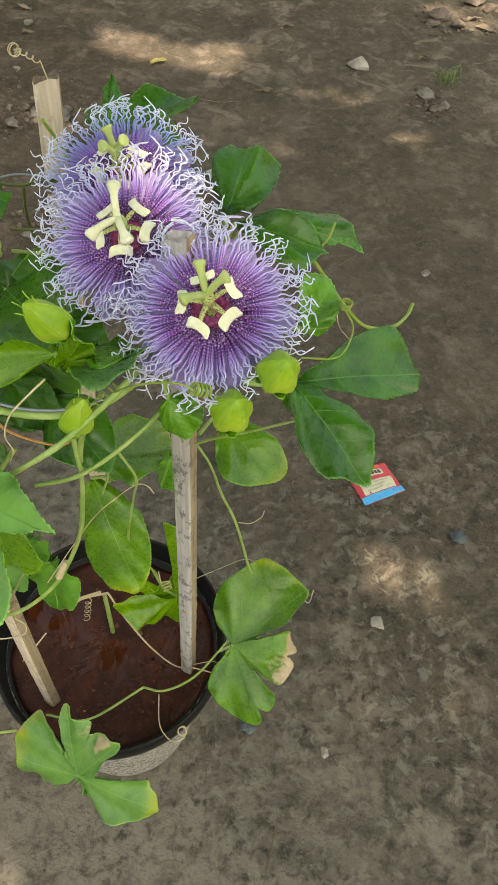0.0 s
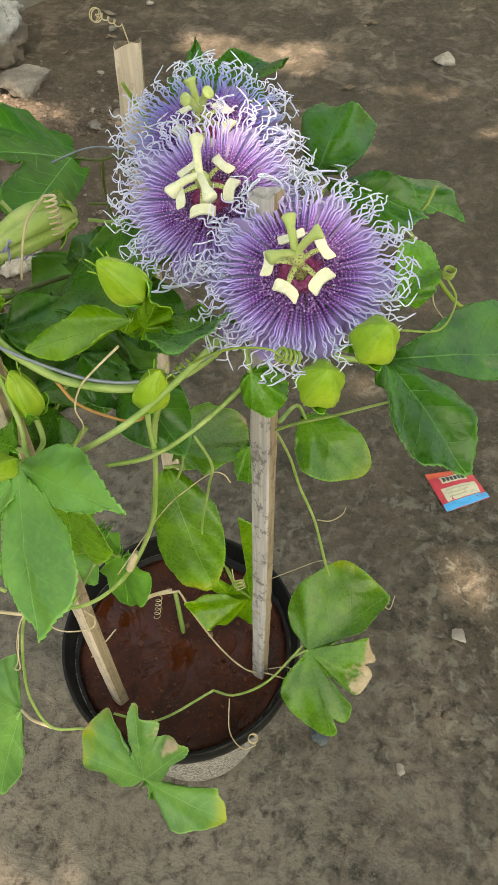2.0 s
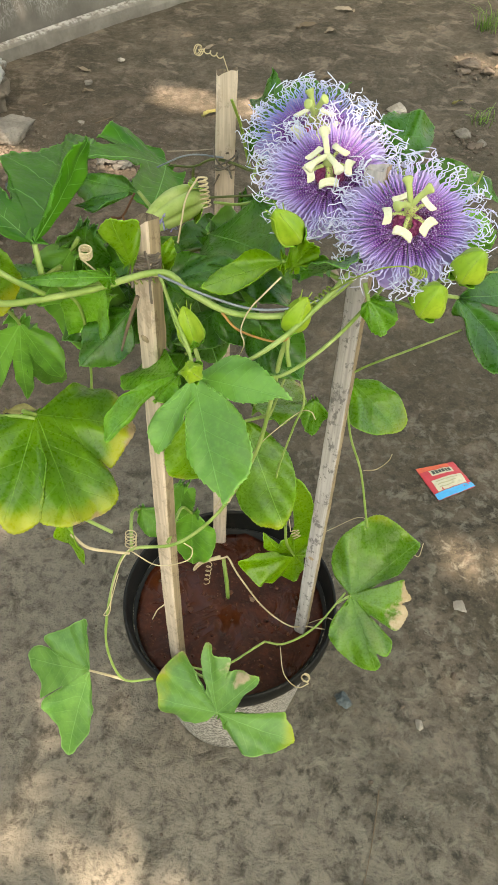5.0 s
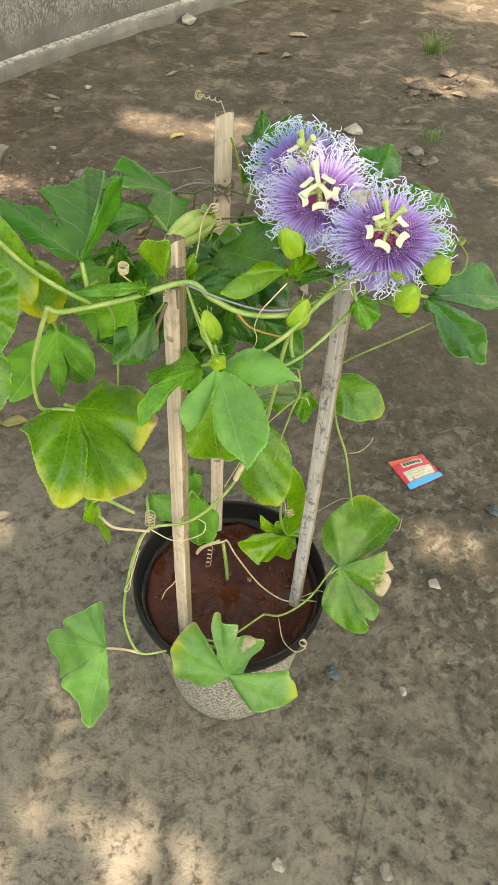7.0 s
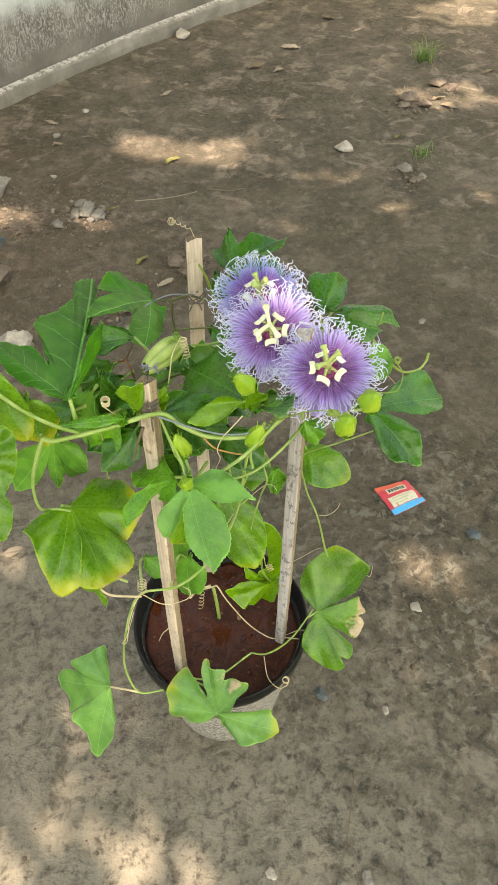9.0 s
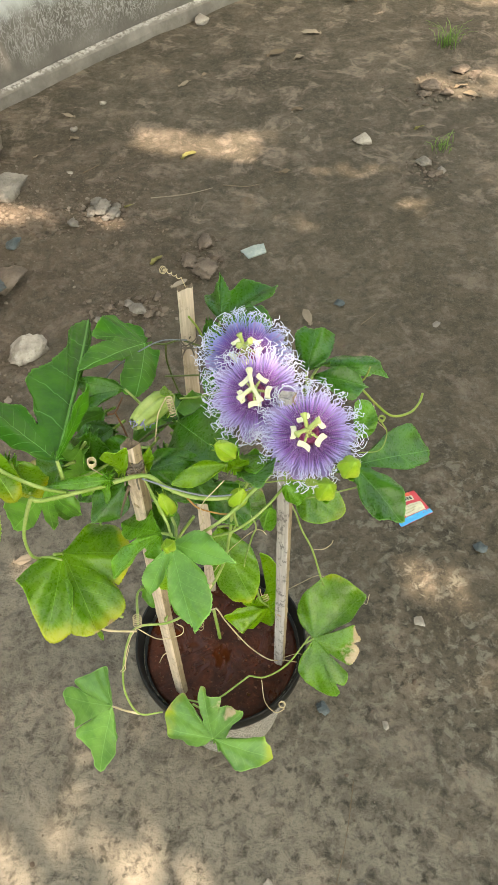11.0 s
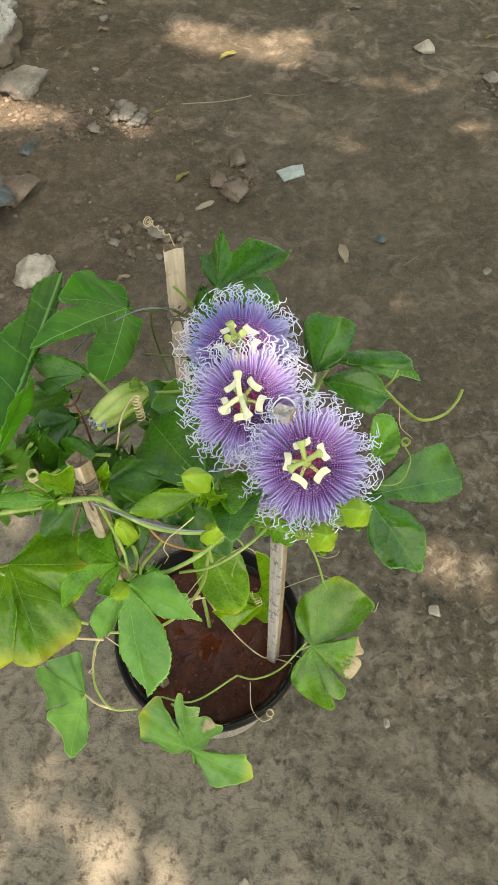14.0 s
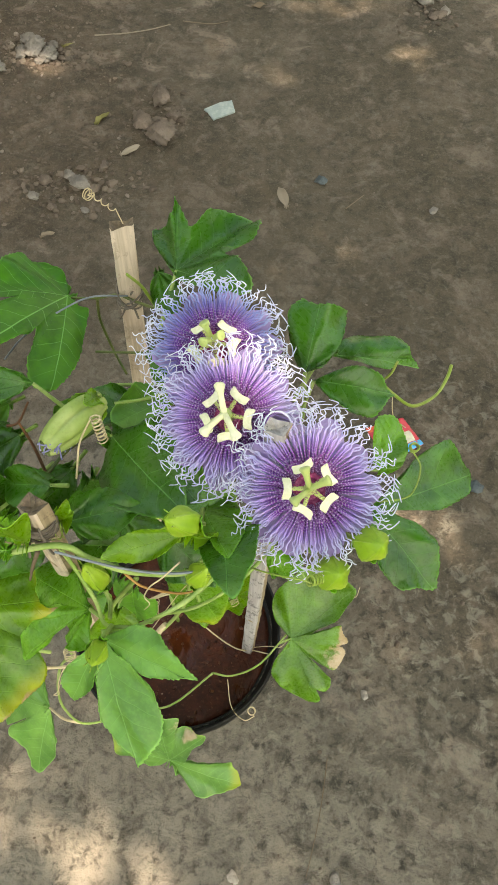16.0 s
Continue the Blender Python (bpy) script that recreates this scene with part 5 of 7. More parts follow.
leaf(plant, (-0.084, 0.360, 0.558), [(-0.039, 0.403, 0.536)], 0.4, LEAF_DARK_RIM, "broad leaf behind the lobed one", normal=(0.249, 0.229, 0.941), outline=[(-138, 0.11), (-117, 0.25), (-97, 0.34), (-76, 0.42), (-52, 0.54), (-27, 0.74), (-8, 0.95), (4, 1.09), (14, 1.17), (23, 1.14), (30, 1.05), (37, 0.84), (47, 0.54), (61, 0.23)], arch=0.06, wave=0.003, droop=0.06, seed=31, stalk=[(-0.085, 0.370, 0.575), (-0.068, 0.330, 0.60)])
leaf(plant, (-0.033, 0.372, 0.556), [(-0.033, 0.360, 0.523)], 0.40, LEAF_MID, "small leaf close to the weathered stake", normal=(0.2, -0.8, 0.5), seed=32)
leaf(plant, (-0.188, 0.338, 0.432), [(-0.160, 0.330, 0.402)], 0.46, LEAF_BLUISH, "small dull leaf above the pot's rim", normal=(-0.1, -0.6, 0.7), seed=33, stalk=[(-0.19, 0.315, 0.455), (-0.182, 0.272, 0.468)])
leaf(plant, (-0.140, 0.345, 0.420), [(-0.141, 0.335, 0.345)], 0.36, LEAF_BLUISH, "small dull hanging leaf above the soil", normal=(-0.1, -0.85, 0.4), seed=34, stalk=[(-0.146, 0.32, 0.46), (-0.150, 0.272, 0.476)])
leaf(plant, (-0.146, 0.340, 0.470), [(-0.150, 0.345, 0.418)], 0.30, LEAF_BLUISH, "small leaf behind the bamboo stake", normal=(-0.3, -0.85, 0.3), seed=35)
leaf(plant, (-0.232, 0.262, 0.512), [(-0.222, 0.258, 0.452)], 0.24, LEAF_YOUNG, "narrow small hanging leaf", normal=(-0.3, -0.85, 0.3), seed=36, stalk=[(-0.22, 0.265, 0.515), (-0.195, 0.268, 0.492)])
leaf(plant, (-0.153, 0.266, 0.761), [(-0.160, 0.266, 0.791)], 0.42, LEAF_YOUNG, "small light leaf beside the stake's top", normal=(-0.1, -0.85, 0.5), seed=37, blunt=0.5)
leaf(plant, (-0.141, 0.285, 0.745), [(-0.133, 0.285, 0.764)], 0.40, LEAF_AGED, "small yellowish leaf by the twine", normal=(0.1, -0.85, 0.5), seed=38)
leaf(plant, (-0.165, 0.264, 0.752), [(-0.222, 0.258, 0.750)], 0.11, LEAF_MID, "folded light leaf lying along the vine", normal=(-0.1, -0.6, 0.7), seed=39, fold=0.3)
leaf(plant, (-0.017, 0.269, 0.742), [(-0.007, 0.257, 0.726)], 0.4, LEAF_MID, "small round leaf beneath the front flower", normal=(0.108, -0.755, 0.647), outline=[(117, 0.18), (78, 0.5), (52, 0.79), (33, 0.89), (12, 0.96), (0, 1), (-13, 0.84), (-31, 0.62), (-55, 0.37), (-82, 0.16)], arch=0.06, wave=0.003, seed=40, stalk=[(-0.02, 0.275, 0.75)])
# These inner leaves take the dark green, so some shade sits in their colour.
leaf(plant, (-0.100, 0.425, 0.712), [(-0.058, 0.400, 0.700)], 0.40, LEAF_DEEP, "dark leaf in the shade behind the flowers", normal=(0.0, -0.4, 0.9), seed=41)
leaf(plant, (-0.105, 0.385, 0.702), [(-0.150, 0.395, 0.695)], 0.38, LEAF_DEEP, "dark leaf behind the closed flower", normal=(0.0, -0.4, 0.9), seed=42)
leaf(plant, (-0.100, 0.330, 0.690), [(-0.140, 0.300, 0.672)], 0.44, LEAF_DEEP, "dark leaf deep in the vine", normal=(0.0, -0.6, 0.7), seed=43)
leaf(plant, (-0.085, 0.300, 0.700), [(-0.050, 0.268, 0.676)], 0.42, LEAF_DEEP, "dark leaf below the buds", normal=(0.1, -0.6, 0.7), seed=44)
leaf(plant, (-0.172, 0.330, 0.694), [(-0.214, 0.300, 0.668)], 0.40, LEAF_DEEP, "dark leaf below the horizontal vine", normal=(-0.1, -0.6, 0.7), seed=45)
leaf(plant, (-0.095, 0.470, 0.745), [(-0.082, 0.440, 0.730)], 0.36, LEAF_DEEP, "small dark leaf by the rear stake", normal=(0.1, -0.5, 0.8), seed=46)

# Filler leaves inside the vine; their dark greens also carry its inner shade.
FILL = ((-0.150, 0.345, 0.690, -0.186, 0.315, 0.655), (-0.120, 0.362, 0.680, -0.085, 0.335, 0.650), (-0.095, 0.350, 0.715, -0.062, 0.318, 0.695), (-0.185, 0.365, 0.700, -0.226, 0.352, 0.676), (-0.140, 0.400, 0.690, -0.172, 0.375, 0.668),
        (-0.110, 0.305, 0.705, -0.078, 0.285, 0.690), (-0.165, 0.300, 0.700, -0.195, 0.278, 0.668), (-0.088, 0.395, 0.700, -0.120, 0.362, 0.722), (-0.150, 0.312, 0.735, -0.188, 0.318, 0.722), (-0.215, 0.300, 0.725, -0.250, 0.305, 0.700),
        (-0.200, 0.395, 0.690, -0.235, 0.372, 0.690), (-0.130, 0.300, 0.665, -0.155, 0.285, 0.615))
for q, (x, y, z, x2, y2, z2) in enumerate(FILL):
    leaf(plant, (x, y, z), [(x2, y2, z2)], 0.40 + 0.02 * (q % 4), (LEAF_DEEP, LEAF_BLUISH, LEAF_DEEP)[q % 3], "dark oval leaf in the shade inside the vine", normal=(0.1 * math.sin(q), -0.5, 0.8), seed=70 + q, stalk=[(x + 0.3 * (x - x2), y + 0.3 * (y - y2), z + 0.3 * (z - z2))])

leaf(plant, (-0.245, 0.27, 0.772), [(-0.238, 0.27, 0.720)], 0.45, LEAF_YELLOWED, "yellow-green leaf behind the horizontal vine", normal=(0.0, -0.75, 0.6), seed=91, blunt=0.6, stalk=[(-0.245, 0.262, 0.745)])
leaf(plant, (-0.200, 0.31, 0.737), [(-0.227, 0.31, 0.691)], 0.42, LEAF_BLUISH, "blue-green leaf hanging behind the vine", normal=(0.0, -0.75, 0.6), seed=92, stalk=[(-0.194, 0.31, 0.746)])
leaf(plant, (-0.191, 0.32, 0.748), [(-0.204, 0.32, 0.687)], 0.36, LEAF_DEEP, "dark leaf hanging behind the vine", normal=(0.1, -0.75, 0.6), seed=93)
leaf(plant, (-0.180, 0.30, 0.714), [(-0.208, 0.30, 0.668)], 0.40, LEAF_MID, "fresh leaf below the horizontal vine", normal=(0.0, -0.7, 0.7), seed=94)
leaf(plant, (-0.245, 0.32, 0.646), [(-0.230, 0.32, 0.605)], 0.36, LEAF_BLUISH, "small shaded leaf above the yellowing one", normal=(0.0, -0.7, 0.7), seed=95)


# buds
def bud(base, tip, wide, label, seed, awns=True, stalk=None):
    """A pointed five-ribbed bud held by three small bracts."""
    rng = np.random.RandomState(seed)
    base, tip = np.array(base, float), np.array(tip, float)
    L = np.linalg.norm(tip - base)
    fr = frame_of(tip - base, rng.uniform(0, 3))
    n, m = 16, 30
    t = np.linspace(0, 1, n)
    prof = np.sin(np.pi * np.clip(t, 0, 1) ** 0.80) ** 0.62 * (1 - 0.22 * t)
    prof /= prof.max()
    prof[0], prof[-1] = 0.16, 0.02
    ang = np.arange(m) * math.tau / m
    rr = prof[:, None] * wide * 0.5 * (1 + 0.085 * np.cos(5 * ang) - 0.02 * np.cos(10 * ang))[None] ** 1
    v = base + (t * L)[:, None, None] * fr[2] + (rr * np.cos(ang))[..., None] * fr[0] + (rr * np.sin(ang))[..., None] * fr[1]
    v = v.reshape(-1, 3)
    f = [(i * m + j, i * m + (j + 1) % m, (i + 1) * m + (j + 1) % m, (i + 1) * m + j) for i in range(n - 1) for j in range(m)]
    f += [tuple(range(m))[::-1], tuple((n - 1) * m + j for j in range(m))]
    ob = solid("flower_bud", v, f, BUD, base, plant, label)
    for k2 in range(5):
        a = k2 * math.tau / 5
        d = math.cos(a) * fr[0] + math.sin(a) * fr[1]
        line = np.array([base + fr[2] * L * x + d * y * wide * 0.5 * 1.06 for x, y in zip(t[2:-2], prof[2:-2])])
        if awns:
            line = np.vstack([line, line[-1] + fr[2] * L * 0.10 + d * 0.0008, line[-1] + fr[2] * L * 0.17 + d * 0.0016])
        vv, ff, _ = sweep(line, np.linspace(0.0006, 0.0003, len(line)), 5)
        solid("rib", vv, ff, BUD_RIDGE, base, ob)
    for k2 in range(3):
        a = k2 * math.tau / 3 + 0.4
        d = math.cos(a) * fr[0] + math.sin(a) * fr[1]
        j = base - fr[2] * 0.001 + d * 0.001
        leaf(ob, j, [j + d * wide * 0.50 + fr[2] * L * 0.36], 0.34, LEAF_MID, normal=-d + 0.2 * fr[2], name="bract", seed=seed + k2, arch=-0.15, fold=0.0, wave=0.0006, saw=0.0004)
    if stalk is not None:
        line = smooth_line([base] + [np.array(s) for s in stalk], 14)
        vv, ff, _ = sweep(line, 0.0014, 6)
        solid("peduncle", vv, ff, STEM, base, ob)
    return ob


bud((0.031, 0.267, 0.763), (0.036, 0.258, 0.786), 0.0185, "plump light-green flower bud beside the front flower", 11, False, [(0.012, 0.288, 0.742)])
bud((0.012, 0.256, 0.747), (0.016, 0.247, 0.771), 0.0190, "plump light-green flower bud below the front flower", 12, False, [(0.0, 0.28, 0.735)])
bud((-0.062, 0.257, 0.726), (-0.053, 0.256, 0.752), 0.0150, "slender yellow-green bud under the wire", 13, True, [(-0.062, 0.256, 0.712), (-0.060, 0.252, 0.703)])
bud((-0.061, 0.272, 0.777), (-0.0735, 0.2635, 0.8005), 0.0158, "pointed yellow-green bud beside the flowers", 14, True, [(-0.056, 0.276, 0.766)])
bud((-0.118, 0.259, 0.709), (-0.124, 0.262, 0.736), 0.0150, "spiky-tipped green bud in front of the stake", 15, True, [(-0.114, 0.252, 0.700), (-0.112, 0.24, 0.705)])
bud((-0.113, 0.221, 0.722), (-0.114, 0.206, 0.738), 0.0115, "small round green bud at a leaf's joint", 16, True, [(-0.113, 0.230, 0.712)])


# flowers
def flower(centre, normal, size, corona, stig, anthers, styles, label, seed, tall=0.0205, style_reach=0.0135, style_rise=0.0, parted=None):
    """A passion flower: ten tepals, rings of wavy threads, a tall column with five paddle anthers and three stigmas.
    anthers, styles: the angles at which they stand, in degrees."""
    rng = np.random.RandomState(seed)
    C = np.array(centre, float)
    F = frame_of(normal)

    def loc(x, y, z):
        return C + np.multiply.outer(x, F[0]) + np.multiply.outer(y, F[1]) + np.multiply.outer(z, F[2])

    def drift(a, k2):
        """A slow wander round the ring."""
        return noise.noise(Vector((2.2 * math.cos(a), 2.2 * math.sin(a), seed + 7.3 * k2)))

    # receptacle and disc
    pr = [(0.0, -0.0105), (0.004, -0.010), (0.0075, -0.0065), (0.0085, -0.003), (0.0100, 0.0002), (0.0098, 0.0016), (0.0082, 0.0012), (0.0066, -0.0008), (0.0052, -0.0002), (0.0040, 0.0012), (0.0030, 0.0012)]
    m = 40
    ang = np.arange(m) * math.tau / m
    v = np.concatenate([loc(r * np.cos(ang), r * np.sin(ang), np.full(m, z)) for r, z in pr])
    f = [(i * m + j, i * m + (j + 1) % m, (i + 1) * m + (j + 1) % m, (i + 1) * m + j) for i in range(len(pr) - 1) for j in range(m)]
    ob = solid("flower", v, f, WINE, C, plant, label)
    # tepals
    for k2 in range(10):
        a = k2 * math.tau / 10 + rng.uniform(-0.08, 0.08)
        lower = k2 % 2
        nu, nv = 16, 9
        t = np.linspace(0, 1, nu)[:, None]
        s = np.linspace(-1, 1, nv)[None]
        L = size * rng.uniform(0.78, 0.90)
        half = size * 0.245 * np.sin(np.pi * np.clip(0.12 + 0.86 * t, 0, 1)) ** 0.55
        x, y = 0.007 + (L - 0.007) * t + 0 * s, half * s
        curl = rng.uniform(-0.004, 0.004)
        z = -0.0035 - 0.0018 * lower + 0.0022 * t**2 + curl * t**3 + 0.13 * half * s**2 + 0 * x + rng.uniform(-0.0008, 0.0008) + 0.0006 * np.sin(9 * t + 3 * s + k2)
        X, Y = x * math.cos(a) - y * math.sin(a), x * math.sin(a) + y * math.cos(a)
        top = loc(X.ravel(), Y.ravel(), z.ravel())
        vv = np.vstack([top, top - F[2] * 0.0005])
        n1 = nu * nv
        ff = []
        for i in range(nu - 1):
            for j in range(nv - 1):
                q = (i * nv + j, i * nv + j + 1, (i + 1) * nv + j + 1, (i + 1) * nv + j)
                ff += [q[::-1], tuple(n1 + w for w in q)]
        for i in range(nu - 1):
            ff += [(i * nv, n1 + i * nv, n1 + (i + 1) * nv, (i + 1) * nv), (i * nv + nv - 1, (i + 1) * nv + nv - 1, n1 + (i + 1) * nv + nv - 1, n1 + i * nv + nv - 1)]
        for j in range(nv - 1):
            e = (nu - 1) * nv
            ff.append((e + j, n1 + e + j, n1 + e + j + 1, e + j + 1))
        uv = np.stack([(t + 0 * s).ravel(), (s + 0 * t).ravel()], 1)
        solid("petal" if lower else "sepal", vv, ff, PETAL, C, ob, uvs={"blade": np.vstack([uv, uv])})
    # two long rows of threads: neighbours sway together and gather into locks, with frizzed, hooked tips
    for row, (count, r0, r1, lift, hump) in enumerate(((88, 0.0100, 1.02, 0.0002, 0.0055), (88, 0.0092, 0.96, 0.0012, 0.0085))):
        hp = Heap()
        for k2 in range(count):
            a = (k2 + 0.5 * row) * math.tau / count
            a += 0.075 * drift(a * 1.0, 1 + row) + 0.03 * math.sin(a * 17 + seed + row) + rng.normal(0, 0.016)
            L = size * r1 * (1 + 0.10 * drift(a, 4) + rng.uniform(-0.09, 0.09))
            n = 60
            t = np.linspace(0, 1, n)
            r = r0 + (L - r0) * t
            kink = np.clip((t - 0.43) / 0.38, 0, 1) ** 1.2
            ph, ph2 = 9.0 * drift(a, 2) + rng.normal(0, 0.9), rng.uniform(0, 6.28)
            wl = rng.uniform(0.0052, 0.0078)
            bend = 0.30 * drift(a, 5) + rng.normal(0, 0.08)
            amp = rng.uniform(0.0007, 0.0017)
            lat = amp * kink * np.sin(r / wl * 6.28 + ph) + bend * L * t**2 * 0.5
            hook = np.clip((t - 0.86) / 0.14, 0, 1) ** 2
            lat += 0.0048 * rng.normal() * hook
            r = r - rng.uniform(0.0, 0.0040) * hook
            z = lift + hump * (0.28 * t + 0.25 * np.sin(t * 2.6) - 0.50 * t**3) + amp * 0.9 * kink * np.sin(r / wl * 5.6 + ph2)
            z += (0.0052 + 0.006 * drift(a, 6)) * t**2 + rng.normal(0, 0.0013) * t + 0.0030 * rng.normal() * hook
            X, Y = r * math.cos(a) - lat * math.sin(a), r * math.sin(a) + lat * math.cos(a)
            rad = 0.00050 * (1 - 0.26 * np.clip((t - 0.45) / 0.3, 0, 1))
            rad[-1] *= 0.5
            line = loc(X, Y, z)
            if parted is not None:
                # threads bend aside round the tip of the stake
                off = line - np.array(parted)
                off = off - np.outer(off @ F[2], F[2])
                far = np.linalg.norm(off, axis=1)
                line = line + off / (far[:, None] + 1e-6) * np.clip(0.0076 - far, 0, None)[:, None] * 0.95
            v, f, u = sweep(line, rad, 4, 0.8, F[2])
            hp.add(v, f, np.clip(u * (L - r0) / (size - r0), 0, 1))
        hp.done("corona_ring", corona, C, ob, "long wavy violet threads with blue-white tips")
    hp = Heap()
    for k2 in range(330):
        a = rng.uniform(0, math.tau)
        s0 = rng.uniform(0.0085, 0.0108)
        L = rng.uniform(0.003, 0.0095)
        t = np.linspace(0, 1, 6)
        r = s0 + L * t
        z = 0.0010 + 0.0036 * t + rng.uniform(0, 0.0018)
        aa = a + rng.normal(0, 0.03) * t
        v, f, u = sweep(loc(r * np.cos(aa), r * np.sin(aa), z), 0.00050, 4)
        hp.add(v, f, u * 0.16 + 0.03)
    hp.done("inner_corona", corona, C, ob, "short dense wine-purple threads")
    # column with the ovary on top
    axis = np.linspace(0, 1, 16)
    prof = np.interp(axis, [0, 0.1, 0.5, 0.58, 0.80, 0.93, 1.0], [0.0034, 0.0023, 0.0019, 0.0026, 0.0034, 0.0026, 0.0012])
    v, f, u = sweep(loc(0 * axis, 0 * axis, -0.001 + (tall + 0.001) * axis), prof, 14)
    solid("ovary_column", v, f, COLUMN if stig is LIME else LIME, C, ob)
    hold = tall - 0.0085
    for deg in anthers:
        a = math.radians(deg)
        d = np.array((math.cos(a), math.sin(a)))
        t = np.linspace(0, 1, 9)
        r = 0.0015 + 0.0095 * t
        z = hold + 0.0014 * np.sin(t * 3.0) - 0.0012 * t
        v, f, u = sweep(loc(r * d[0], r * d[1], z), np.linspace(0.0015, 0.0010, 9), 8, 0.55, F[2])
        solid("stamen_filament", v, f, COLUMN, C, ob)
        # anther: a flat paddle slung across the thread's end, its ends square, drooping outwards
        tw = a + math.pi / 2 + rng.normal(0, 0.10)
        e = np.array((math.cos(tw), math.sin(tw)))
        tip, roll = 0.25 * rng.normal(), rng.uniform(0.15, 0.5)
        verts, nq, nw = [], 13, 7
        for face in (1, -1):
            for q in np.linspace(-1, 1, nq):
                for w in np.linspace(-1, 1, nw):
                    end = (1 - abs(q) ** 14) ** 0.5 if abs(q) < 1 else 0.0
                    hw = 0.0025 * (0.86 + 0.14 * abs(q)) * (0.72 + 0.28 * end)
                    x = 0.0116 * d + 0.0058 * q * e + w * hw * d + 0.0012 * q * q * d
                    up = hold - 0.0004 + 0.0014 * tip * q - 0.0012 * q * q - roll * w * hw + face * 0.00085 * end * (1 - 0.55 * w * w) - 0.0003 * face * math.exp(-((w / 0.16) ** 2))
                    verts.append((x[0], x[1], up))
        verts = np.array(verts)
        h = nq * nw
        quads = [(i * nw + j, (i + 1) * nw + j, (i + 1) * nw + j + 1, i * nw + j + 1) for i in range(nq - 1) for j in range(nw - 1)]
        rim = [j for j in range(nw)] + [i * nw + nw - 1 for i in range(1, nq)] + [(nq - 1) * nw + j for j in range(nw - 2, -1, -1)] + [i * nw for i in range(nq - 2, 0, -1)]
        ff = [q[::-1] for q in quads] + [tuple(h + w for w in q) for q in quads] + [(p, q, h + q, h + p) for p, q in zip(rim, rim[1:] + rim[:1])]
        solid("anther", loc(verts[:, 0], verts[:, 1], verts[:, 2]), ff, POLLEN, C, ob, "pollen-yellow anther")
    for deg in styles:
        a = math.radians(deg)
        d = np.array((math.cos(a), math.sin(a)))
        side = rng.normal(0, 0.0008)
        t = np.linspace(0, 1, 16)
        r = 0.0004 + style_reach * t
        z = tall - 0.0010 + 0.0026 * np.sin(t * 2.7) + style_rise * t
        rad = (1.0 if stig is LIME else 1.06) * (0.0016 + 0.0002 * t + 0.0018 * np.clip((t - 0.60) / 0.40, 0, 1) ** 1.3)
        rad[-2:] *= (0.96, 0.66)
        v, f, u = sweep(loc(r * d[0] - side * t * d[1], r * d[1] + side * t * d[0], z), rad, 10)
        solid("stigma", v, f, stig, C, ob, "club-tipped pale stigma")
    line = smooth_line([C - F[2] * 0.009, C - F[2] * 0.020 + (0, 0.004, -0.004), C - F[2] * 0.03 + (0, 0.006, -0.016)], 10)
    v, f, u = sweep(line, np.linspace(0.0032, 0.0018, 10), 8)
    solid("peduncle", v, f, STEM, C, ob)
    return ob


STAKE_TIP = (-0.0175, 0.321, 0.797)
flower((0.0010, 0.2930, 0.7770), (-0.10, -0.43, 0.90), 0.0470, CORONA, LIME, (106, 178, 250, 322, 34), (98, 24, 218), "open purple passion flower with violet fringe and lime-green stigmas", 21, style_reach=0.0110, style_rise=0.0085, parted=STAKE_TIP)
flower((-0.0430, 0.3345, 0.7815), (-0.15, -0.42, 0.89), 0.0470, CORONA, CREAM, (54, 130, 198, 268, 346), (100, 222, 300), "open purple passion flower with cream stigmas above the front one", 22, style_reach=0.0155, style_rise=0.0020, parted=STAKE_TIP)
flower((-0.0530, 0.3800, 0.7830), (-0.06, -0.34, 0.93), 0.0450, CORONA_BLUE, LIME, (126, 50, 348, 284, 210), (112, 350, 232), "bluish passion flower half hidden behind its neighbour", 23, style_reach=0.0065, style_rise=0.0120)

# closed flower with a glimpse of its threads
cb, ct = np.array((-0.124, 0.366, 0.745)), np.array((-0.1545, 0.3315, 0.755))
Fp = frame_of(ct - cb)
Lp = np.linalg.norm(ct - cb)
t = np.linspace(0, 1, 18)
prof = 0.0110 * np.sin(np.pi * (0.10 + 0.82 * t)) ** 0.5
ang = np.arange(40) * math.tau / 40
ribs = 0.74 + 0.34 * np.abs(np.sin(ang * 2.5)) ** 0.45
sag = -0.010 * t**2
v = cb + (t * Lp)[:, None, None] * Fp[2] + ((prof[:, None] * ribs * np.cos(ang))[..., None]) * Fp[0] + ((prof[:, None] * ribs * np.sin(ang))[..., None]) * Fp[1] + np.stack([0 * t, 0 * t, sag], 1)[:, None]
f = [(i * 40 + j, i * 40 + (j + 1) % 40, (i + 1) * 40 + (j + 1) % 40, (i + 1) * 40 + j) for i in range(17) for j in range(40)] + [tuple(range(40))[::-1]]
pod = solid("closed_flower", v.reshape(-1, 3), f, POD, cb, plant, "faded passion flower folded shut into a pale green pod")
hp = Heap()
rng = np.random.RandomState(5)
for q in range(34):
    s0 = ct - Fp[2] * rng.uniform(0.006, 0.020) + rng.normal(0, 0.0026, 3) + (0, -0.003, -0.0065)
    d = unit(Fp[2] + rng.normal(0, 0.5, 3) + (0, -0.2, -0.2))
    hp.add(*sweep(smooth_line([s0, s0 + d * 0.0028 + rng.normal(0, 0.001, 3), s0 + d * 0.0052 + rng.normal(0, 0.0015, 3)], 9), 0.0005, 4))
k = Mat("withered_threads", 0.6, 0.3)
k.base(k.mix(k.random(True), (0.16, 0.15, 0.42), (0.42, 0.42, 0.66)))
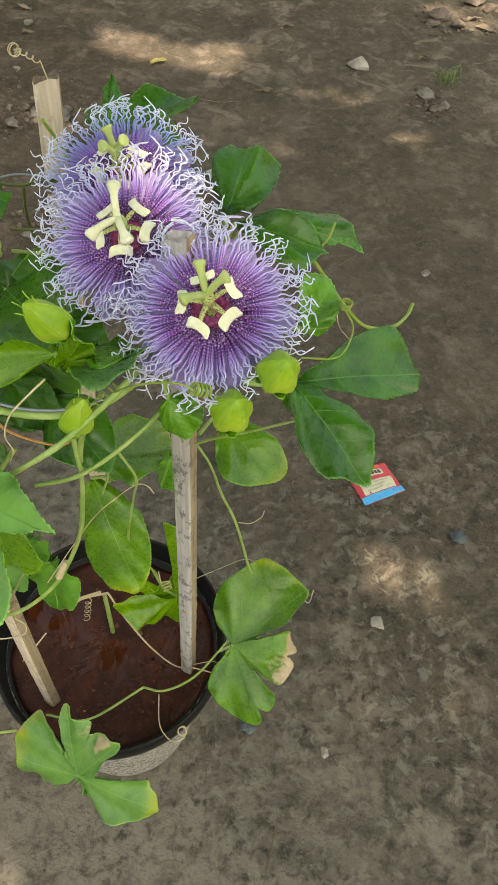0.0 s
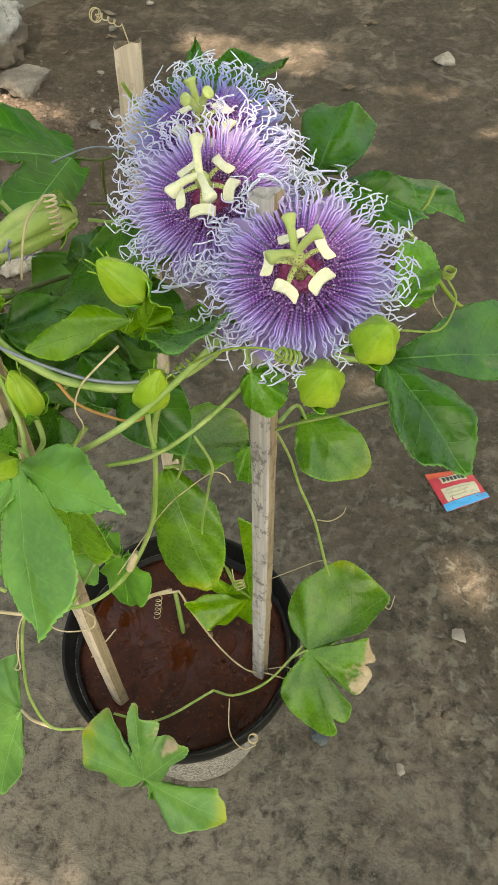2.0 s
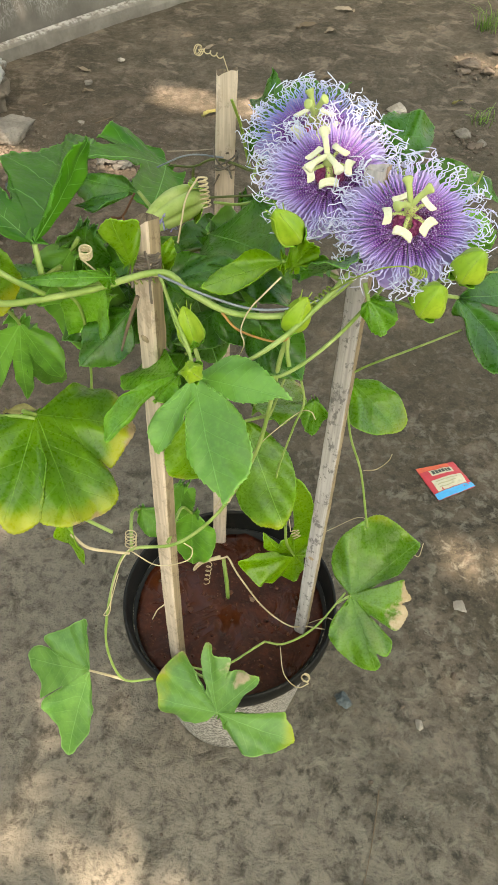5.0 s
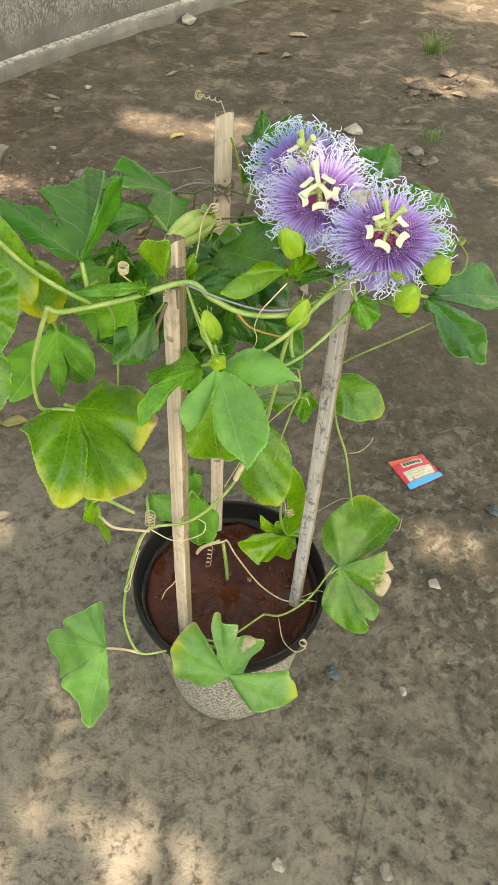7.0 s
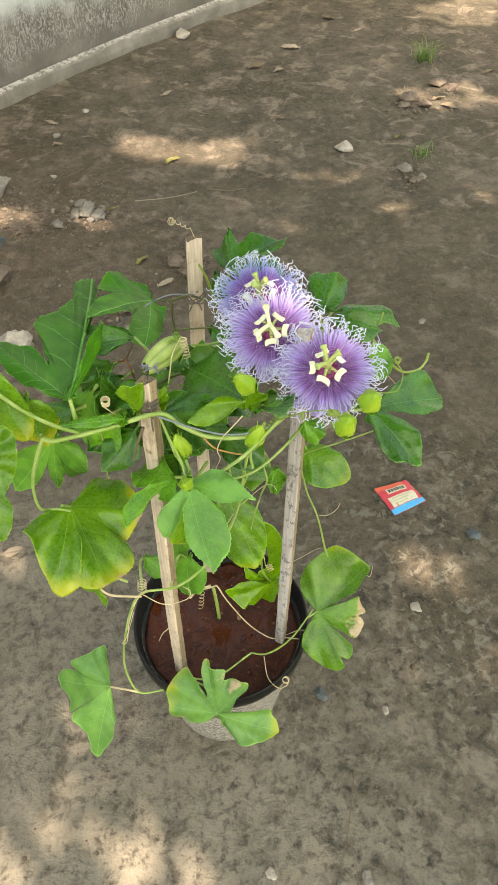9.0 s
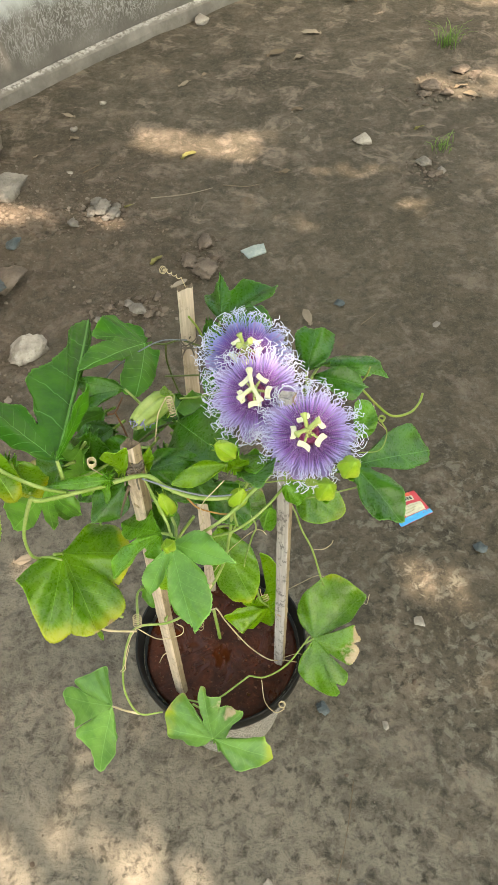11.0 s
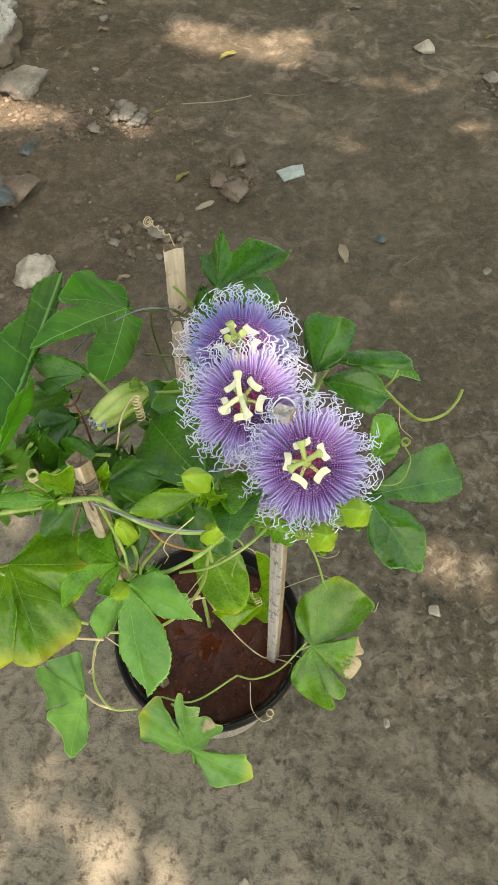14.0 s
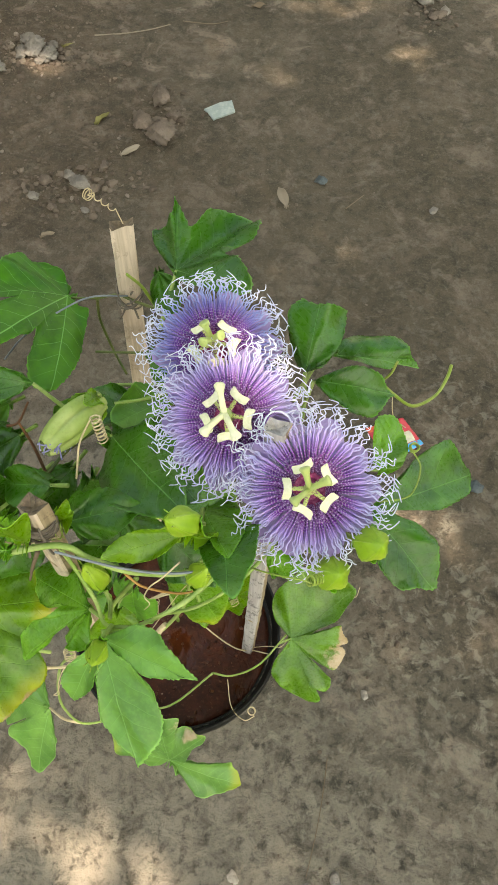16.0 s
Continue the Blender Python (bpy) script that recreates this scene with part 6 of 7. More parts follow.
hp.done("withered_corona", k.m, ct, pod, "withered blue-violet threads showing at the mouth")
for q in range(3):
    a = q * 2.1
    d = math.cos(a) * Fp[0] + math.sin(a) * Fp[1]
    j = cb + d * 0.003
    leaf(pod, j, [j + d * 0.012 + Fp[2] * 0.016], 0.4, LEAF_YOUNG, normal=-d, name="bract", seed=60 + q, arch=-0.1, wave=0.001)

# tendrils
tendril(np.vstack([smooth_line([(-0.116, 0.480, 0.780), (-0.120, 0.484, 0.789)], 4), coil((-0.120, 0.484, 0.789), (-0.55, 0.5, -0.05), 0.0014, 3.5, 0.024, 60), coil((-0.136, 0.500, 0.787), (-0.6, 0.5, 0.0), 0.0036, 2.2, 0.004, 50)]), 0.0006, 0.0005, STRAW, "dry corkscrew tendril on the rear stake's top", 170)
tendril(np.vstack([smooth_line([(-0.133, 0.312, 0.745), (-0.131, 0.314, 0.755), (-0.128, 0.322, 0.770), (-0.122, 0.334, 0.777)], 20), coil((-0.122, 0.334, 0.777), (0.15, -0.3, -0.8), 0.0027, 7.0, 0.018, 110)]), 0.0009, 0.0007, STRAW, "pale corkscrew tendril over the closed flower", 220)
tendril(np.vstack([smooth_line([(-0.138, 0.274, 0.748), (-0.158, 0.270, 0.746), (-0.172, 0.272, 0.748), (-0.184, 0.276, 0.755)], 24), coil((-0.184, 0.276, 0.755), (0.1, -0.1, 0.8), 0.0034, 4.0, 0.006, 60)]), 0.0008, 0.0009, STRAW, "dry tendril ending in a tight coil", 130)
tendril(coil((-0.157, 0.272, 0.744), (1, 0.1, 0.1), 0.0052, 6, 0.022, 100), 0.0006, 0.0006, TENDRIL, "fine green coils gripping the vine", 150)
tendril([(-0.101, 0.257, 0.737), (-0.091, 0.252, 0.729), (-0.073, 0.250, 0.724), (-0.064, 0.251, 0.724), (-0.062, 0.252, 0.729), (-0.065, 0.254, 0.735)], 0.0012, 0.0009, RUST, "orange-brown looping tendril")
tendril([(-0.068, 0.254, 0.766), (-0.078, 0.248, 0.757), (-0.085, 0.246, 0.748), (-0.089, 0.244, 0.736), (-0.087, 0.243, 0.726), (-0.091, 0.243, 0.714)], 0.0008, 0.0004, STRAW, "pale hanging tendril")
tendril(coil((-0.048, 0.2565, 0.7435), (0.8, 0.6, 0.55), 0.0027, 5, 0.015, 90), 0.0007, 0.0007, TENDRIL, "green coils round the stem", 140)
tendril([(-0.040, 0.262, 0.752), (-0.030, 0.250, 0.770), (-0.018, 0.242, 0.783), (-0.006, 0.238, 0.788), (0.0, 0.237, 0.785)], 0.0008, 0.0006, TENDRIL, "thin green tendril arched under the front flower")
tendril(coil((-0.001, 0.236, 0.786), (0.7, 0.3, -0.5), 0.0024, 4, 0.008, 90), 0.0009, 0.0009, TENDRIL, "", 130)
tendril([(0.040, 0.380, 0.742), (0.052, 0.400, 0.725), (0.072, 0.410, 0.690), (0.094, 0.418, 0.660), (0.118, 0.440, 0.640), (0.132, 0.462, 0.632), (0.137, 0.474, 0.634)], 0.0018, 0.0022, TENDRIL, "bare yellow-green shoot tip reaching outwards", 40)
tendril([(0.072, 0.410, 0.690), (0.074, 0.398, 0.678), (0.084, 0.398, 0.664), (0.088, 0.402, 0.655)], 0.0006, 0.0005, STRAW)
tendril([(0.046, 0.385, 0.735), (0.056, 0.384, 0.752), (0.060, 0.388, 0.762)], 0.0013, 0.0012, TENDRIL)
tendril(np.vstack([smooth_line([(0.045, 0.300, 0.745), (0.064, 0.306, 0.742), (0.071, 0.322, 0.746), (0.066, 0.330, 0.752)], 20), coil((0.064, 0.331, 0.752), (0.1, -0.2, 0.9), 0.0026, 3.5, 0.004, 60)]), 0.0008, 0.0007, TENDRIL, "green tendril coiled tight on a leaf", 120)
tendril([(-0.226, 0.258, 0.500), (-0.214, 0.256, 0.485), (-0.193, 0.258, 0.478), (-0.181, 0.260, 0.474)], 0.0022, 0.0018, STRAW, "dead whitish leaf stalk")
tendril([(-0.181, 0.264, 0.472), (-0.157, 0.254, 0.468), (-0.132, 0.254, 0.478), (-0.127, 0.256, 0.492), (-0.134, 0.258, 0.498)], 0.0009, 0.0007, STRAW)
tendril([(-0.181, 0.262, 0.478), (-0.190, 0.258, 0.46), (-0.200, 0.254, 0.425), (-0.207, 0.252, 0.385), (-0.213, 0.252, 0.380), (-0.205, 0.252, 0.400), (-0.192, 0.254, 0.450)], 0.0008, 0.0006, STRAW, "", 50)
tendril(coil((-0.178, 0.264, 0.474), (0.1, 0.1, 1), 0.0046, 4, 0.018, 80), 0.0007, 0.0007, STRAW, "", 110)
tendril(coil((-0.132, 0.378, 0.284), (-0.1, -0.35, -0.9), 0.0030, 5, 0.030, 90), 0.0007, 0.0006, STRAW, "dry corkscrew tendril over the soil", 130)
tendril([(-0.160, 0.330, 0.300), (-0.172, 0.322, 0.283), (-0.180, 0.318, 0.276), (-0.186, 0.314, 0.262)], 0.0012, 0.0009, STRAW)
tendril(np.vstack([smooth_line([(-0.045, 0.292, 0.262), (-0.040, 0.262, 0.262), (-0.026, 0.248, 0.262), (-0.014, 0.252, 0.264)], 24), coil((-0.016, 0.253, 0.264), (0.2, 0.1, 0.9), 0.0042, 2.5, 0.004, 50)]), 0.0008, 0.0007, STRAW, "dry tendril curled over the pot's rim", 110)
tendril([(-0.016, 0.334, 0.238), (0.004, 0.330, 0.262), (0.016, 0.330, 0.258), (0.026, 0.338, 0.270)], 0.0007, 0.0005, STRAW)
tendril([(-0.030, 0.380, 0.330), (0.004, 0.392, 0.345), (0.030, 0.396, 0.362), (0.046, 0.392, 0.356)], 0.0007, 0.0005, STRAW)
tendril([(-0.110, 0.275, 0.525), (-0.080, 0.300, 0.570), (-0.062, 0.308, 0.590), (-0.048, 0.310, 0.605), (-0.040, 0.308, 0.608), (-0.036, 0.308, 0.600)], 0.0006, 0.0006, STRAW)
tendril(np.vstack([smooth_line([(-0.046, 0.345, 0.42), (-0.044, 0.342, 0.405)], 6), coil((-0.044, 0.342, 0.405), (0.2, -0.4, -0.3), 0.0040, 3, 0.008, 60)]), 0.0007, 0.0006, STRAW, "", 80)
tendril([(0.020, 0.372, 0.468), (0.030, 0.366, 0.478), (0.038, 0.362, 0.495), (0.040, 0.362, 0.505)], 0.0008, 0.0006, STRAW)
tendril([(0.074, 0.372, 0.362), (0.084, 0.372, 0.345), (0.094, 0.366, 0.340), (0.097, 0.372, 0.356)], 0.0007, 0.0006, STRAW)
tendril([(-0.152, 0.270, 0.735), (-0.160, 0.268, 0.712), (-0.165, 0.266, 0.695)], 0.0022, 0.0010, BARK, "dry grey-brown leaf sheath hanging from the twine")


# ---- loose things on the ground ----
rock("rock", (-1.07, 2.03), (0.46, 0.36, 0.25), STONE_LIMED, 31, "large rough rock with whitewash on its top beside the wall", turn=0.25, sub=5, sink=0.12, rugged=1.3)
rock("rock", (-0.95, 1.435), (0.42, 0.32, 0.15), STONE_BLUE, 34, "angular blue-grey slate rock half sunk in earth", turn=-0.5, sharp=1.0, sub=5, sink=0.2, rugged=0.7)
rock("rock", (-0.735, 1.455), (0.13, 0.10, 0.05), STONE_BROWN, 36, "brown earth-crusted stone beside the slate rock", turn=0.4)
rock("rock", (-0.618, 1.195), (0.095, 0.075, 0.060), STONE_PALE, 38, "small pale whitish rough rock", turn=0.3, rugged=1.2)
rock("rock", (-0.815, 1.855), (0.13, 0.10, 0.06), STONE_GREY, 40, "flat grey-green stone lying on rubble", turn=0.6, sharp=0.9)
rock("rock", (-1.02, 1.86), (0.11, 0.07, 0.05), STONE_PALE, 44, "flat pale stone among rubble", turn=0.2)
rock("stone", (-0.75, 1.60), (0.055, 0.045, 0.025), STONE_BLUE, 41, "small blue-grey stone chip", "stone", 0.7, 0.9)
for q, (x, y, sx, sy, sz) in enumerate(((-0.216, 1.500, 0.085, 0.060, 0.040), (-0.262, 1.548, 0.042, 0.060, 0.03), (-0.222, 1.622, 0.070, 0.045, 0.03), (-0.19, 1.56, 0.03, 0.03, 0.02))):
    tagged(rock("earth_clod", (x, y), (sx, sy, sz), STONE_BROWN, 50 + q, "crumbly grey-brown clod of earth", "clod", q * 0.8, 0.4, rugged=2.0), group="clods of earth")
for q, (x, y, s) in enumerate(((-0.375, 1.345, 0.05), (-0.345, 1.335, 0.035), (-0.405, 1.375, 0.035), (-0.45, 1.36, 0.03), (-0.47, 1.31, 0.03), (-0.33, 1.40, 0.03), (-0.36, 1.28, 0.02), (-0.43, 1.28, 0.022))):
    tagged(rock("stone", (x, y), (s, s * 0.8, s * 0.6), STONE_BROWN if q % 2 else STONE_GREY, 60 + q, "small brown-grey stone among crumbled earth", "stone", q * 0.9, rugged=1.8), group="stones by the stake")
for q, (x, y, s) in enumerate(((-0.53, 1.775, 0.065), (-0.50, 1.755, 0.045), (-0.56, 1.765, 0.045), (-0.545, 1.805, 0.04), (-0.60, 1.70, 0.04), (-0.49, 1.80, 0.03), (-0.515, 1.735, 0.03))):
    tagged(rock("rubble_lump", (x, y), (s, s * 0.85, s * 0.6), STONE_GREY, 70 + q, "grey crumbled lump of mortar rubble", "rubble", q * 1.1, rugged=2.4), group="rubble lumps")
for q, (x, y, s, mt) in enumerate(((0.248, 2.165, 0.062, STONE_PALE), (0.50, 2.50, 0.075, STONE_BROWN), (0.47, 2.46, 0.05, STONE_BROWN), (0.55, 2.47, 0.05, STONE_BROWN), (0.42, 2.02, 0.055, STONE_GREY), (0.455, 1.97, 0.035, STONE_BROWN), (0.47, 1.985, 0.03, STONE_GREY), (0.43, 1.955, 0.03, STONE_BROWN), (-0.33, 3.09, 0.075, STONE_PALE), (0.62, 2.62, 0.06, STONE_BROWN), (0.66, 2.58, 0.05, STONE_BROWN), (-0.63, 2.42, 0.03, STONE_PALE), (0.053, 0.349, 0.028, STONE_BLUE), (0.132, 1.376, 0.03, STONE_BLUE), (0.36, 0.66, 0.03, STONE_BLUE), (0.364, 1.30, 0.02, STONE_GREY), (0.10, 0.085, 0.02, STONE_GREY), (0.065, 0.075, 0.018, STONE_GREY), (-0.66, 1.98, 0.022, STONE_PALE), (-0.70, 2.25, 0.03, STONE_GREY))):
    tagged(rock("stone", (x, y), (s, s * 0.8, s * 0.5), mt, 90 + q, "loose stone lying on the bare earth", "stone", q * 0.7), group="scattered stones")
rock("pebble", (0.229, 0.506), (0.019, 0.024, 0.012), STONE_PALE, 120, "smooth whitish pebble on the earth", "pebble", 0.1, 0.2)
rock("pebble", (0.154, 0.321), (0.011, 0.014, 0.008), STONE_PALE, 121, "tiny white chip on the earth", "pebble", 0.5)
rock("pebble", (-0.036, 0.090), (0.014, 0.020, 0.005), STONE_PALE, 123, "flat white chip near the pot", "pebble", 0.4)


def flat_scrap(name, pts, z, thick, material, label, category, lift=None):
    """A thin flat scrap with a rounded outline."""
    n = len(pts)
    c = np.mean(pts, axis=0)
    top, bot = [], []
    for q, (x, y) in enumerate(pts):
        dz = lift[q] if lift else 0.0
        e = earth(x, y)
        top.append((x, y, e + z + thick + dz))
        bot.append((x, y, e + z + dz))
    verts = top + bot + [(c[0], c[1], earth(*c) + z + thick * 1.6)]
    faces = [(q, (q + 1) % n, 2 * n) for q in range(n)] + [(q, n + q, n + (q + 1) % n, (q + 1) % n) for q in range(n)] + [tuple(n + q for q in range(n))[::-1]]
    return tagged(solid(name, verts, faces, material, (c[0], c[1], earth(*c)), smooth=False), label, category)


flat_scrap("tile_chip", [(-0.126, 1.588), (-0.104, 1.556), (-0.056, 1.586), (-0.064, 1.620), (-0.09, 1.612)], -0.001, 0.005, CHIP, "broken pale blue-green tile chip lying flat", "tile chip")


def dry_leaf(x, y, length, turn, material, label, category, curl=0.35, seed=0):
    d = np.array((math.cos(turn), math.sin(turn), 0.0))
    z = earth(x, y) + 0.004
    ob = leaf(None, (x, y, z), [(x + d[0] * length, y + d[1] * length, z + 0.004)], 0.22, material, normal=(0, 0, 1), fold=curl, arch=0.10, wave=0.002, saw=0.0, seed=seed, name=category.replace(" ", "_"))
    return tagged(ob, label, category)


rng = np.random.RandomState(77)
for q, (x, y, l, a) in enumerate(((0.056, 1.30, 0.055, 1.9), (-0.066, 2.766, 0.075, 0.5), (0.135, 2.953, 0.075, 3.1), (-0.374, 2.536, 0.05, 0.6), (-0.30, 2.60, 0.03, 0.9), (-0.71, 2.33, 0.05, 2.9), (-0.70, 2.18, 0.035, 0.1), (-0.79, 2.06, 0.03, 0.3), (0.03, 2.73, 0.05, 0.6), (0.29, 3.25, 0.06, 2.8), (0.80, 2.72, 0.06, 0.4), (0.66, 2.44, 0.06, 2.8), (-0.53, 0.62, 0.05, 0.2), (-0.44, 1.20, 0.03, 0.4), (0.02, 2.36, 0.04, 0.2), (-0.02, 1.98, 0.035, 0.1), (0.58, 2.50, 0.05, 0.3), (-0.30, 1.44, 0.045, 0.5))):
    tagged(dry_leaf(x, y, l, a, LITTER, "curled dry buff leaf scrap on the earth", "dry leaf", seed=q), group="dry leaf scraps")
for q, (x, y, l, a) in enumerate(((-0.365, 1.540, 0.045, 0.9), (-0.325, 2.065, 0.055, 0.7), (0.414, 2.228, 0.035, 0.4), (-0.47, 1.80, 0.028, 0.2), (-0.56, 0.85, 0.06, 0.1), (0.93, 2.30, 0.05, 1.0), (0.90, 2.25, 0.04, 2.0))):
    tagged(dry_leaf(x, y, l, a, FALLEN, "small yellow fallen leaf on the earth", "fallen leaf", seed=30 + q), group="fallen leaves")


def twig(pts, r, label, material=LITTER):
    line = smooth_line([(x, y, earth(x, y) + r * 1.2) for x, y in pts], 8 * len(pts))
    v, f, u = sweep(line, np.linspace(r, r * 0.6, len(line)), 6)
    return tagged(solid("twig", v, f, material, line[0]), label, "twig", "twigs on the ground")


twig([(0.096, 0.235), (0.090, 0.200), (0.083, 0.166), (0.074, 0.130), (0.062, 0.090)], 0.0008, "thin dry straw stalk lying on the earth")
twig([(-0.40, 1.85), (-0.33, 1.86), (-0.27, 1.875), (-0.22, 1.90)], 0.0018, "thin dry twig on the earth")
twig([(-0.19, 1.915), (-0.12, 1.91), (-0.08, 1.92)], 0.0016, "short dry twig on the earth")
twig([(-0.42, 0.58), (-0.36, 0.62), (-0.33, 0.62)], 0.0011, "fine dry stalk on the earth")
twig([(-0.62, 1.98), (-0.58, 2.03)], 0.002, "short straw-coloured twig on the earth")
twig([(0.18, 1.30), (0.22, 1.34)], 0.0015, "short straw-coloured twig on the earth")

# torn sachet
A_, B_, C_, D_ = (np.array(p) for p in ((0.184, 0.767), (0.251, 0.790), (0.282, 0.738), (0.217, 0.702)))


def sachet_at(s, t, z):
    p = A_ * (1 - s) * (1 - t) + B_ * s * (1 - t) + C_ * s * t + D_ * (1 - s) * t
    pillow = 0.0048 * (math.sin(math.pi * min(max(s, 0), 1)) * math.sin(math.pi * min(max(t, 0), 1))) ** 0.6
    crease = 0.0022 * noise.noise(Vector((s * 6, t * 6, 1.0))) + 0.0012 * noise.noise(Vector((s * 15, t * 15, 4.0)))
    return (p[0], p[1], 0.0035 + earth(0.235, 0.755) + pillow + crease + z)


def sachet_patch(name, s0, s1, t0, t1, z, material, label, parent, n=16, under=True):
    g = [(s0 + (s1 - s0) * i / n, t0 + (t1 - t0) * j / n) for j in range(n + 1) for i in range(n + 1)]
    top = [sachet_at(s, t, z) for s, t in g]
    verts = list(top)
    q = [(j * (n + 1) + i, (j + 1) * (n + 1) + i, (j + 1) * (n + 1) + i + 1, j * (n + 1) + i + 1) for j in range(n) for i in range(n)]
    faces = list(q)
    if under:
        m = len(top)
        verts += [(x, y, max(0.0015 + earth(0.235, 0.755), zz - 2 * (zz - earth(0.235, 0.755) - 0.003))) for x, y, zz in top]
        faces += [tuple(m + w for w in f[::-1]) for f in q]
        rim = [i for i in range(n + 1)] + [(j + 1) * (n + 1) - 1 for j in range(1, n + 1)] + [n * (n + 1) + i for i in range(n - 1, -1, -1)] + [j * (n + 1) for j in range(n - 1, 0, -1)]
        faces += [(a, b, m + b, m + a) for a, b in zip(rim, rim[1:] + rim[:1])]
    ob = solid(name, verts, faces, material, sachet_at(0.5, 0.5, 0) if parent is None else ORIGIN[parent.name], parent, label)
    return ob


sachet = tagged(sachet_patch("sachet", 0, 1, 0, 1, 0.0, RED, "", None), "empty red, cream and blue plastic sachet lying on the earth", "sachet")
sachet_patch("top_band", 0.0, 0.80, 0.0, 0.15, 0.0007, ORANGE, "orange-red band with a torn edge", sachet, 8, False)
sachet_patch("window_panel", 0.12, 0.90, 0.46, 0.80, 0.0007, CREAMY, "cream printed panel", sachet, 10, False)
sachet_patch("bottom_band", 0.0, 1.0, 0.82, 1.0, 0.0007, BLUE, "bright blue bottom band", sachet, 10, False)
sachet_patch("nameplate", 0.22, 0.80, 0.17, 0.35, 0.0007, CREAMY, "pale nameplate", sachet, 8, False)
for q in range(6):
    sachet_patch("print_bar", 0.26 + 0.085 * q, 0.325 + 0.085 * q, 0.205, 0.315, 0.0013, INK, "", sachet, 3, False)
for q in range(3):
    sachet_patch("print_line", 0.20, 0.78 - 0.1 * q, 0.52 + 0.09 * q, 0.545 + 0.09 * q, 0.0013, PRINT, "", sachet, 6, False)

# grass tufts
for q, (x, y, n, hgt) in enumerate(((0.60, 2.83, 54, 0.085), (0.49, 2.11, 26, 0.05))):
    hp = Heap()
    for b in range(n):
        a, l = rng.uniform(0, 6.28), hgt * rng.uniform(0.5, 1.2)
        p = np.array((x + rng.normal(0, 0.018), y + rng.normal(0, 0.018), 0.0))
        p[2] = earth(p[0], p[1]) - 0.002
        d = np.array((math.cos(a), math.sin(a), 0))
        hp.add(*sweep(smooth_line([p, p + d * l * 0.25 + (0, 0, l * 0.6), p + d * l * 0.8 + (0, 0, l * 0.75)], 7), np.linspace(0.0013, 0.0003, 7), 4, 0.3))
    tagged(hp.done("grass_tuft", TUFT, (x, y, 0)), "small sparse tuft of green grass in bare earth", "grass", kind="stuff")

# grit and small gravel: thick in crumbled spots, thin elsewhere
hp = Heap()
bm = bmesh.new()
bmesh.ops.create_icosphere(bm, subdivisions=1, radius=1.0)
ball_v = np.array([tuple(q.co) for q in bm.verts])
ball_f = [tuple(q.index for q in fc.verts) for fc in bm.faces]
bm.free()
SPOTS = ((-0.95, 1.74, 0.24, 0.055, 900, 0.0030), (-0.60, 1.76, 0.16, 0.06, 420, 0.0026), (-0.535, 1.775, 0.038, 0.030, 330, 0.0034), (-0.40, 1.35, 0.07, 0.045, 330, 0.0030),
         (-0.72, 1.10, 0.06, 0.10, 260, 0.0030), (-0.225, 1.55, 0.05, 0.06, 160, 0.0028), (0.50, 2.48, 0.08, 0.05, 170, 0.0036), (0.44, 1.985, 0.05, 0.04, 110, 0.0030), (-0.75, 1.55, 0.25, 0.17, 800, 0.0017), (-0.62, 1.90, 0.2, 0.10, 500, 0.0016))
todo = [(rng.normal(x, sx), rng.normal(y, sy), min(rng.gamma(2.0, s * 0.5) + 0.0008, 0.010)) for x, y, sx, sy, n, s in SPOTS for _ in range(n)]
todo += [(rng.uniform(-1.2, 1.0), -0.2 + 3.7 * rng.uniform() ** 1.3, min(rng.gamma(1.6, 0.0007) + 0.0006, 0.006)) for _ in range(1500)]
for x, y, s in todo:
    if (x - PX) ** 2 + (y - PY) ** 2 < 0.0085:
        continue
    sc = s * rng.uniform(0.6, 1.3, 3) * (1, 1, 0.7)
    a = rng.uniform(0, 6.28)
    vv = ball_v * (1 + rng.normal(0, 0.17, (len(ball_v), 1))) * sc
    vv = np.stack([vv[:, 0] * math.cos(a) - vv[:, 1] * math.sin(a), vv[:, 0] * math.sin(a) + vv[:, 1] * math.cos(a), vv[:, 2]], 1)
    hp.add(vv + (x, y, earth(x, y) + 0.1 * s), ball_f)
tagged(hp.done("gravel", GRAVEL, (0, 1, 0), smooth=False), "fine grit and crumbled earth strewn over the ground", "gravel", kind="stuff")

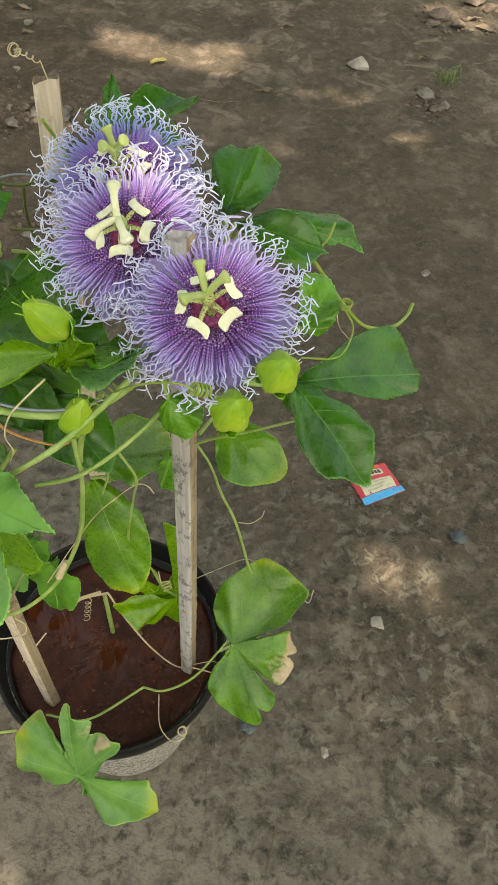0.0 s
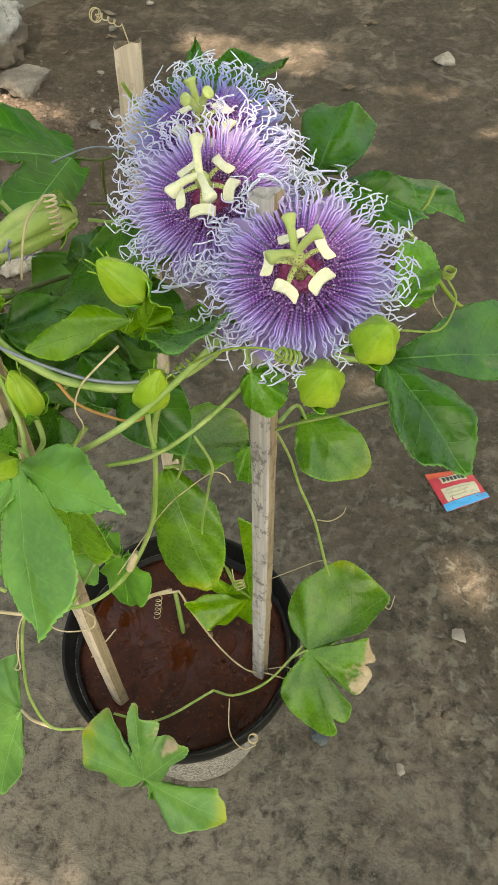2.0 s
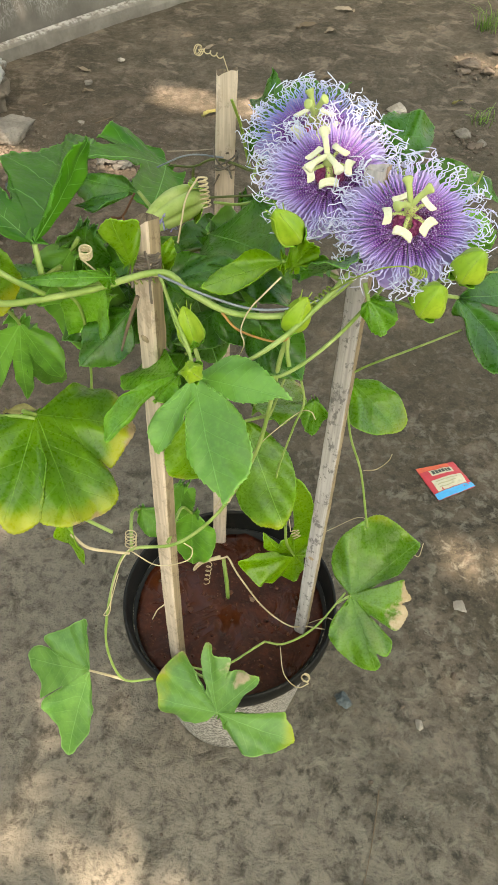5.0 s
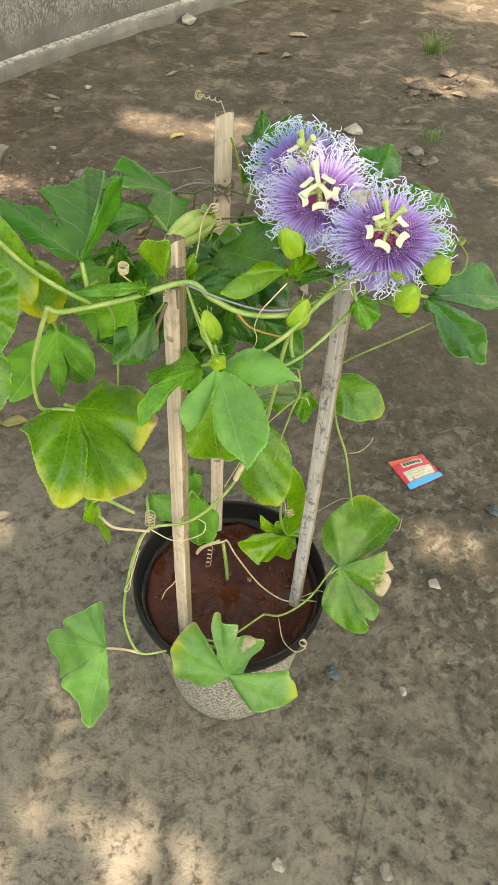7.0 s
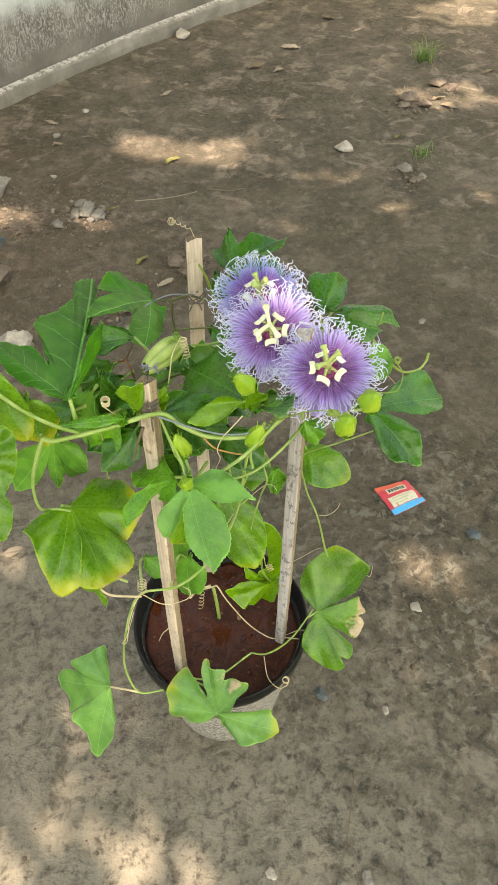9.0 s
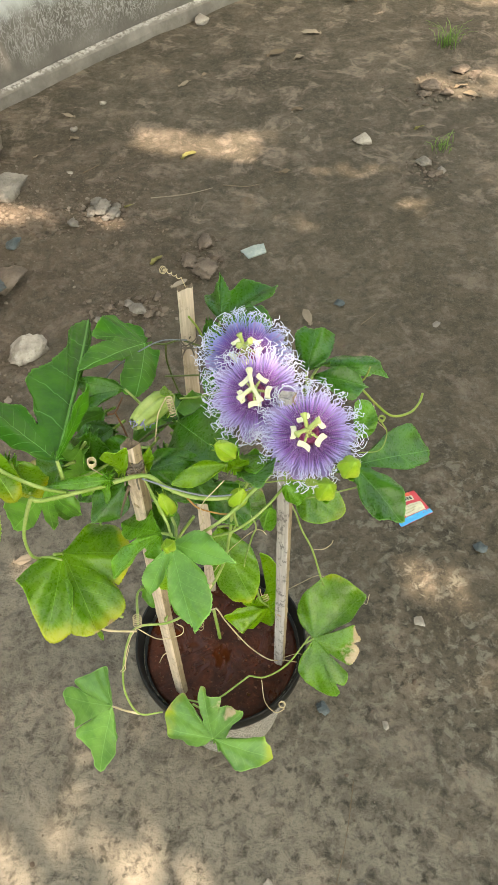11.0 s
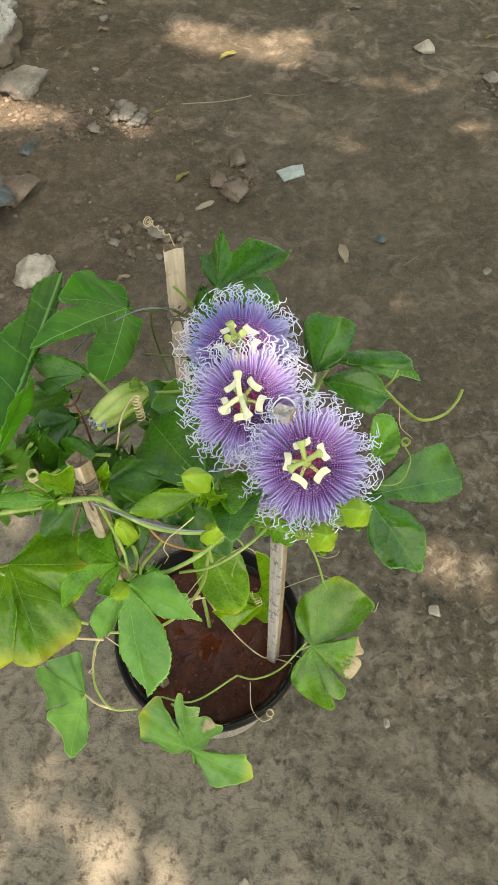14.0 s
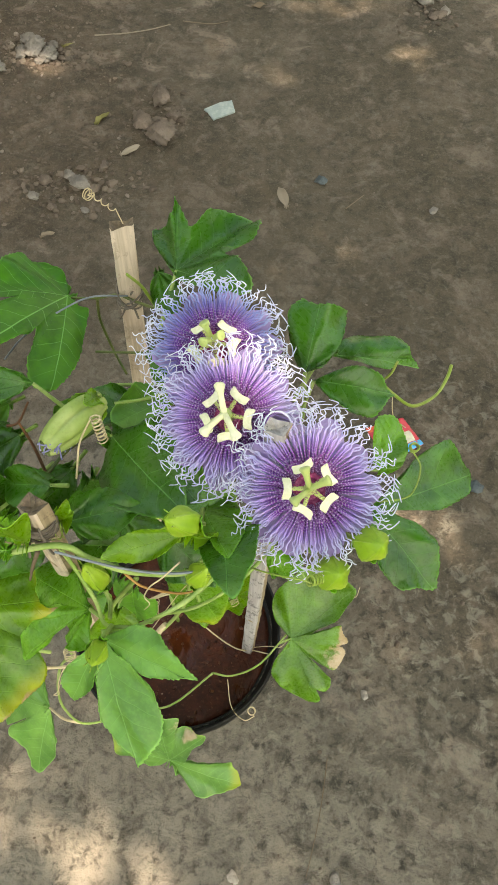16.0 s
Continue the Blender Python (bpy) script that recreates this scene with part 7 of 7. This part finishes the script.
# ---- the shade tree beyond the view ----
CLEAR = [(-0.42, 2.19, 0.07, 0.045, 0.05), (-0.38, 2.13, 0.06, 0.02, 0.1), (-0.26, 2.15, 0.09, 0.05, 0.0), (-0.14, 2.17, 0.08, 0.045, 0.05), (-0.10, 2.07, 0.06, 0.02, 0.3), (-0.03, 2.16, 0.05, 0.03, 0.3), (-1.0, 1.75, 0.26, 0.06, 0.0), (0.264, 0.583, 0.030, 0.022, 0.05), (-0.30, 0.12, 0.07, 0.06, 0.38), (-0.21, 0.07, 0.06, 0.05, 0.45),
         (-0.39, 0.15, 0.07, 0.05, 0.6), (-0.07, 0.06, 0.05, 0.04, 0.4), (0.25, 1.96, 0.14, 0.05, 0.66), (0.37, 1.80, 0.03, 0.012, 0.15), (-0.66, 1.72, 0.14, 0.03, 0.35), (0.92, 3.35, 0.24, 0.11, 0.05),
         (0.64, 2.54, 0.18, 0.08, 0.1), (-0.47, 1.78, 0.08, 0.06, 0.5), (-0.05, 1.72, 0.12, 0.07, 0.45), (-0.236, 0.748, 0.016, 0.014, 0.2), (-0.255, 0.712, 0.050, 0.036, 0.60), (-0.21, 0.655, 0.04, 0.03, 0.8), (-0.48, 0.04, 0.36, 0.22, 0.74), (0.4, 0.15, 0.4, 0.3, 0.90), (-0.36, 0.30, 0.10, 0.07, 0.72),
         (0.36, 0.46, 0.03, 0.02, 0.5), (0.70, 1.90, 0.10, 0.08, 0.25), (0.12, 1.10, 0.08, 0.05, 0.5), (0.16, 0.95, 0.07, 0.04, 0.55)]
THINNED = [(0.016, 1.351, 0.06, 0.035, 0.5), (0.145, 1.248, 0.06, 0.035, 0.5), (0.337, 1.844, 0.07, 0.03, 0.35), (0.194, 1.984, 0.10, 0.03, 0.4), (-0.069, 1.894, 0.09, 0.03, 0.4), (0.30, 1.02, 0.04, 0.03, 0.6)]
rng, thin = np.random.RandomState(2024), np.random.RandomState(7)
tree = base_empty("shade_tree", (3.4, -2.6, 0.0), "leafy tree outside the yard that dapples the ground", "tree")
hub = np.array((2.4, -1.7, 3.3))
v, f, u = sweep(smooth_line([(3.4, -2.6, -0.05), (3.3, -2.5, 1.7), tuple(hub)], 24), np.linspace(0.2, 0.13, 24), 12)
solid("trunk", v, f, BARK, (3.4, -2.6, 0), tree)
cv, cn = [], 0
limb_ends = []
for q in range(42000):
    g = np.array((rng.normal(0.0, 1.25), rng.normal(1.6, 1.75)))
    lump = noise.noise(Vector((g[0] * 0.9, g[1] * 0.9, 11.0)))
    if ((g[0] / 1.95) ** 2 + ((g[1] - 1.6) / 2.8) ** 2) > 1.0 + 0.3 * lump:
        continue
    h = rng.uniform(3.4, 4.9)
    skip = False
    for x, y, rx, ry, keep in CLEAR:
        if ((g[0] - x) / (rx + 0.042)) ** 2 + ((g[1] - y) / (ry + 0.042)) ** 2 < 1 and rng.uniform() > keep:
            skip = True
    if skip:
        continue
    p = np.array((g[0], g[1], 0)) + np.array(SUN_TO) / SUN_TO.z * h
    if q % 3400 == 0:
        limb_ends.append(p)
    a = unit(rng.normal(0, 1, 3) * (1, 1, 0.45))
    b = unit(np.cross(a, rng.normal(0, 1, 3) * (0.5, 0.5, 1)))
    l, w = rng.uniform(0.042, 0.072), rng.uniform(0.025, 0.036)
    if any(((g[0] - x) / (rx + 0.03)) ** 2 + ((g[1] - y) / (ry + 0.03)) ** 2 < 1 and thin.uniform() > keep for x, y, rx, ry, keep in THINNED):
        continue
    cv += [p - a * l, p + b * w, p + a * l, p - b * w]
    cn += 1
solid("crown", np.array(cv), [(4 * i, 4 * i + 1, 4 * i + 2, 4 * i + 3) for i in range(cn)], GRASS, tuple(hub), tree, smooth=False)["kind"] = "stuff"
for e in limb_ends:
    v, f, u = sweep(smooth_line([tuple(hub), tuple(hub * 0.5 + e * 0.5 + (0, 0, 0.35)), tuple(e)], 14), np.linspace(0.028, 0.006, 14), 7)
    solid("limb", v, f, BARK, tuple(hub), tree)
